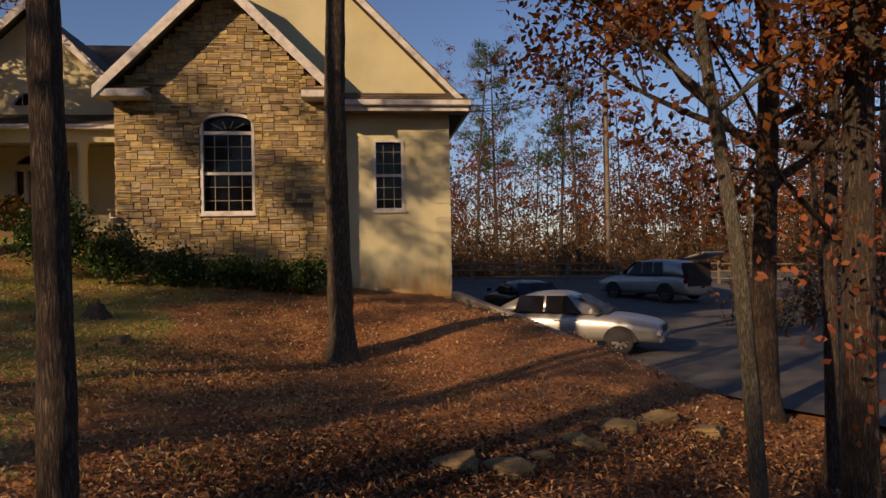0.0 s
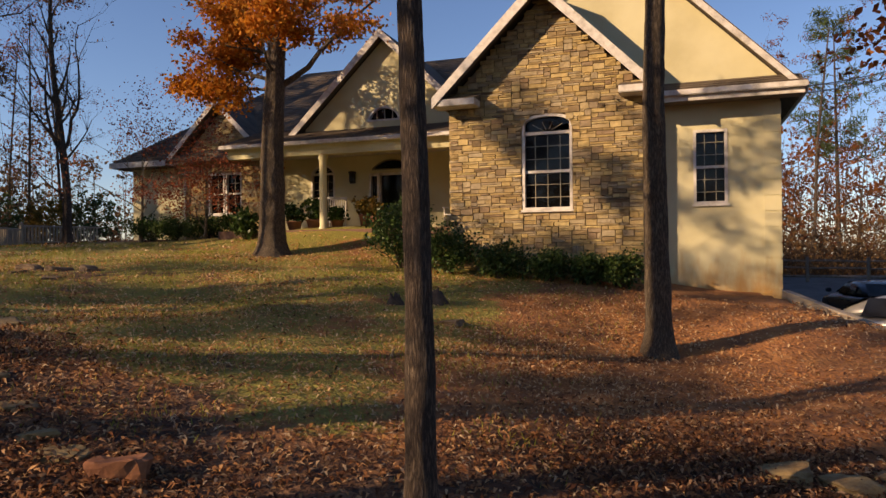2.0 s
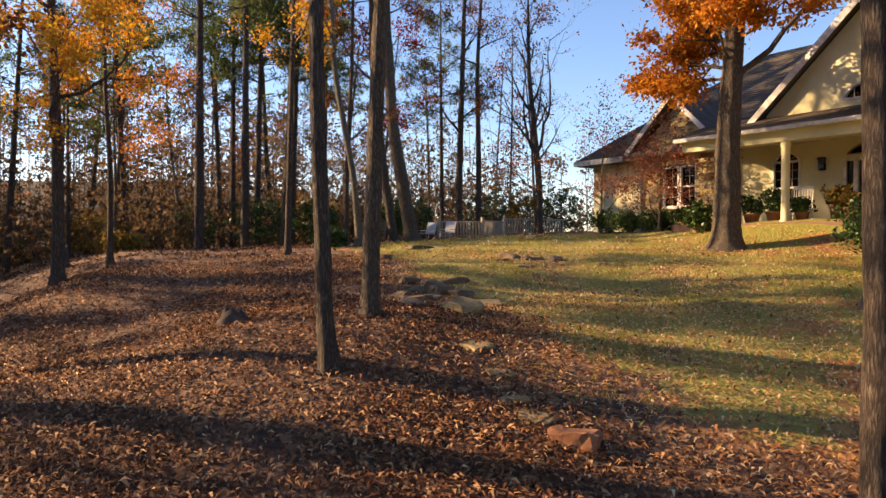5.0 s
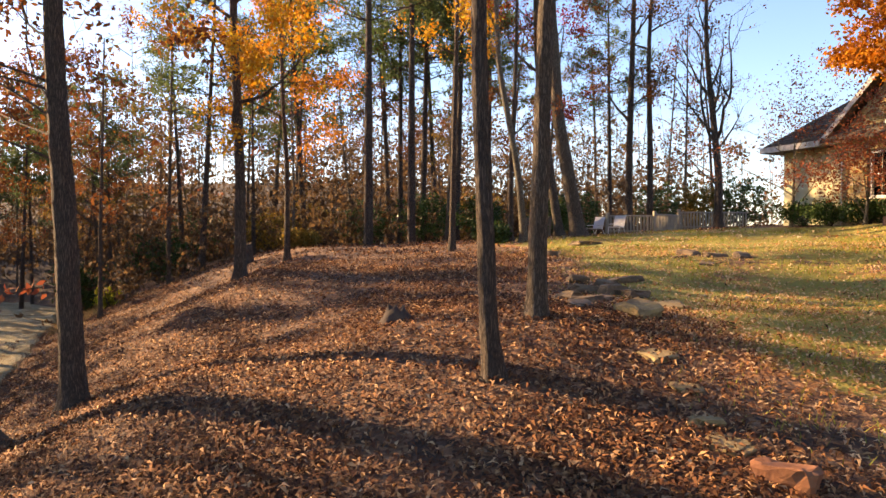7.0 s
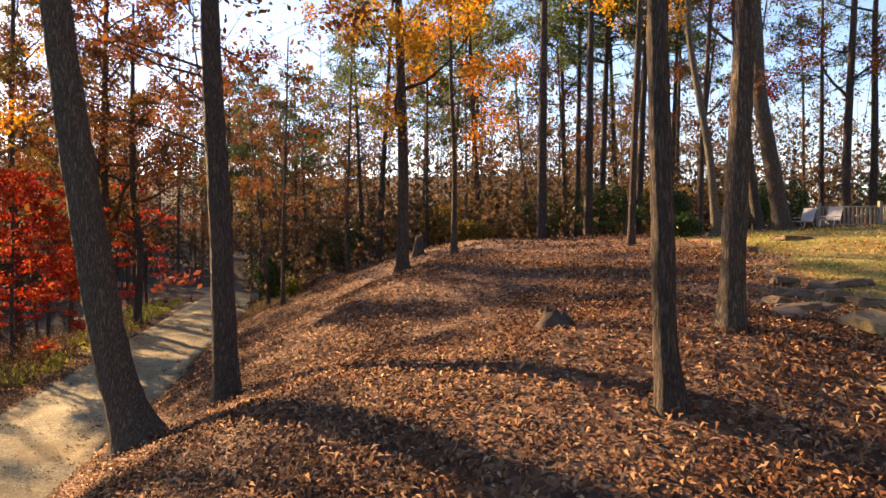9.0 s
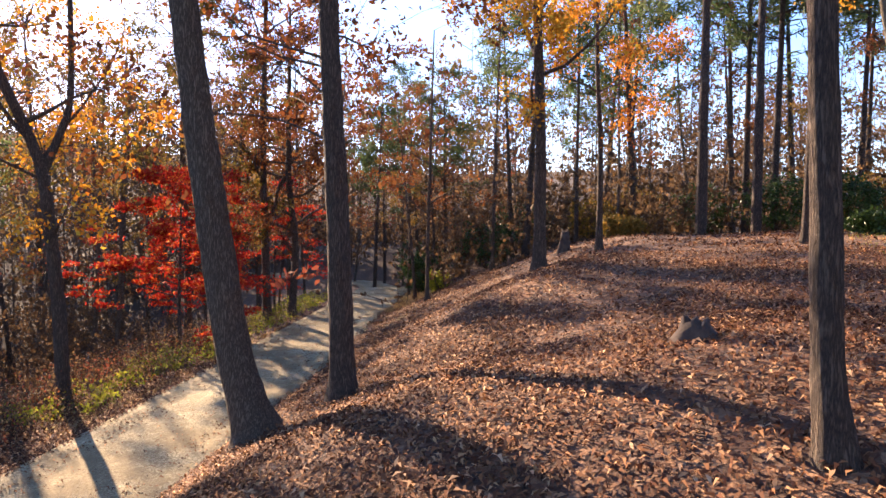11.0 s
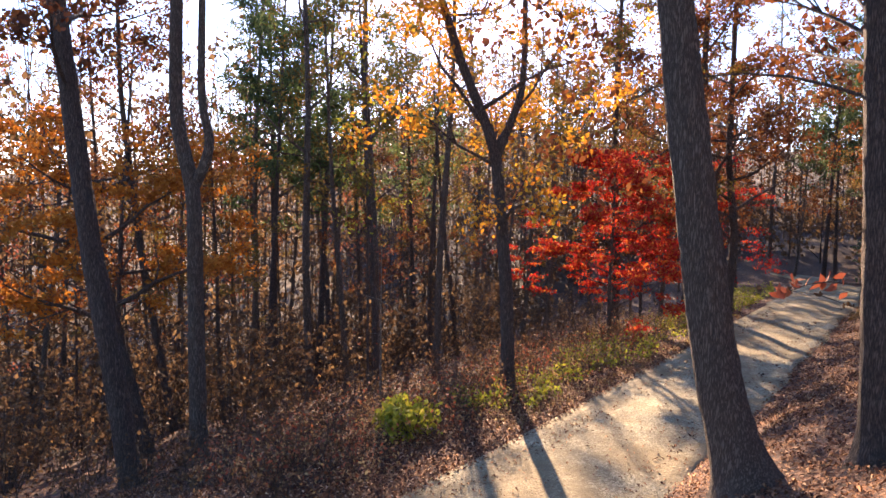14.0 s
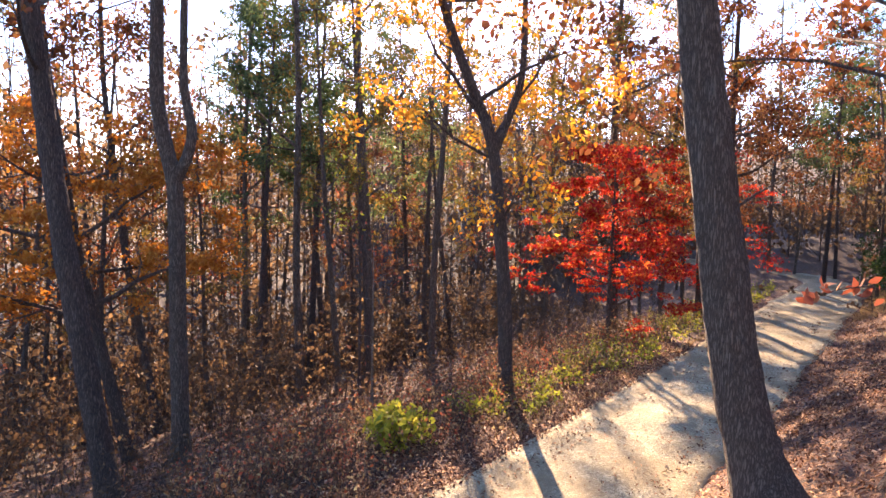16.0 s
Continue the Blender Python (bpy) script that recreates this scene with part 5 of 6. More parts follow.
spots = [(-18, -20.2), (-22.9, -20), (-26.7, -21.9), (-36, -26.5), (-33.5, -23.1), (-39, -25.7), (-36.5, -18.3), (-32.5, -12.5), (-38.5, -13.6), (-44, -15.5), (-41.7, -5.0), (-36, -5.2), (-20.8, -35.8), (-15.6, -27.1), (-17.3, -26.4),
         (-23.5, -32.1), (-17.7, -30.6), (-12, -24), (-11, -29), (-30.5, -16.5), (-34.5, -14.5), (-42, -16), (-46, -22), (-12.5, -33), (-8, -25), (-31, -33), (-40, -32), (-48, -15),
         (5.3, 43.6), (7.9, 45.2), (11, 51.6), (15.3, 55.7), (14.9, 45.3), (19, 52.3), (16.5, 39.3), (22, 44.4), (20.2, 36.3), (14.4, 25.5), (19.3, 29.8), (13.1, 19.5), (12.7, 16), (19.1, 25), (7, 57.5), (11.5, 40.5), (21.3, 53.5), (3.5, 47), (24, 33), (17, 20), (26, 40), (9.5, 12.5), (10, 8), (14, 11), (2, 52),
         (-33, 27), (-36, 25.9), (-40, 24), (-37, 18), (-44, 9), (-49, 12), (-50, 0), (-42, 2.5), (-46, -4), (-55, 8), (-52, 18), (-34, 3.5), (-39, 13), (-34.5, 14.5), (-31.5, 10), (-57, -2), (-47.5, -4.8), (-40.5, -6.2), (-36.5, 9)]
for i, (x, y) in enumerate(spots):
    if y > 30 or x > 5:
        k = (0, 2, 2, 0, 3)[i % 5]
    elif y < -12:
        k = (1, 4, 3, 1, 0, 2)[i % 6]
    else:
        k = (1, 3, 4, 0, 2)[i % 5]
    s = 0.75 + 0.45 * ((i * 37) % 17) / 17
    if -52 < x < -28 and -19 < y < -3:
        s *= 0.8
    ob = copy_thing(kinds[k], pose(x, y, ground_z(x, y) - 0.15, 5 * math.sin(i * 2.1), 5 * math.cos(i * 1.7), i * 83))
    ob.scale = (s, s, s)


for i, (x, y, s) in enumerate([(-38, -30, 1.3), (-34.5, -33, 1.5), (-31.5, -29.5, 1.35), (-29, -33, 1.5), (-26.5, -31, 1.3), (-24.8, -28, 1.25), (-22, -31, 1.4), (-19.5, -29, 1.3), (-17, -33, 1.5), (-14, -30, 1.3), (-11, -35, 1.5), (-8.5, -31, 1.3),
                               (-42, -26, 1.3), (-45, -29, 1.4), (-20.5, -26.5, 1.1), (-16.5, -24, 1.05), (-13.2, -26.5, 1.15), (-33, -19, 0.9), (-39, -12.2, 0.85), (-42.5, -5.8, 0.9), (-46.5, -7.4, 1.0), (-44.5, -13.6, 0.95), (-49, -11, 1.0), (-36.8, -16.4, 0.85), (-47.5, -17, 1.0), (-52, -13, 1.05), (-37, -12, 0.8), (-43, -12.5, 0.8), (-40.5, -16.5, 0.9)]):
    ob = copy_thing(kinds[(2, 4, 2, 0)[i % 4]], pose(x, y, ground_z(x, y) - 0.15, 4 * math.sin(i * 1.9), 4 * math.cos(i * 2.7), i * 97))
    ob.scale = (s * 0.85, s * 0.85, s)


for i, (x, y, s) in enumerate([(-21.9, -20.8, 1.2), (-23.6, -19.2, 1.25), (-25.4, -21.0, 1.3), (-28.3, -24.6, 1.35), (-25.6, -18.2, 1.15), (-30.2, -22.2, 1.3)]):
    ob = copy_thing(kinds[(4, 1)[i % 2]], pose(x, y, ground_z(x, y) - 0.15, 3 * math.sin(i * 1.3), 3 * math.cos(i * 2.2), i * 71))
    ob.scale = (s * 0.9, s * 0.9, s)


def far_wood(name, label, spots, seed, leaf):
    """Distant trees, too many and too far to tell apart."""
    r = np.random.default_rng(seed)
    w, tips = Wood(), []
    for x, y, h in spots:
        z = ground_z(x, y)
        w.add([(x, y, z), (x + r.normal(0, 0.2), y, z + h * 0.5), (x + r.normal(0, 0.9), y, z + h)], [0.055, 0.04, 0.012], 3)
        for _ in range(9):
            a, f = r.uniform(0, 6.28), r.uniform(0.03, 0.9)
            w.add([(x, y, z + h * f), (x + math.cos(a) * 1.6, y + math.sin(a) * 1.6, z + h * f + 1.0)], [0.04, 0.015], 3)
            for q in range(3):
                tips.append((x + math.cos(a) * (0.8 + 0.5 * q), y + math.sin(a) * (0.8 + 0.5 * q), z + h * f + 0.4 + 0.3 * q))
    top = tagged(link_mesh(name, w.v, w.f, BARK_DARK, flat=False), label, "woods", kind="stuff")
    o = soup("leaves", leaves_at(np.array(tips), 0.36, 0.42, 6, r), 4, leaf, top)
    o["kind"] = "stuff"


r = np.random.default_rng(3)


def scatter(n, x0, x1, y0, y1, h0, h1, keep=lambda x, y: True):
    out = []
    while len(out) < n:
        x, y = r.uniform(x0, x1), r.uniform(y0, y1)
        if keep(x, y):
            out.append((x, y, r.uniform(h0, h1)))
    return out


far_wood("woods", "far brown autumn woods beyond the crest", scatter(420, -105, -50, -40, 60, 9, 17), 81, LEAF_BROWN)
far_wood("woods", "far brown autumn woods across the hollow", scatter(640, -95, 10, -80, -28, 13, 22), 82, LEAF_BROWN)
far_wood("woods", "far brown autumn woods behind the rail fence", scatter(380, -10, 65, 50, 90, 11, 19), 83, LEAF_RUSSET)
far_wood("woods", "brown woods beside the driveway", scatter(110, 20, 55, 5, 56, 8, 14), 84, LEAF_RUSSET)

# ---- fallen leaves, grass and undergrowth ----
r = np.random.default_rng(21)


CURLED = BLADE * np.array((0.62, 1.1, 1.7))


def flat_leaves(xy, size, lift, rr, tilt=0.36, L=CURLED):
    """Leaves lying on the ground at the given places."""
    n = len(xy)
    z = land(xy[:, 0], xy[:, 1])
    c = np.stack([xy[:, 0], xy[:, 1], z + lift * rr.uniform(0.3, 1.6, n)], 1)
    a = rr.uniform(0, 2 * np.pi, n)
    sx = (land(xy[:, 0] + 0.1, xy[:, 1]) - z) * 10
    sy = (land(xy[:, 0], xy[:, 1] + 0.1) - z) * 10
    y = np.stack([np.cos(a), np.sin(a), np.cos(a) * sx + np.sin(a) * sy + rr.normal(0, tilt, n)], 1)
    y /= np.linalg.norm(y, axis=1)[:, None]
    up = np.stack([rr.normal(0, tilt, n) - sx, rr.normal(0, tilt, n) - sy, np.ones(n)], 1)
    x = np.cross(y, up)
    x /= np.linalg.norm(x, axis=1)[:, None]
    zz = np.cross(x, y)
    s = size * rr.uniform(0.6, 1.35, n)
    curl = rr.uniform(0.3, 2.4, n)
    out = c[:, None, :] + s[:, None, None] * (L[None, :, 0:1] * x[:, None, :] + L[None, :, 1:2] * y[:, None, :] + (L[None, :, 2:3] * curl[:, None, None]) * zz[:, None, :])
    return out.reshape(-1, 3)


def cover(x, y):
    """How thickly the leaves lie."""
    d = np.abs(y - road_mid(x))
    w = np.where(d < 0.6, 0.16, np.where(d < 1.6, 0.16 + 0.6 * (d - 0.6), np.where(d < 2.0, 0.8, 1.0)))
    w = w * (1 - 0.5 * grass_weight(x, y))
    w = w * (1 - 0.45 * smooth(-9, -4, x) * smooth(4, 8, y))
    w = w * np.where((x > drive_edge(y) + 0.1) & (y > 4.5), 0.04, 1.0)
    w = w * np.where((y > 13.0) & (x > -7.2) & (x < 0.3), 0.0, 1.0)
    w = w * np.where((y > 16.6) & (x > -22), 0.0, 1.0)
    clump = 0.55 + 0.75 * np.sin(0.9 * x + 1.3 * np.sin(0.7 * y)) * np.sin(1.1 * y + 0.8 * np.sin(0.6 * x))
    return w * np.clip(clump, 0.4, 1.2)


def strew(name, label, r0, r1, density, size, lift):
    n = int(math.pi * (r1 * r1 - r0 * r0) * density)
    q = np.sqrt(r.uniform(r0 * r0, r1 * r1, n))
    a = r.uniform(0, 2 * np.pi, n)
    xy = np.stack([-4 + q * np.cos(a), 0.5 + q * np.sin(a)], 1)
    keep = r.uniform(0, 1, n) < cover(xy[:, 0], xy[:, 1])
    xy = xy[keep]
    open_ground = grass_weight(xy[:, 0], xy[:, 1]) + smooth(-9, -4, xy[:, 0]) * smooth(4, 8, xy[:, 1])
    bright = r.uniform(0, 1, len(xy)) < 0.92 * np.clip(open_ground, 0, 1)
    tagged(soup(name, flat_leaves(xy[~bright], size, lift, r), 4, LITTER), label, "leaves", kind="stuff")
    if bright.sum() > 50:
        tagged(soup(name, flat_leaves(xy[bright], size * 0.95, lift * 0.5, r, 0.12), 4, LITTER_PALE), label.replace("brown", "bleached"), "leaves", kind="stuff")


strew("leaf_litter", "brown oak leaves strewn over the slope", 0.0, 9, 1050, 0.068, 0.035)
strew("leaf_litter", "brown oak leaves strewn over the yard", 9, 17, 330, 0.08, 0.03)
strew("leaf_litter", "brown oak leaves strewn in the distance", 17, 36, 40, 0.13, 0.025)


n = 26000
xs = r.uniform(-36, -4, n)
xy = np.stack([xs, road_mid(xs) + r.uniform(1.4, 6.5, n)], 1)
tagged(soup("leaf_litter", flat_leaves(xy, 0.075, 0.045, r), 4, LITTER), "brown oak leaves on the bank above the lane", "leaves", kind="stuff")
n = 26000
xs = r.uniform(-26, -8, n)
xy = np.stack([xs, road_mid(xs) - 1.3 - np.abs(r.normal(0, 2.4, n))], 1)
tagged(soup("leaf_litter", flat_leaves(xy, 0.08, 0.05, r), 4, LITTER), "brown oak leaves drifted along the lane's lower edge", "leaves", kind="stuff")
n = 2600
xs = r.uniform(-32, -8, n)
xy = np.stack([xs, road_mid(xs) + r.normal(0, 1.0, n)], 1)
tagged(soup("leaf_litter", flat_leaves(xy, 0.07, 0.07, r, 0.12), 4, LITTER), "brown leaves scattered over the gravel", "leaves", kind="stuff")


def blades(xy, height, width, rr, lean=0.5):
    """Three-cornered grass blades."""
    n = len(xy)
    z = land(xy[:, 0], xy[:, 1])
    a = rr.uniform(0, 2 * np.pi, n)
    h = height * rr.uniform(0.5, 1.3, n)
    dx, dy = np.cos(a) * width, np.sin(a) * width
    tip = np.stack([xy[:, 0] + rr.normal(0, lean, n) * h, xy[:, 1] + rr.normal(0, lean, n) * h, z + h], 1)
    A = np.stack([xy[:, 0] - dx, xy[:, 1] - dy, z - 0.01], 1)
    B = np.stack([xy[:, 0] + dx, xy[:, 1] + dy, z - 0.01], 1)
    return np.stack([A, B, tip], 1).reshape(-1, 3)


xy = np.stack([r.uniform(-30, -2, 260000), r.uniform(2, 19, 260000)], 1)
patch = 0.5 + 0.5 * np.sin(1.3 * xy[:, 0] + 2 * np.sin(0.8 * xy[:, 1])) * np.sin(1.7 * xy[:, 1])
xy = xy[(r.uniform(0, 1, len(xy)) < 0.4 * grass_weight(xy[:, 0], xy[:, 1]) * patch ** 2) & ~((xy[:, 1] > 16.6) & (xy[:, 0] > -22))]
tagged(soup("lawn_grass", blades(xy, 0.085, 0.008, r), 3, GRASS), "thin green and yellow grass on the lawn", "grass", kind="stuff")
xy = np.stack([r.uniform(-44, -16, 60000), r.uniform(-9.5, -1, 60000)], 1)
dd = xy[:, 1] - road_mid(xy[:, 0])
xy = xy[((np.abs(dd - 2.6) < 1.0) & (xy[:, 0] < -34)) | ((np.abs(dd + 2.4) < 0.8) & (r.uniform(0, 1, len(xy)) < 0.5))]
tagged(soup("verge_grass", blades(xy, 0.13, 0.012, r, 0.6), 3, STRAW), "straw-coloured grass along the lane", "grass", kind="stuff")


def brush(name, label, spots, height, leaf, rr, per=5, size=0.09, stalk=0.006, bark=BARK_DARK):
    """Weeds and brush: thin forked stalks with small leaves."""
    V, F, tips = [], [], []
    for x, y in spots:
        z = ground_z(x, y) - 0.03
        for _ in range(3):
            h = height * rr.uniform(0.4, 1.3)
            q = bent((x + rr.normal(0, 0.12), y + rr.normal(0, 0.12), z), (rr.normal(0, 0.3), rr.normal(0, 0.3), 1), h, 4, 0.16, 0.0, rr)
            v, f = tube(q, [stalk, stalk * 0.9, stalk * 0.7, stalk * 0.5, stalk * 0.3], 3)
            o = len(V)
            V += v
            F += [tuple(i + o for i in g) for g in f]
            tips += [tuple(p) for p in q[1:]]
    top = tagged(link_mesh(name, V, F, bark, flat=False), label, "undergrowth", kind="stuff")
    o = soup("leaves", leaves_at(np.array(tips), size, 0.09, per, rr), 4, leaf, top)
    o["kind"] = "stuff"


def strip(n, x0, x1, d0, d1):
    out = []
    for _ in range(n):
        x = r.uniform(x0, x1)
        out.append((x, float(road_mid(x)) - r.uniform(d0, d1)))
    return out


brush("undergrowth", "rusty weeds and dry stalks below the lane", strip(260, -27, -12, 2.4, 7), 0.75, LEAF_PINK, r, 1, 0.075)
brush("undergrowth", "dry straw-coloured weeds below the lane", strip(360, -34, -12, 2.2, 6), 0.6, STRAW, r, 2, 0.06, 0.005, BARK_PALE)
brush("undergrowth", "withered brown thicket on the slope below the lane", strip(380, -30, -11, 2.8, 9), 0.85, LEAF_BROWN, r, 2, 0.075, 0.007)
brush("undergrowth", "yellowing weeds along the lane", strip(150, -42, -17, 2.0, 4.0), 0.38, LEAF_LIME, r, 4, 0.085)
brush("undergrowth", "brown brush on the wooded slope", strip(480, -44, -4, 8, 26), 1.7, LEAF_BROWN, r, 3, 0.12, 0.013)
brush("undergrowth", "brown thicket beyond the crest", [(r.uniform(-54, -34), r.uniform(-6, 32)) for _ in range(520)], 3.8, LEAF_BROWN, r, 6, 0.24, 0.02)
brush("undergrowth", "brown thicket along the rail fence", [(r.uniform(1, 32), r.uniform(38.5, 54)) for _ in range(650)], 3.3, LEAF_BROWN, r, 5, 0.18, 0.016)
brush("undergrowth", "brown thicket beside the parking court", [(r.uniform(9, 26), r.uniform(6, 20)) for _ in range(200)], 2.6, LEAF_BROWN, r, 6, 0.15, 0.014)
brush("undergrowth", "brown thicket beyond the lane's bend", [(r.uniform(-74, -53), r.uniform(-34, 4)) for _ in range(330)], 3.0, LEAF_BROWN, r, 6, 0.22, 0.02)
brush("undergrowth", "fallen twigs and dry weeds in the hollow", [(r.uniform(-40, -5), r.uniform(-45, -20)) for _ in range(380)], 4.2, LEAF_BROWN, r, 4, 0.2, 0.02)


def shrub(name, label, x, y, wide, tall, leaf, seed, size=0.07, count=260, each=9, z=None, group=""):
    """A leafy bush: short stems under a rounded, uneven mass of leaves."""
    q = np.random.default_rng(seed)
    top = tagged(new(name), label, "bush", group)
    top.location = (x, y, ground_z(x, y) if z is None else z)
    w, c = Wood(), []
    for _ in range(count):
        u = q.normal(0, 1, 3)
        u /= np.linalg.norm(u)
        f = q.uniform(0.55, 1.0) * (0.82 + 0.3 * math.sin(3 * u[0] + seed) * math.cos(4 * u[1] + seed))
        p = (u[0] * wide * f, u[1] * wide * f, tall * 0.5 + u[2] * tall * 0.5 * f)
        if p[2] > 0.04:
            c.append(p)
    for _ in range(14):
        e = c[int(q.integers(0, len(c)))]
        w.add([(e[0] * 0.1, e[1] * 0.1, -0.05), (e[0] * 0.5, e[1] * 0.5, e[2] * 0.6), e], [0.018, 0.012, 0.004], 4)
    link_mesh("stem", w.v, w.f, BARK_DARK, top, flat=False)
    soup("foliage", leaves_at(np.array(c), size, 0.075, each, q), 4, leaf, top)
    return top


shrub("bush", "large dark evergreen bush at the stone corner", -8.0, 13.25, 0.95, 1.75, LEAF_GREEN, 101, 0.085, 420)
shrub("bush", "dark evergreen bush beside the stone wall", -6.75, 12.9, 0.75, 1.15, LEAF_GREEN, 102, 0.08, 320)
for i, (x, w, t) in enumerate([(-5.55, 0.68, 0.85), (-4.5, 0.6, 0.72), (-3.65, 0.5, 0.7), (-2.95, 0.45, 0.78)]):
    shrub("bush", "low clipped evergreen bush along the stone wall", x, 13.0, w, t, LEAF_GREEN, 110 + i, 0.075, 260, group="bushes along the stone wall")
for i, (x, y, w, t) in enumerate([(-20.0, 18.5, 0.9, 1.0), (-18.7, 18.3, 0.8, 0.9), (-17.3, 18.2, 0.8, 0.85), (-15.9, 18.0, 0.7, 0.95)]):
    shrub("bush", "dark evergreen bush before the far gable", x, y, w, t, LEAF_GREEN, 120 + i, 0.085, 260, group="bushes before the far gable")
shrub("bush", "broad-leaved plant beside the porch", -14.4, 16.3, 0.55, 1.0, LEAF_GREEN, 130, 0.14, 120, 6)
shrub("bush", "bright yellow-green bush beside the lane", -15.05, -10.6, 0.68, 0.72, LEAF_LIME, 131, 0.14, 110, 6)
shrub("bush", "pale evergreen shrub at the lane's bend", -39.5, -5.5, 1.2, 2.2, LEAF_GREEN, 132, 0.14, 300)
shrub("bush", "pale grey-green shrub at the lane's bend", -36.0, -4.2, 0.7, 1.0, LEAF_LIME, 133, 0.12, 160)
crest = [(-31.0, 3.2, 1.0, 0.9), (-33, 9.5, 1.6, 2.6), (-29.6, 10.8, 1.4, 2.2), (-35.5, 13, 2.0, 3.2), (-32, 17.2, 1.4, 2.6), (-38, 8, 2.2, 2.8), (-37, 3, 2.0, 2.2), (-40, -2, 2.2, 2.6), (-30.8, 15.2, 1.2, 2.0), (-29.2, 22.4, 1.3, 2.6), (-28.3, 24.2, 1.4, 2.8), (-23.8, 8.7, 0.6, 0.7), (-43, 6, 2.5, 3.5), (-46, 0, 2.5, 3.4), (-34, 24, 1.8, 3.2), (-39, 19, 2.2, 3.6), (-45, -6, 2.2, 3.0)]
for i, (x, y, w, t) in enumerate(crest):
    shrub("shrub", "dark evergreen shrub at the edge of the wood", x, y, w, t, LEAF_GREEN if i % 3 else LEAF_OLIVE, 140 + i, 0.13, 300, 8, group="shrubs at the edge of the wood")
for i, (x, y) in enumerate([(-17.2, -18.6), (-27, -27), (-33, -21), (-21, -28), (-37, -22), (-12, -20), (-29.5, -24)]):
    shrub("shrub", "brown leafless thicket in the hollow", x, y, 2.2, 3.6, LEAF_BROWN, 170 + i, 0.12, 320, 5, group="thickets in the hollow")

# ---- stones, stump, walls and fences ----
def rock(x, y, w, d, h, turn, seed, material, label, sink=0.36):
    """A rough field stone, half sunk into the soil."""
    w, d, h = w * 0.78, d * 0.85, h * 0.62
    bm = bmesh.new()
    bmesh.ops.create_icosphere(bm, subdivisions=3, radius=1.0)
    for v in bm.verts:
        c = v.co.copy()
        c = Vector((math.copysign(abs(c.x) ** 0.45, c.x), math.copysign(abs(c.y) ** 0.45, c.y), math.copysign(abs(c.z) ** 0.5, c.z)))
        k = 1 + 0.34 * noise.noise(v.co * 1.1 + Vector((seed, 0, 0))) + 0.16 * noise.noise(v.co * 4 + Vector((0, seed, 0)))
        v.co = Vector((c.x * w / 2 * k, c.y * d / 2 * k, c.z * h / 2 * k))
    o = tagged(part("rock", bm, material, None, "", False), label, "rock", "rocks in the yard")
    o.matrix_world = pose(x, y, ground_z(x, y) + h * (0.5 - sink), 6 * math.sin(seed), 8 * math.cos(seed * 2), turn)
    return o


TAN = "tan field stone half sunk in the leaves"
GREY = "grey-brown field stone in the rock pile"
for i, (x, y, w, d, h) in enumerate([(-0.95, 4.9, 0.6, 0.42, 0.3), (-0.4, 4.85, 0.55, 0.45, 0.34), (0.0, 5.3, 0.5, 0.35, 0.2), (0.6, 5.7, 0.55, 0.3, 0.2), (1.2, 6.2, 0.6, 0.4, 0.25), (1.75, 6.55, 0.7, 0.4, 0.25), (2.35, 6.35, 0.7, 0.45, 0.28)]):
    rock(x, y, w, d, h, i * 40, i + 1.3, ROCK, TAN, 0.56)
for i, (x, y, w, d, h) in enumerate([(-12.0, 4.2, 0.7, 0.4, 0.3), (-12.5, 4.9, 0.8, 0.4, 0.3), (-11.6, 4.6, 0.9, 0.35, 0.22), (-12.9, 5.6, 0.6, 0.4, 0.3), (-13.2, 6.2, 0.8, 0.4, 0.25), (-10.9, 3.7, 0.9, 0.4, 0.2), (-11.3, 4.1, 0.7, 0.5, 0.3), (-12.2, 5.2, 0.9, 0.3, 0.35), (-11.8, 5.3, 0.8, 0.5, 0.25), (-13.6, 5.4, 0.5, 0.4, 0.3)]):
    rock(x, y, w, d, h, i * 67, i + 11.3, ROCK_GREY, GREY)
for i, (x, y, w, d, h) in enumerate([(-9.95, 4.0, 0.75, 0.5, 0.7), (-10.6, 4.9, 0.9, 0.6, 0.2), (-8.3, 3.0, 0.5, 0.4, 0.18), (-6.9, 2.35, 0.45, 0.35, 0.16), (-6.45, 2.2, 0.55, 0.3, 0.16), (-7.5, 2.7, 0.35, 0.3, 0.14)]):
    rock(x, y, w, d, h, i * 51, i + 25.3, ROCK, "yellow-brown stone in the row of rocks", 0.6)
rock(-5.85, 2.2, 0.5, 0.38, 0.42, 20, 30.3, noisy("red_field_stone", [(0.3, (0.17, 0.06, 0.028)), (0.7, (0.36, 0.15, 0.065))], 3.0, 0.9, 0.8, 22.0, 0.03), "squared reddish stone lying in the leaves", 0.4)
for i, (x, y, w, d, h) in enumerate([(-15.4, 9.6, 0.8, 0.4, 0.3), (-14.7, 9.8, 0.7, 0.4, 0.22), (-14.2, 10.1, 0.6, 0.4, 0.25), (-15.0, 9.0, 0.5, 0.3, 0.12), (-14.0, 8.9, 0.6, 0.35, 0.1), (-17.8, 7.2, 0.6, 0.4, 0.3), (-19.8, 9.6, 1.2, 0.6, 0.25), (-5.3, 8.6, 0.5, 0.35, 0.2)]):
    rock(x, y, w, d, h, i * 77, i + 37.3, ROCK_GREY, "weathered stone in the thin lawn")


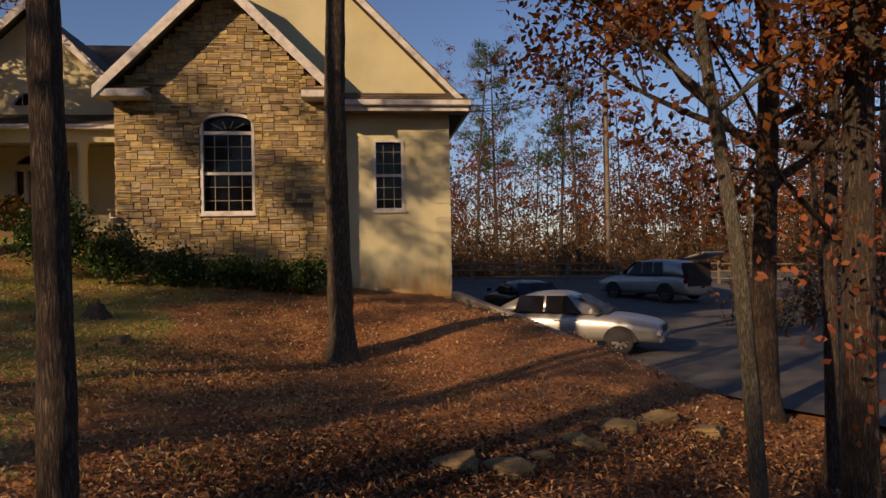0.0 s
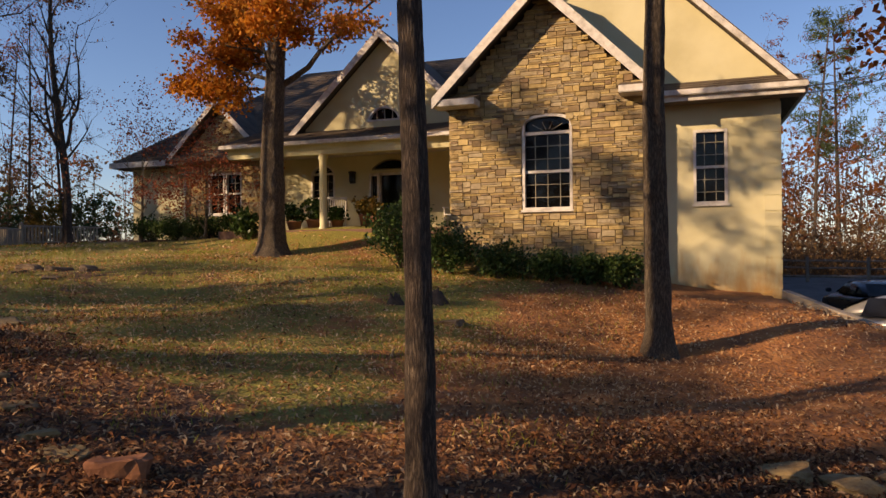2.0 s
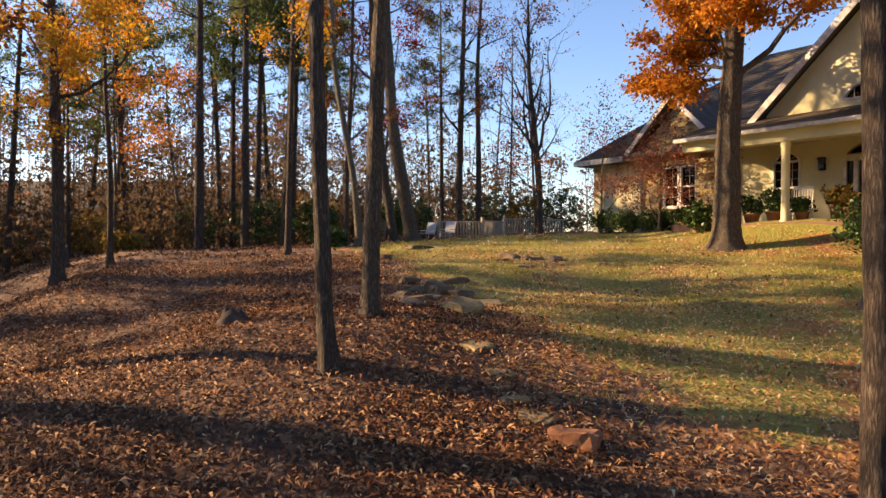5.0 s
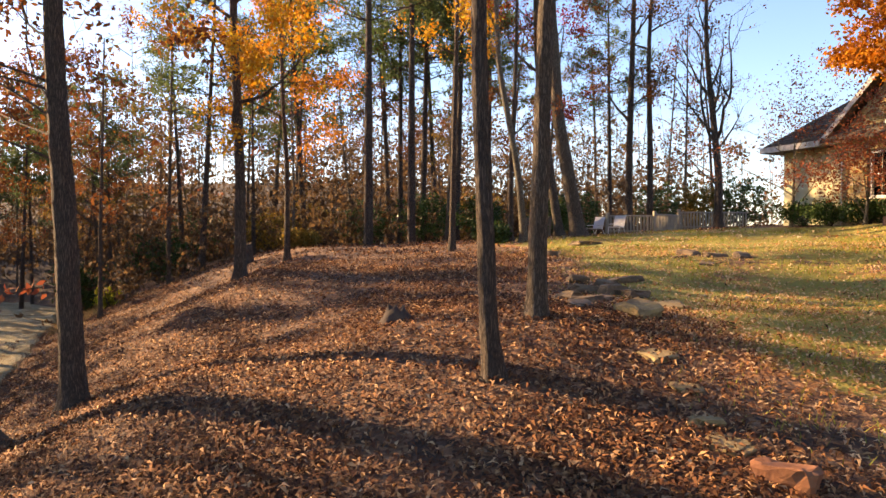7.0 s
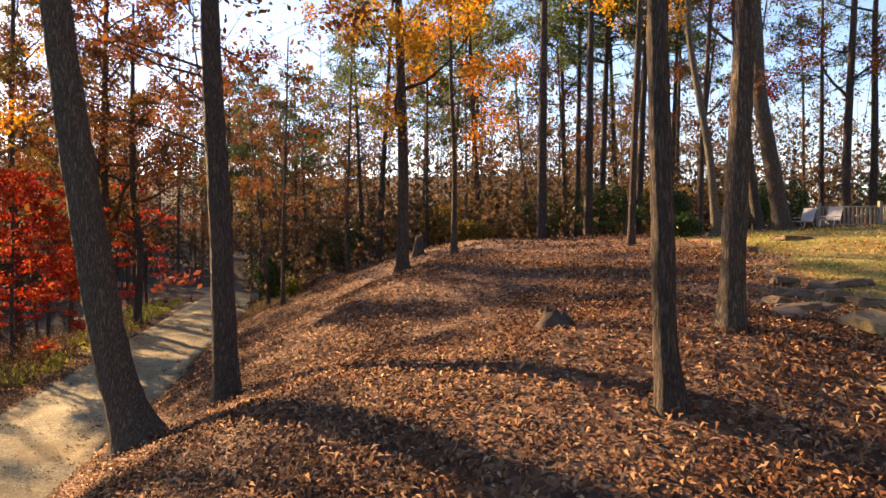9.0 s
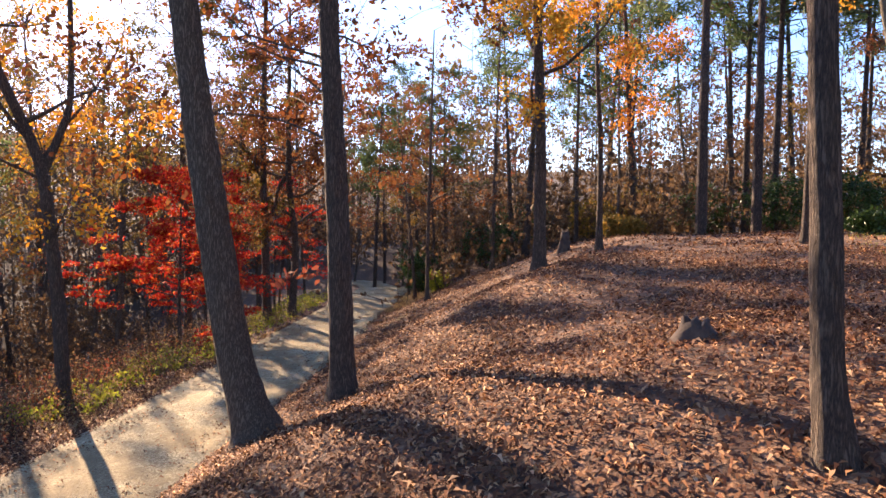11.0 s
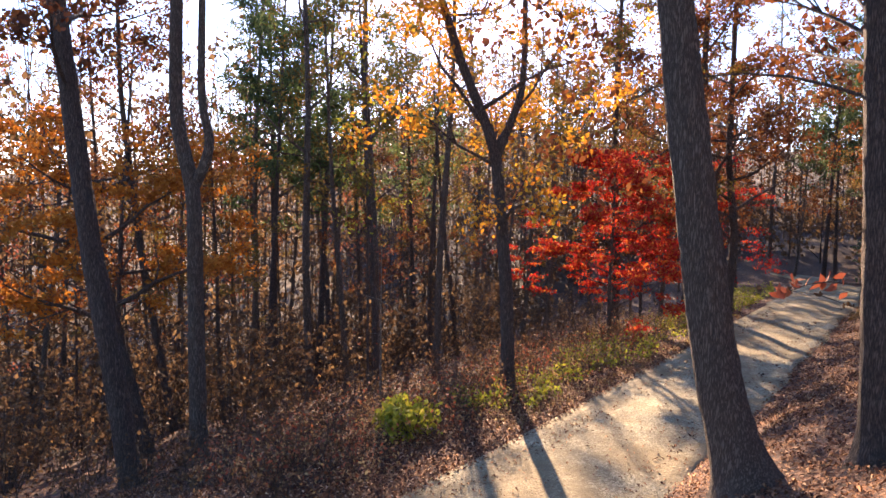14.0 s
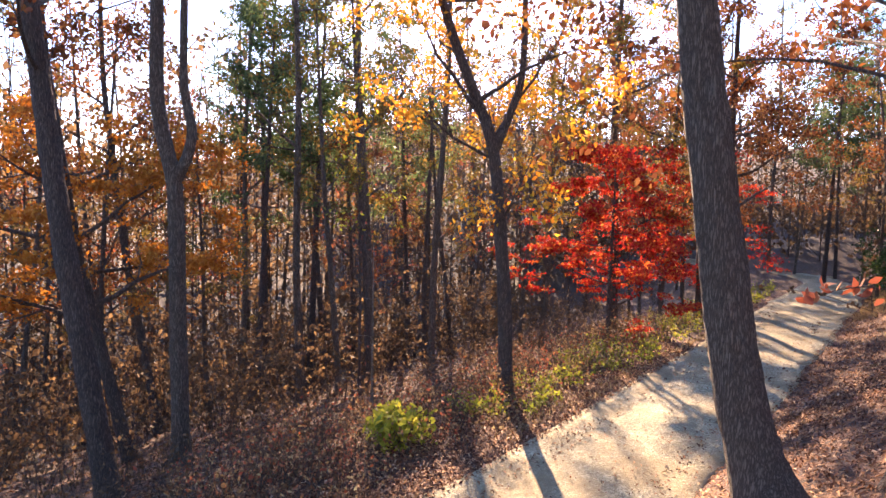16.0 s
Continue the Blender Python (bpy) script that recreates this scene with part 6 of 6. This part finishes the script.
def stump(x, y, rad, h, seed, label):
    bm = bmesh.new()
    rings, n = [], 22
    for k, (f, zz) in enumerate([(2.1, -0.1), (1.5, 0.25 * h), (1.15, 0.6 * h), (0.9, h), (0.55, h - 0.03), (0.35, h - 0.12)]):
        ring = []
        for i in range(n):
            a = 2 * math.pi * i / n
            q = 1 + 0.35 * noise.noise(Vector((math.cos(a) * 1.7 + seed, math.sin(a) * 1.7, k * 0.2)))
            top = 0.16 * noise.noise(Vector((math.cos(a) * 2.5, math.sin(a) * 2.5 + seed, 3))) if k in (3, 4) else 0
            ring.append(bm.verts.new((rad * f * q * math.cos(a), rad * f * q * math.sin(a), zz + top)))
        rings.append(ring)
    for a, b in zip(rings, rings[1:]):
        for i in range(n):
            bm.faces.new((a[i], a[(i + 1) % n], b[(i + 1) % n], b[i]))
    bm.faces.new(rings[-1])
    o = tagged(part("tree_stump", bm, CHAR, None, "", True), label, "stump")
    o.location = (x, y, ground_z(x, y))


stump(-11.4, 1.0, 0.16, 0.2, 3, "rotten dark stump amid fallen leaves")
stump(-6.0, 9.9, 0.12, 0.2, 5, "broken root stub on the clay bank")
stump(-6.55, 9.3, 0.1, 0.16, 6, "small root stub on the clay bank")
stump(-29.2, 1.0, 0.12, 0.7, 8, "thin snag on the crest")

# retaining wall at the driveway
wall = tagged(new("retaining_wall"), "low concrete retaining wall stepping down beside the driveway", "wall", kind="structure")
def wall_run(name, a, b, thick, low):
    bm = bmesh.new()
    A, B = Vector((a[0], a[1], 0)), Vector((b[0], b[1], 0))
    nrm = (B - A).normalized().cross(Vector((0, 0, 1))) * thick / 2
    vs = []
    for P, top in ((A, a[2]), (B, b[2])):
        for s in (-1, 1):
            for z in (low, top):
                vs.append(bm.verts.new((P.x + nrm.x * s, P.y + nrm.y * s, z)))
    for f in ((0, 1, 3, 2), (4, 6, 7, 5), (0, 4, 5, 1), (2, 3, 7, 6), (1, 5, 7, 3), (0, 2, 6, 4)):
        bm.faces.new([vs[i] for i in f])
    bmesh.ops.bevel(bm, geom=bm.edges[:], offset=0.012, segments=1, affect="EDGES")
    return part(name, bm, CONCRETE, wall)
wall_run("wall_run", (0.28, 14.25, -1.22), (2.4, 10.98, -2.1), 0.18, -3.2)
wall_run("wall_end", (2.43, 10.94, -2.08), (1.1, 9.9, -2.3), 0.18, -3.2)


def rail_fence(points, label):
    """Split-rail fence: posts with three rails between each pair."""
    fence = tagged(new("rail_fence"), label, "fence")
    for i, (x, y) in enumerate(points):
        z = ground_z(x, y)
        bm = bmesh.new()
        quad_box(bm, x - 0.07, x + 0.07, y - 0.06, y + 0.06, z - 0.3, z + 1.3)
        bmesh.ops.bevel(bm, geom=bm.edges[:], offset=0.02, segments=1, affect="EDGES")
        part("post", bm, OLDWOOD, fence)
        if i:
            for h in (0.35, 0.75, 1.12):
                a, b = Vector((px, py, pz + h)), Vector((x, y, z + h + 0.03 * math.sin(i * 7 + h * 9)))
                v, f = tube([a, a.lerp(b, 0.5) + Vector((0, 0, 0.015)), b], [0.045, 0.055, 0.042], 6, 0.1, i)
                link_mesh("rail", v, f, OLDWOOD, fence, flat=False)
        px, py, pz = x, y, z
rail_fence([(1.5 + 2.5 * i, 36.4 - 0.4 * i - 0.03 * i * i) for i in range(9)], "weathered split-rail fence behind the parking court")

deck_fence = tagged(new("picket_fence"), "low weathered picket fence round the garden deck", "fence")
run = [(-28.6, 16.6), (-27.6, 18.4), (-28.6, 20.6), (-27.3, 23.6)]
for (x0, y0), (x1, y1) in zip(run, run[1:]):
    L = math.hypot(x1 - x0, y1 - y0)
    n = int(L / 0.14)
    zb = ground_z((x0 + x1) / 2, (y0 + y1) / 2)
    for i in range(n):
        f = i / n
        x, y = x0 + (x1 - x0) * f, y0 + (y1 - y0) * f
        big = i == 0
        s = 0.06 if big else 0.03
        box_part("post" if big else "picket", x - s, x + s, y - s, y + s, zb - 0.25, zb + (0.95 if big else 0.82), PALEWOOD, deck_fence)
    for h in (0.12, 0.8):
        v, f = tube([(x0, y0, zb + h), (x1, y1, zb + h)], [0.04, 0.04], 4)
        link_mesh("rail", v, f, PALEWOOD, deck_fence)


CLOTH = noisy("white_sling_cloth", [(0.3, (0.62, 0.62, 0.6)), (0.7, (0.8, 0.8, 0.78))], 5.0, 0.8, 0.1)
def lounger(x, y, turn):
    """A sling chair: tubular frame, seat and tall back."""
    top = tagged(new("garden_chair"), "white sling garden chair on the lawn's edge", "chair", "garden chairs")
    for s in (-0.3, 0.3):
        v, f = tube([(s, 0.5, 0.0), (s, 0.35, 0.42), (s, -0.25, 0.36), (s, -0.55, 1.05)], [0.018] * 4, 6)
        link_mesh("side_rail", v, f, WHITE, top, flat=False)
        v, f = tube([(s, -0.5, 0.0), (s, -0.25, 0.36)], [0.018] * 2, 6)
        link_mesh("leg", v, f, WHITE, top, flat=False)
        v, f = tube([(s, 0.38, 0.55), (s, -0.3, 0.58)], [0.022] * 2, 6)
        link_mesh("armrest", v, f, WHITE, top, flat=False)
    for name, pts in (("seat", [(0.36, 0.42), (0.05, 0.36), (-0.25, 0.37)]), ("backrest", [(-0.25, 0.38), (-0.4, 0.72), (-0.54, 1.04)])):
        bm = bmesh.new()
        rows = [[bm.verts.new((s, yy, zz)) for s in (-0.29, 0.29)] for yy, zz in pts]
        for a, b in zip(rows, rows[1:]):
            bm.faces.new((a[0], a[1], b[1], b[0]))
        bmesh.ops.solidify(bm, geom=bm.faces[:], thickness=0.012)
        part(name, bm, CLOTH, top)
    top.matrix_world = pose(x, y, ground_z(x, y), 0, 0, turn) @ Matrix.Scale(0.78, 4)
lounger(-27.7, 15.35, 205)
lounger(-27.2, 16.1, 212)

bench = tagged(new("garden_bench"), "dark wooden bench under the oaks", "bench")
for z in (0.42,):
    for k in range(3):
        box_part("slat", -0.7, 0.7, -0.2 + 0.15 * k, -0.08 + 0.15 * k, 0.40, 0.44, OLDWOOD, bench)
for k in range(3):
    box_part("back_slat", -0.7, 0.7, 0.26, 0.29, 0.52 + 0.13 * k, 0.62 + 0.13 * k, OLDWOOD, bench)
for sx in (-0.62, 0.62):
    box_part("leg", sx - 0.03, sx + 0.03, -0.2, -0.14, 0, 0.4, OLDWOOD, bench)
    box_part("back_leg", sx - 0.03, sx + 0.03, 0.24, 0.3, 0, 0.95, OLDWOOD, bench)
bench.matrix_world = pose(-28.6, 12.9, ground_z(-28.6, 12.9), 0, 0, 55)

# ---- porch things ----
TERRA = noisy("terracotta", [(0.3, (0.22, 0.09, 0.05)), (0.7, (0.36, 0.17, 0.10))], 6.0, 0.85, 0.2)
def potted(x, y, rad, h, leaf, tall, seed, z=0.36):
    pot = tagged(new("potted_plant"), "leafy plant in a clay pot on the porch", "potted plant", "pots on the porch")
    pot.location = (x, y, z)
    v, f = [], []
    bm = bmesh.new()
    rings = [[bm.verts.new((q * math.cos(2 * math.pi * i / 16), q * math.sin(2 * math.pi * i / 16), zz)) for i in range(16)] for q, zz in ((rad * 0.7, 0), (rad * 0.98, h * 0.85), (rad * 1.08, h * 0.86), (rad * 1.08, h), (rad * 0.92, h), (rad * 0.9, h - 0.05))]
    bm.faces.new(rings[0][::-1])
    bm.faces.new(rings[-1])
    for a, b in zip(rings, rings[1:]):
        for i in range(16):
            bm.faces.new((a[i], a[(i + 1) % 16], b[(i + 1) % 16], b[i]))
    part("pot", bm, TERRA, pot, "", True)
    q = np.random.default_rng(seed)
    c = np.stack([q.normal(0, rad * 0.7, 60), q.normal(0, rad * 0.7, 60), h + q.uniform(0, tall, 60)], 1)
    soup("foliage", leaves_at(c, 0.13, 0.06, 7, q), 4, leaf, pot)
potted(-11.9, 17.5, 0.2, 0.32, LEAF_GREEN, 0.35, 1)
potted(-12.75, 17.6, 0.26, 0.36, LEAF_GREEN, 0.6, 2)
potted(-11.1, 17.9, 0.22, 0.5, LEAF_OLIVE, 0.5, 3)
potted(-10.6, 17.6, 0.2, 0.4, LEAF_OLIVE, 0.3, 4)
potted(-13.3, 17.3, 0.24, 0.3, LEAF_GREEN, 0.5, 5)
potted(-9.6, 17.5, 0.2, 0.35, LEAF_GREEN, 0.4, 6)


def rocker(x, y, turn):
    top = tagged(new("rocking_chair"), "white slatted rocking chair on the porch", "rocking chair", "rocking chairs on the porch")
    for s in (-0.27, 0.27):
        v, f = tube([(s, 0.5, 0.1), (s, 0.2, 0.03), (s, -0.2, 0.03), (s, -0.55, 0.12)], [0.02] * 4, 6)
        link_mesh("rocker", v, f, WHITE, top, flat=False)
        for yy, hh in ((0.28, 0.65), (-0.25, 1.15)):
            v, f = tube([(s, yy, 0.05), (s, yy - (0.12 if hh > 1 else 0), hh)], [0.022, 0.02], 6)
            link_mesh("leg", v, f, WHITE, top, flat=False)
        box_part("armrest", s - 0.04, s + 0.04, -0.3, 0.35, 0.64, 0.665, WHITE, top)
    box_part("seat", -0.27, 0.27, -0.25, 0.3, 0.42, 0.45, WHITE, top)
    for k in range(6):
        xx = -0.2 + 0.08 * k
        v, f = tube([(xx, -0.26, 0.46), (xx, -0.36, 1.1)], [0.016, 0.016], 5)
        link_mesh("back_slat", v, f, WHITE, top)
    box_part("top_rail", -0.29, 0.29, -0.39, -0.34, 1.08, 1.16, WHITE, top)
    top.matrix_world = pose(x, y, 0.36, 0, 0, turn)
rocker(-12.6, 18.7, 190)
rocker(-8.3, 18.4, 170)
lamp = tagged(new("wall_lantern"), "dark bronze wall lantern beside the door", "wall lamp")
box_part("back_plate", -12.5, -12.38, 19.76, 19.8, 2.05, 2.4, IRON, lamp)
box_part("lantern", -12.52, -12.36, 19.58, 19.74, 2.08, 2.36, GLASS, lamp)
box_part("lantern_cap", -12.55, -12.33, 19.55, 19.77, 2.36, 2.44, IRON, lamp, bevel=0.02)
box_part("lantern_base", -12.5, -12.38, 19.6, 19.72, 2.03, 2.08, IRON, lamp)
box_part("arm", -12.46, -12.42, 19.66, 19.78, 2.2, 2.24, IRON, lamp)

# ---- cars ----
SILVER = noisy("silver_car_paint", [(0.3, (0.36, 0.36, 0.34)), (0.7, (0.44, 0.435, 0.41))], 2.0, 0.32, 0, metal=0.55)
NAVY = noisy("dark_blue_car_paint", [(0.3, (0.012, 0.016, 0.03)), (0.7, (0.02, 0.026, 0.045))], 2.0, 0.25, 0, metal=0.3)
CARGLASS = mat("car_glass", (0.012, 0.014, 0.016), 0.06)
RUBBER = noisy("tyre_rubber", [(0.3, (0.015, 0.015, 0.015)), (0.7, (0.03, 0.03, 0.03))], 9.0, 0.85, 0.1)
ALLOY = noisy("alloy_rim", [(0.3, (0.4, 0.4, 0.4)), (0.7, (0.6, 0.6, 0.6))], 9.0, 0.35, 0, metal=0.9)
RED_LENS = mat("tail_light", (0.25, 0.01, 0.01), 0.2)
CLEAR_LENS = mat("head_light", (0.55, 0.55, 0.52), 0.12)


def shell(bm, sections):
    """Skin over cross sections: each is (x, [(half width, z), ...]) from sill to top, mirrored."""
    rows = []
    for x, prof in sections:
        ring = [bm.verts.new((x, -w, z)) for w, z in prof] + [bm.verts.new((x, w, z)) for w, z in reversed(prof)]
        rows.append(ring)
    n = len(rows[0])
    for a, b in zip(rows, rows[1:]):
        for i in range(n):
            j = (i + 1) % n
            bm.faces.new((a[i], a[j], b[j], b[i]))
    bm.faces.new(rows[0][::-1])
    bm.faces.new(rows[-1])


def car(name, label, place, turn, paint, lines, roof, wide, wheelbase, rad=0.33, hatch=False):
    """lines: belt profile (x, z) from tail to nose; roof: glass house profile (x, z) from tail to windscreen foot."""
    top = tagged(new(name), label, "car")
    hw = wide / 2
    bm = bmesh.new()
    secs = []
    x_tail, x_nose = lines[0][0], lines[-1][0]
    for x, z in lines:
        e = min(x - x_tail, x_nose - x)
        k = 1 - 0.16 * max(0.0, 1 - e / 0.5) ** 2
        secs.append((x, [(hw * k * 0.90, 0.22), (hw * k * 0.985, 0.42), (hw * k, 0.62), (hw * k * 0.97, z - 0.08), (hw * k * 0.86, z - 0.005), (hw * k * 0.45, z + 0.015)]))
    shell(bm, secs)
    body = part("body", bm, paint, top, "", True)
    md = body.modifiers.new("round", "SUBSURF")
    md.levels = md.render_levels = 1
    bm = bmesh.new()
    base = {round(x, 2): z for x, z in lines}
    def belt(x):
        return float(np.interp(x, [q[0] for q in lines], [q[1] for q in lines]))
    secs = []
    for x, z in roof:
        b = belt(x) - 0.04
        h = max(z - b, 0.02)
        secs.append((x, [(hw * 0.9, b), (hw * 0.88, b + 0.3 * h), (hw * (0.88 - 0.16 * min(1, h / 0.5)), b + 0.86 * h), (hw * 0.5, b + h)]))
    shell(bm, secs)
    g = part("cabin", bm, paint, top, "", True)
    md = g.modifiers.new("round", "SUBSURF")
    md.levels = md.render_levels = 1
    # side glass panes
    xs = [x for x, z in roof]
    zt = max(z for x, z in roof)
    full = [x for x, z in roof if z > zt - 0.12]
    x0, x1 = min(full) - 0.08, max(full) + 0.1
    cuts = np.linspace(x0, x1, 3 if not hatch else 4)
    for side in (-1, 1):
        for a, b in zip(cuts, cuts[1:]):
            bm = bmesh.new()
            bz = belt((a + b) / 2) + 0.02
            fa, fb = (0.12 if a == cuts[0] else 0.02), (0.22 if b == cuts[-1] else 0.02)
            q = [(a + 0.03, bz), (b - 0.03 + (0.18 if b == cuts[-1] else 0), bz), (b - fb, zt - 0.11), (a + fa + 0.03, zt - 0.11)]
            pts = []
            for xx, zz in q:
                f = (zz - bz) / (zt - 0.11 - bz)
                pts.append(bm.verts.new((xx, side * (hw * (0.905 - 0.14 * f) + 0.012), zz)))
            bm.faces.new(pts if side < 0 else pts[::-1])
            bmesh.ops.solidify(bm, geom=bm.faces[:], thickness=0.012)
            part("side_window", bm, CARGLASS, top)
    # windscreen and rear window
    for (xa, za), (xb, zb), nm in ((roof[-1], roof[-2], "windscreen"), (roof[0], roof[1], "rear_window")):
        bm = bmesh.new()
        s = 1 if nm == "windscreen" else -1
        pts = [bm.verts.new(p) for p in ((xa + s * 0.03, -hw * 0.78, belt(xa) + 0.03), (xa + s * 0.03, hw * 0.78, belt(xa) + 0.03), (xb + s * 0.08, hw * 0.62, zb - 0.03), (xb + s * 0.08, -hw * 0.62, zb - 0.03))]
        bm.faces.new(pts)
        bmesh.ops.solidify(bm, geom=bm.faces[:], thickness=0.012)
        part(nm, bm, CARGLASS, top)
    for x in wheelbase:
        for side in (-1, 1):
            bm = bmesh.new()
            prof = [(rad * 0.62, -0.10), (rad * 0.93, -0.11), (rad, -0.06), (rad, 0.06), (rad * 0.93, 0.11), (rad * 0.62, 0.10)]
            n = 28
            rings = [[bm.verts.new((x + q * math.cos(2 * math.pi * i / n), side * (hw - 0.1) + o, rad + q * math.sin(2 * math.pi * i / n))) for i in range(n)] for q, o in prof]
            for a, b in zip(rings, rings[1:] + rings[:1]):
                for i in range(n):
                    bm.faces.new((a[i], a[(i + 1) % n], b[(i + 1) % n], b[i]))
            wheel = part("wheel", bm, RUBBER, top, "", True)
            bm = bmesh.new()
            yo = side * (hw - 0.005)
            for k in range(9):
                a = 2 * math.pi * k / 9
                ca, sa = math.cos(a), math.sin(a)
                pts = []
                for q, t in ((0.05, -0.03), (rad * 0.62, -0.035), (rad * 0.62, 0.035), (0.05, 0.03)):
                    pts.append(bm.verts.new((x + q * ca - t * sa, yo, rad + q * sa + t * ca)))
                bm.faces.new(pts)
            bmesh.ops.solidify(bm, geom=bm.faces[:], thickness=0.03)
            part("rim", bm, ALLOY, wheel)
            bm = bmesh.new()
            bmesh.ops.create_circle(bm, cap_ends=True, segments=24, radius=rad * 0.64, matrix=Matrix.Translation((x, yo - side * 0.03, rad)) @ Matrix.Rotation(radians(90), 4, "X"))
            part("brake_disc", bm, IRON, wheel)
            # Flat near-black half disc on the closed body stands for the shaded wheel well.
            bm = bmesh.new()
            pts = []
            for i in range(17):
                a = math.pi * i / 16
                pts.append((x + rad * 1.2 * math.cos(a), rad * 0.95 + rad * 1.12 * math.sin(a)))
            vs = [bm.verts.new((px_, side * (hw + 0.004), pz_)) for px_, pz_ in pts]
            bm.faces.new(vs if side > 0 else vs[::-1])
            part("wheel_arch", bm, RUBBER, top)
    for side in (-1, 1):
        zn, zt2 = lines[-2][1], lines[1][1]
        sgn = sorted((side * hw * 0.5, side * hw * 0.88))
        box_part("headlight", x_nose - 0.16, x_nose - 0.005, sgn[0], sgn[1], zn - 0.2, zn - 0.06, CLEAR_LENS, top, bevel=0.02)
        box_part("tail_light", x_tail - 0.01, x_tail + 0.14, sgn[0], sgn[1], zt2 - 0.26, zt2 - 0.08, RED_LENS, top, bevel=0.02)
        m0 = sorted((side * (hw + 0.01), side * (hw + 0.17)))
        xm = roof[-1][0] - 0.28
        box_part("mirror", xm - 0.05, xm + 0.06, m0[0], m0[1], belt(xm) + 0.03, belt(xm) + 0.16, paint, top, bevel=0.03)
        h0 = sorted((side * (hw - 0.02), side * (hw + 0.012)))
        for xx in (x0 + 0.45, (x0 + x1) / 2 + 0.35):
            box_part("door_handle", xx - 0.09, xx + 0.09, h0[0], h0[1], 0.76, 0.79, paint, top, bevel=0.005)
    box_part("bumper", x_nose - 0.12, x_nose + 0.05, -hw * 0.8, hw * 0.8, 0.3, 0.5, paint, top, bevel=0.04)
    box_part("bumper", x_tail - 0.05, x_tail + 0.12, -hw * 0.82, hw * 0.82, 0.32, 0.54, paint, top, bevel=0.04)
    box_part("grille", x_nose - 0.02, x_nose + 0.012, -hw * 0.36, hw * 0.36, 0.5, 0.68, IRON, top, bevel=0.01)
    if hatch:
        bm = bmesh.new()
        quad_box(bm, -0.02, 1.15, -hw * 0.8, hw * 0.8, -0.04, 0.04)
        bmesh.ops.bevel(bm, geom=bm.edges[:], offset=0.03, segments=2, affect="EDGES")
        t = part("tailgate", bm, paint, top, "raised tailgate")
        t.matrix_basis = pose(x_tail + 0.35, 0, zt - 0.02, 0, 0, 180) @ pose(0, 0, 0, 0, -14, 0)
        # Solid near-black block stands for the shade inside the open cargo hold.
        box_part("cargo_hold", x_tail - 0.02, x_tail + 0.3, -hw * 0.74, hw * 0.74, 0.62, zt - 0.16, DARK, top, "near-black block for the shaded inside of the open cargo hold")
    top.matrix_world = pose(*place, 0, 0, turn)
    return top


sedan = car("sedan", "silver four-door sedan parked beside the retaining wall", (2.95, 14.43, DRIVE_Z + 0.035), -30, SILVER,
    [(-2.45, 0.62), (-2.42, 0.9), (-2.05, 0.97), (-1.5, 0.96), (-0.5, 0.94), (0.5, 0.93), (1.1, 0.92), (1.75, 0.85), (2.2, 0.76), (2.39, 0.66), (2.43, 0.55)],
    [(-1.75, 0.98), (-1.05, 1.38), (-0.5, 1.48), (0.0, 1.48), (0.35, 1.4), (1.15, 0.95)], 1.84, (-1.27, 1.5), 0.33)
sedan.scale = (0.93, 0.93, 0.93)
car("suv", "silver sport utility vehicle with its tailgate raised", (10.55, 27.3, float(drive_level(27.3)) + 0.03), 117, SILVER,
    [(-2.35, 0.6), (-2.32, 1.0), (-1.8, 1.06), (-0.5, 1.06), (0.7, 1.05), (1.1, 1.04), (1.8, 0.98), (2.25, 0.86), (2.35, 0.6)],
    [(-2.25, 1.1), (-1.95, 1.6), (-1.2, 1.72), (0.0, 1.72), (0.35, 1.66), (1.1, 1.08)], 1.92, (-1.4, 1.42), 0.37, True)
car("coupe", "dark blue car parked in the shade of the house", (3.55, 21.6, float(drive_level(21.6)) + 0.03), 96, NAVY,
    [(-2.2, 0.6), (-2.15, 0.88), (-1.6, 0.95), (-0.5, 0.94), (0.6, 0.92), (1.2, 0.9), (1.9, 0.8), (2.15, 0.7), (2.2, 0.55)],
    [(-1.7, 0.97), (-1.0, 1.3), (-0.3, 1.36), (0.2, 1.32), (1.0, 0.94)], 1.8, (-1.3, 1.3), 0.32)
post = tagged(new("utility_pole"), "grey utility pole beyond the rail fence", "pole")
v, f = tube([(13.2, 40.2, -4), (13.2, 40.2, 11.4)], [0.17, 0.12], 10)
link_mesh("pole", v, f, OLDWOOD, post, flat=False)
box_part("crossarm", 12.3, 14.1, 40.0, 40.12, 10.7, 10.85, OLDWOOD, post)
for lift in (0.0, 0.35):
    a, b = Vector((0.66, 14.5, 2.95 + lift * 0.4)), Vector((13.15, 40.05, 10.9 + lift))
    run = [a.lerp(b, k / 16) - Vector((0, 0, 2.4 * (k / 16) * (1 - k / 16))) for k in range(17)]
    v, f = tube(run, [0.016] * 17, 5)
    tagged(link_mesh("power_cable", v, f, IRON, flat=False), "black service cable slung from the eave to the pole", "cable", "service cables")
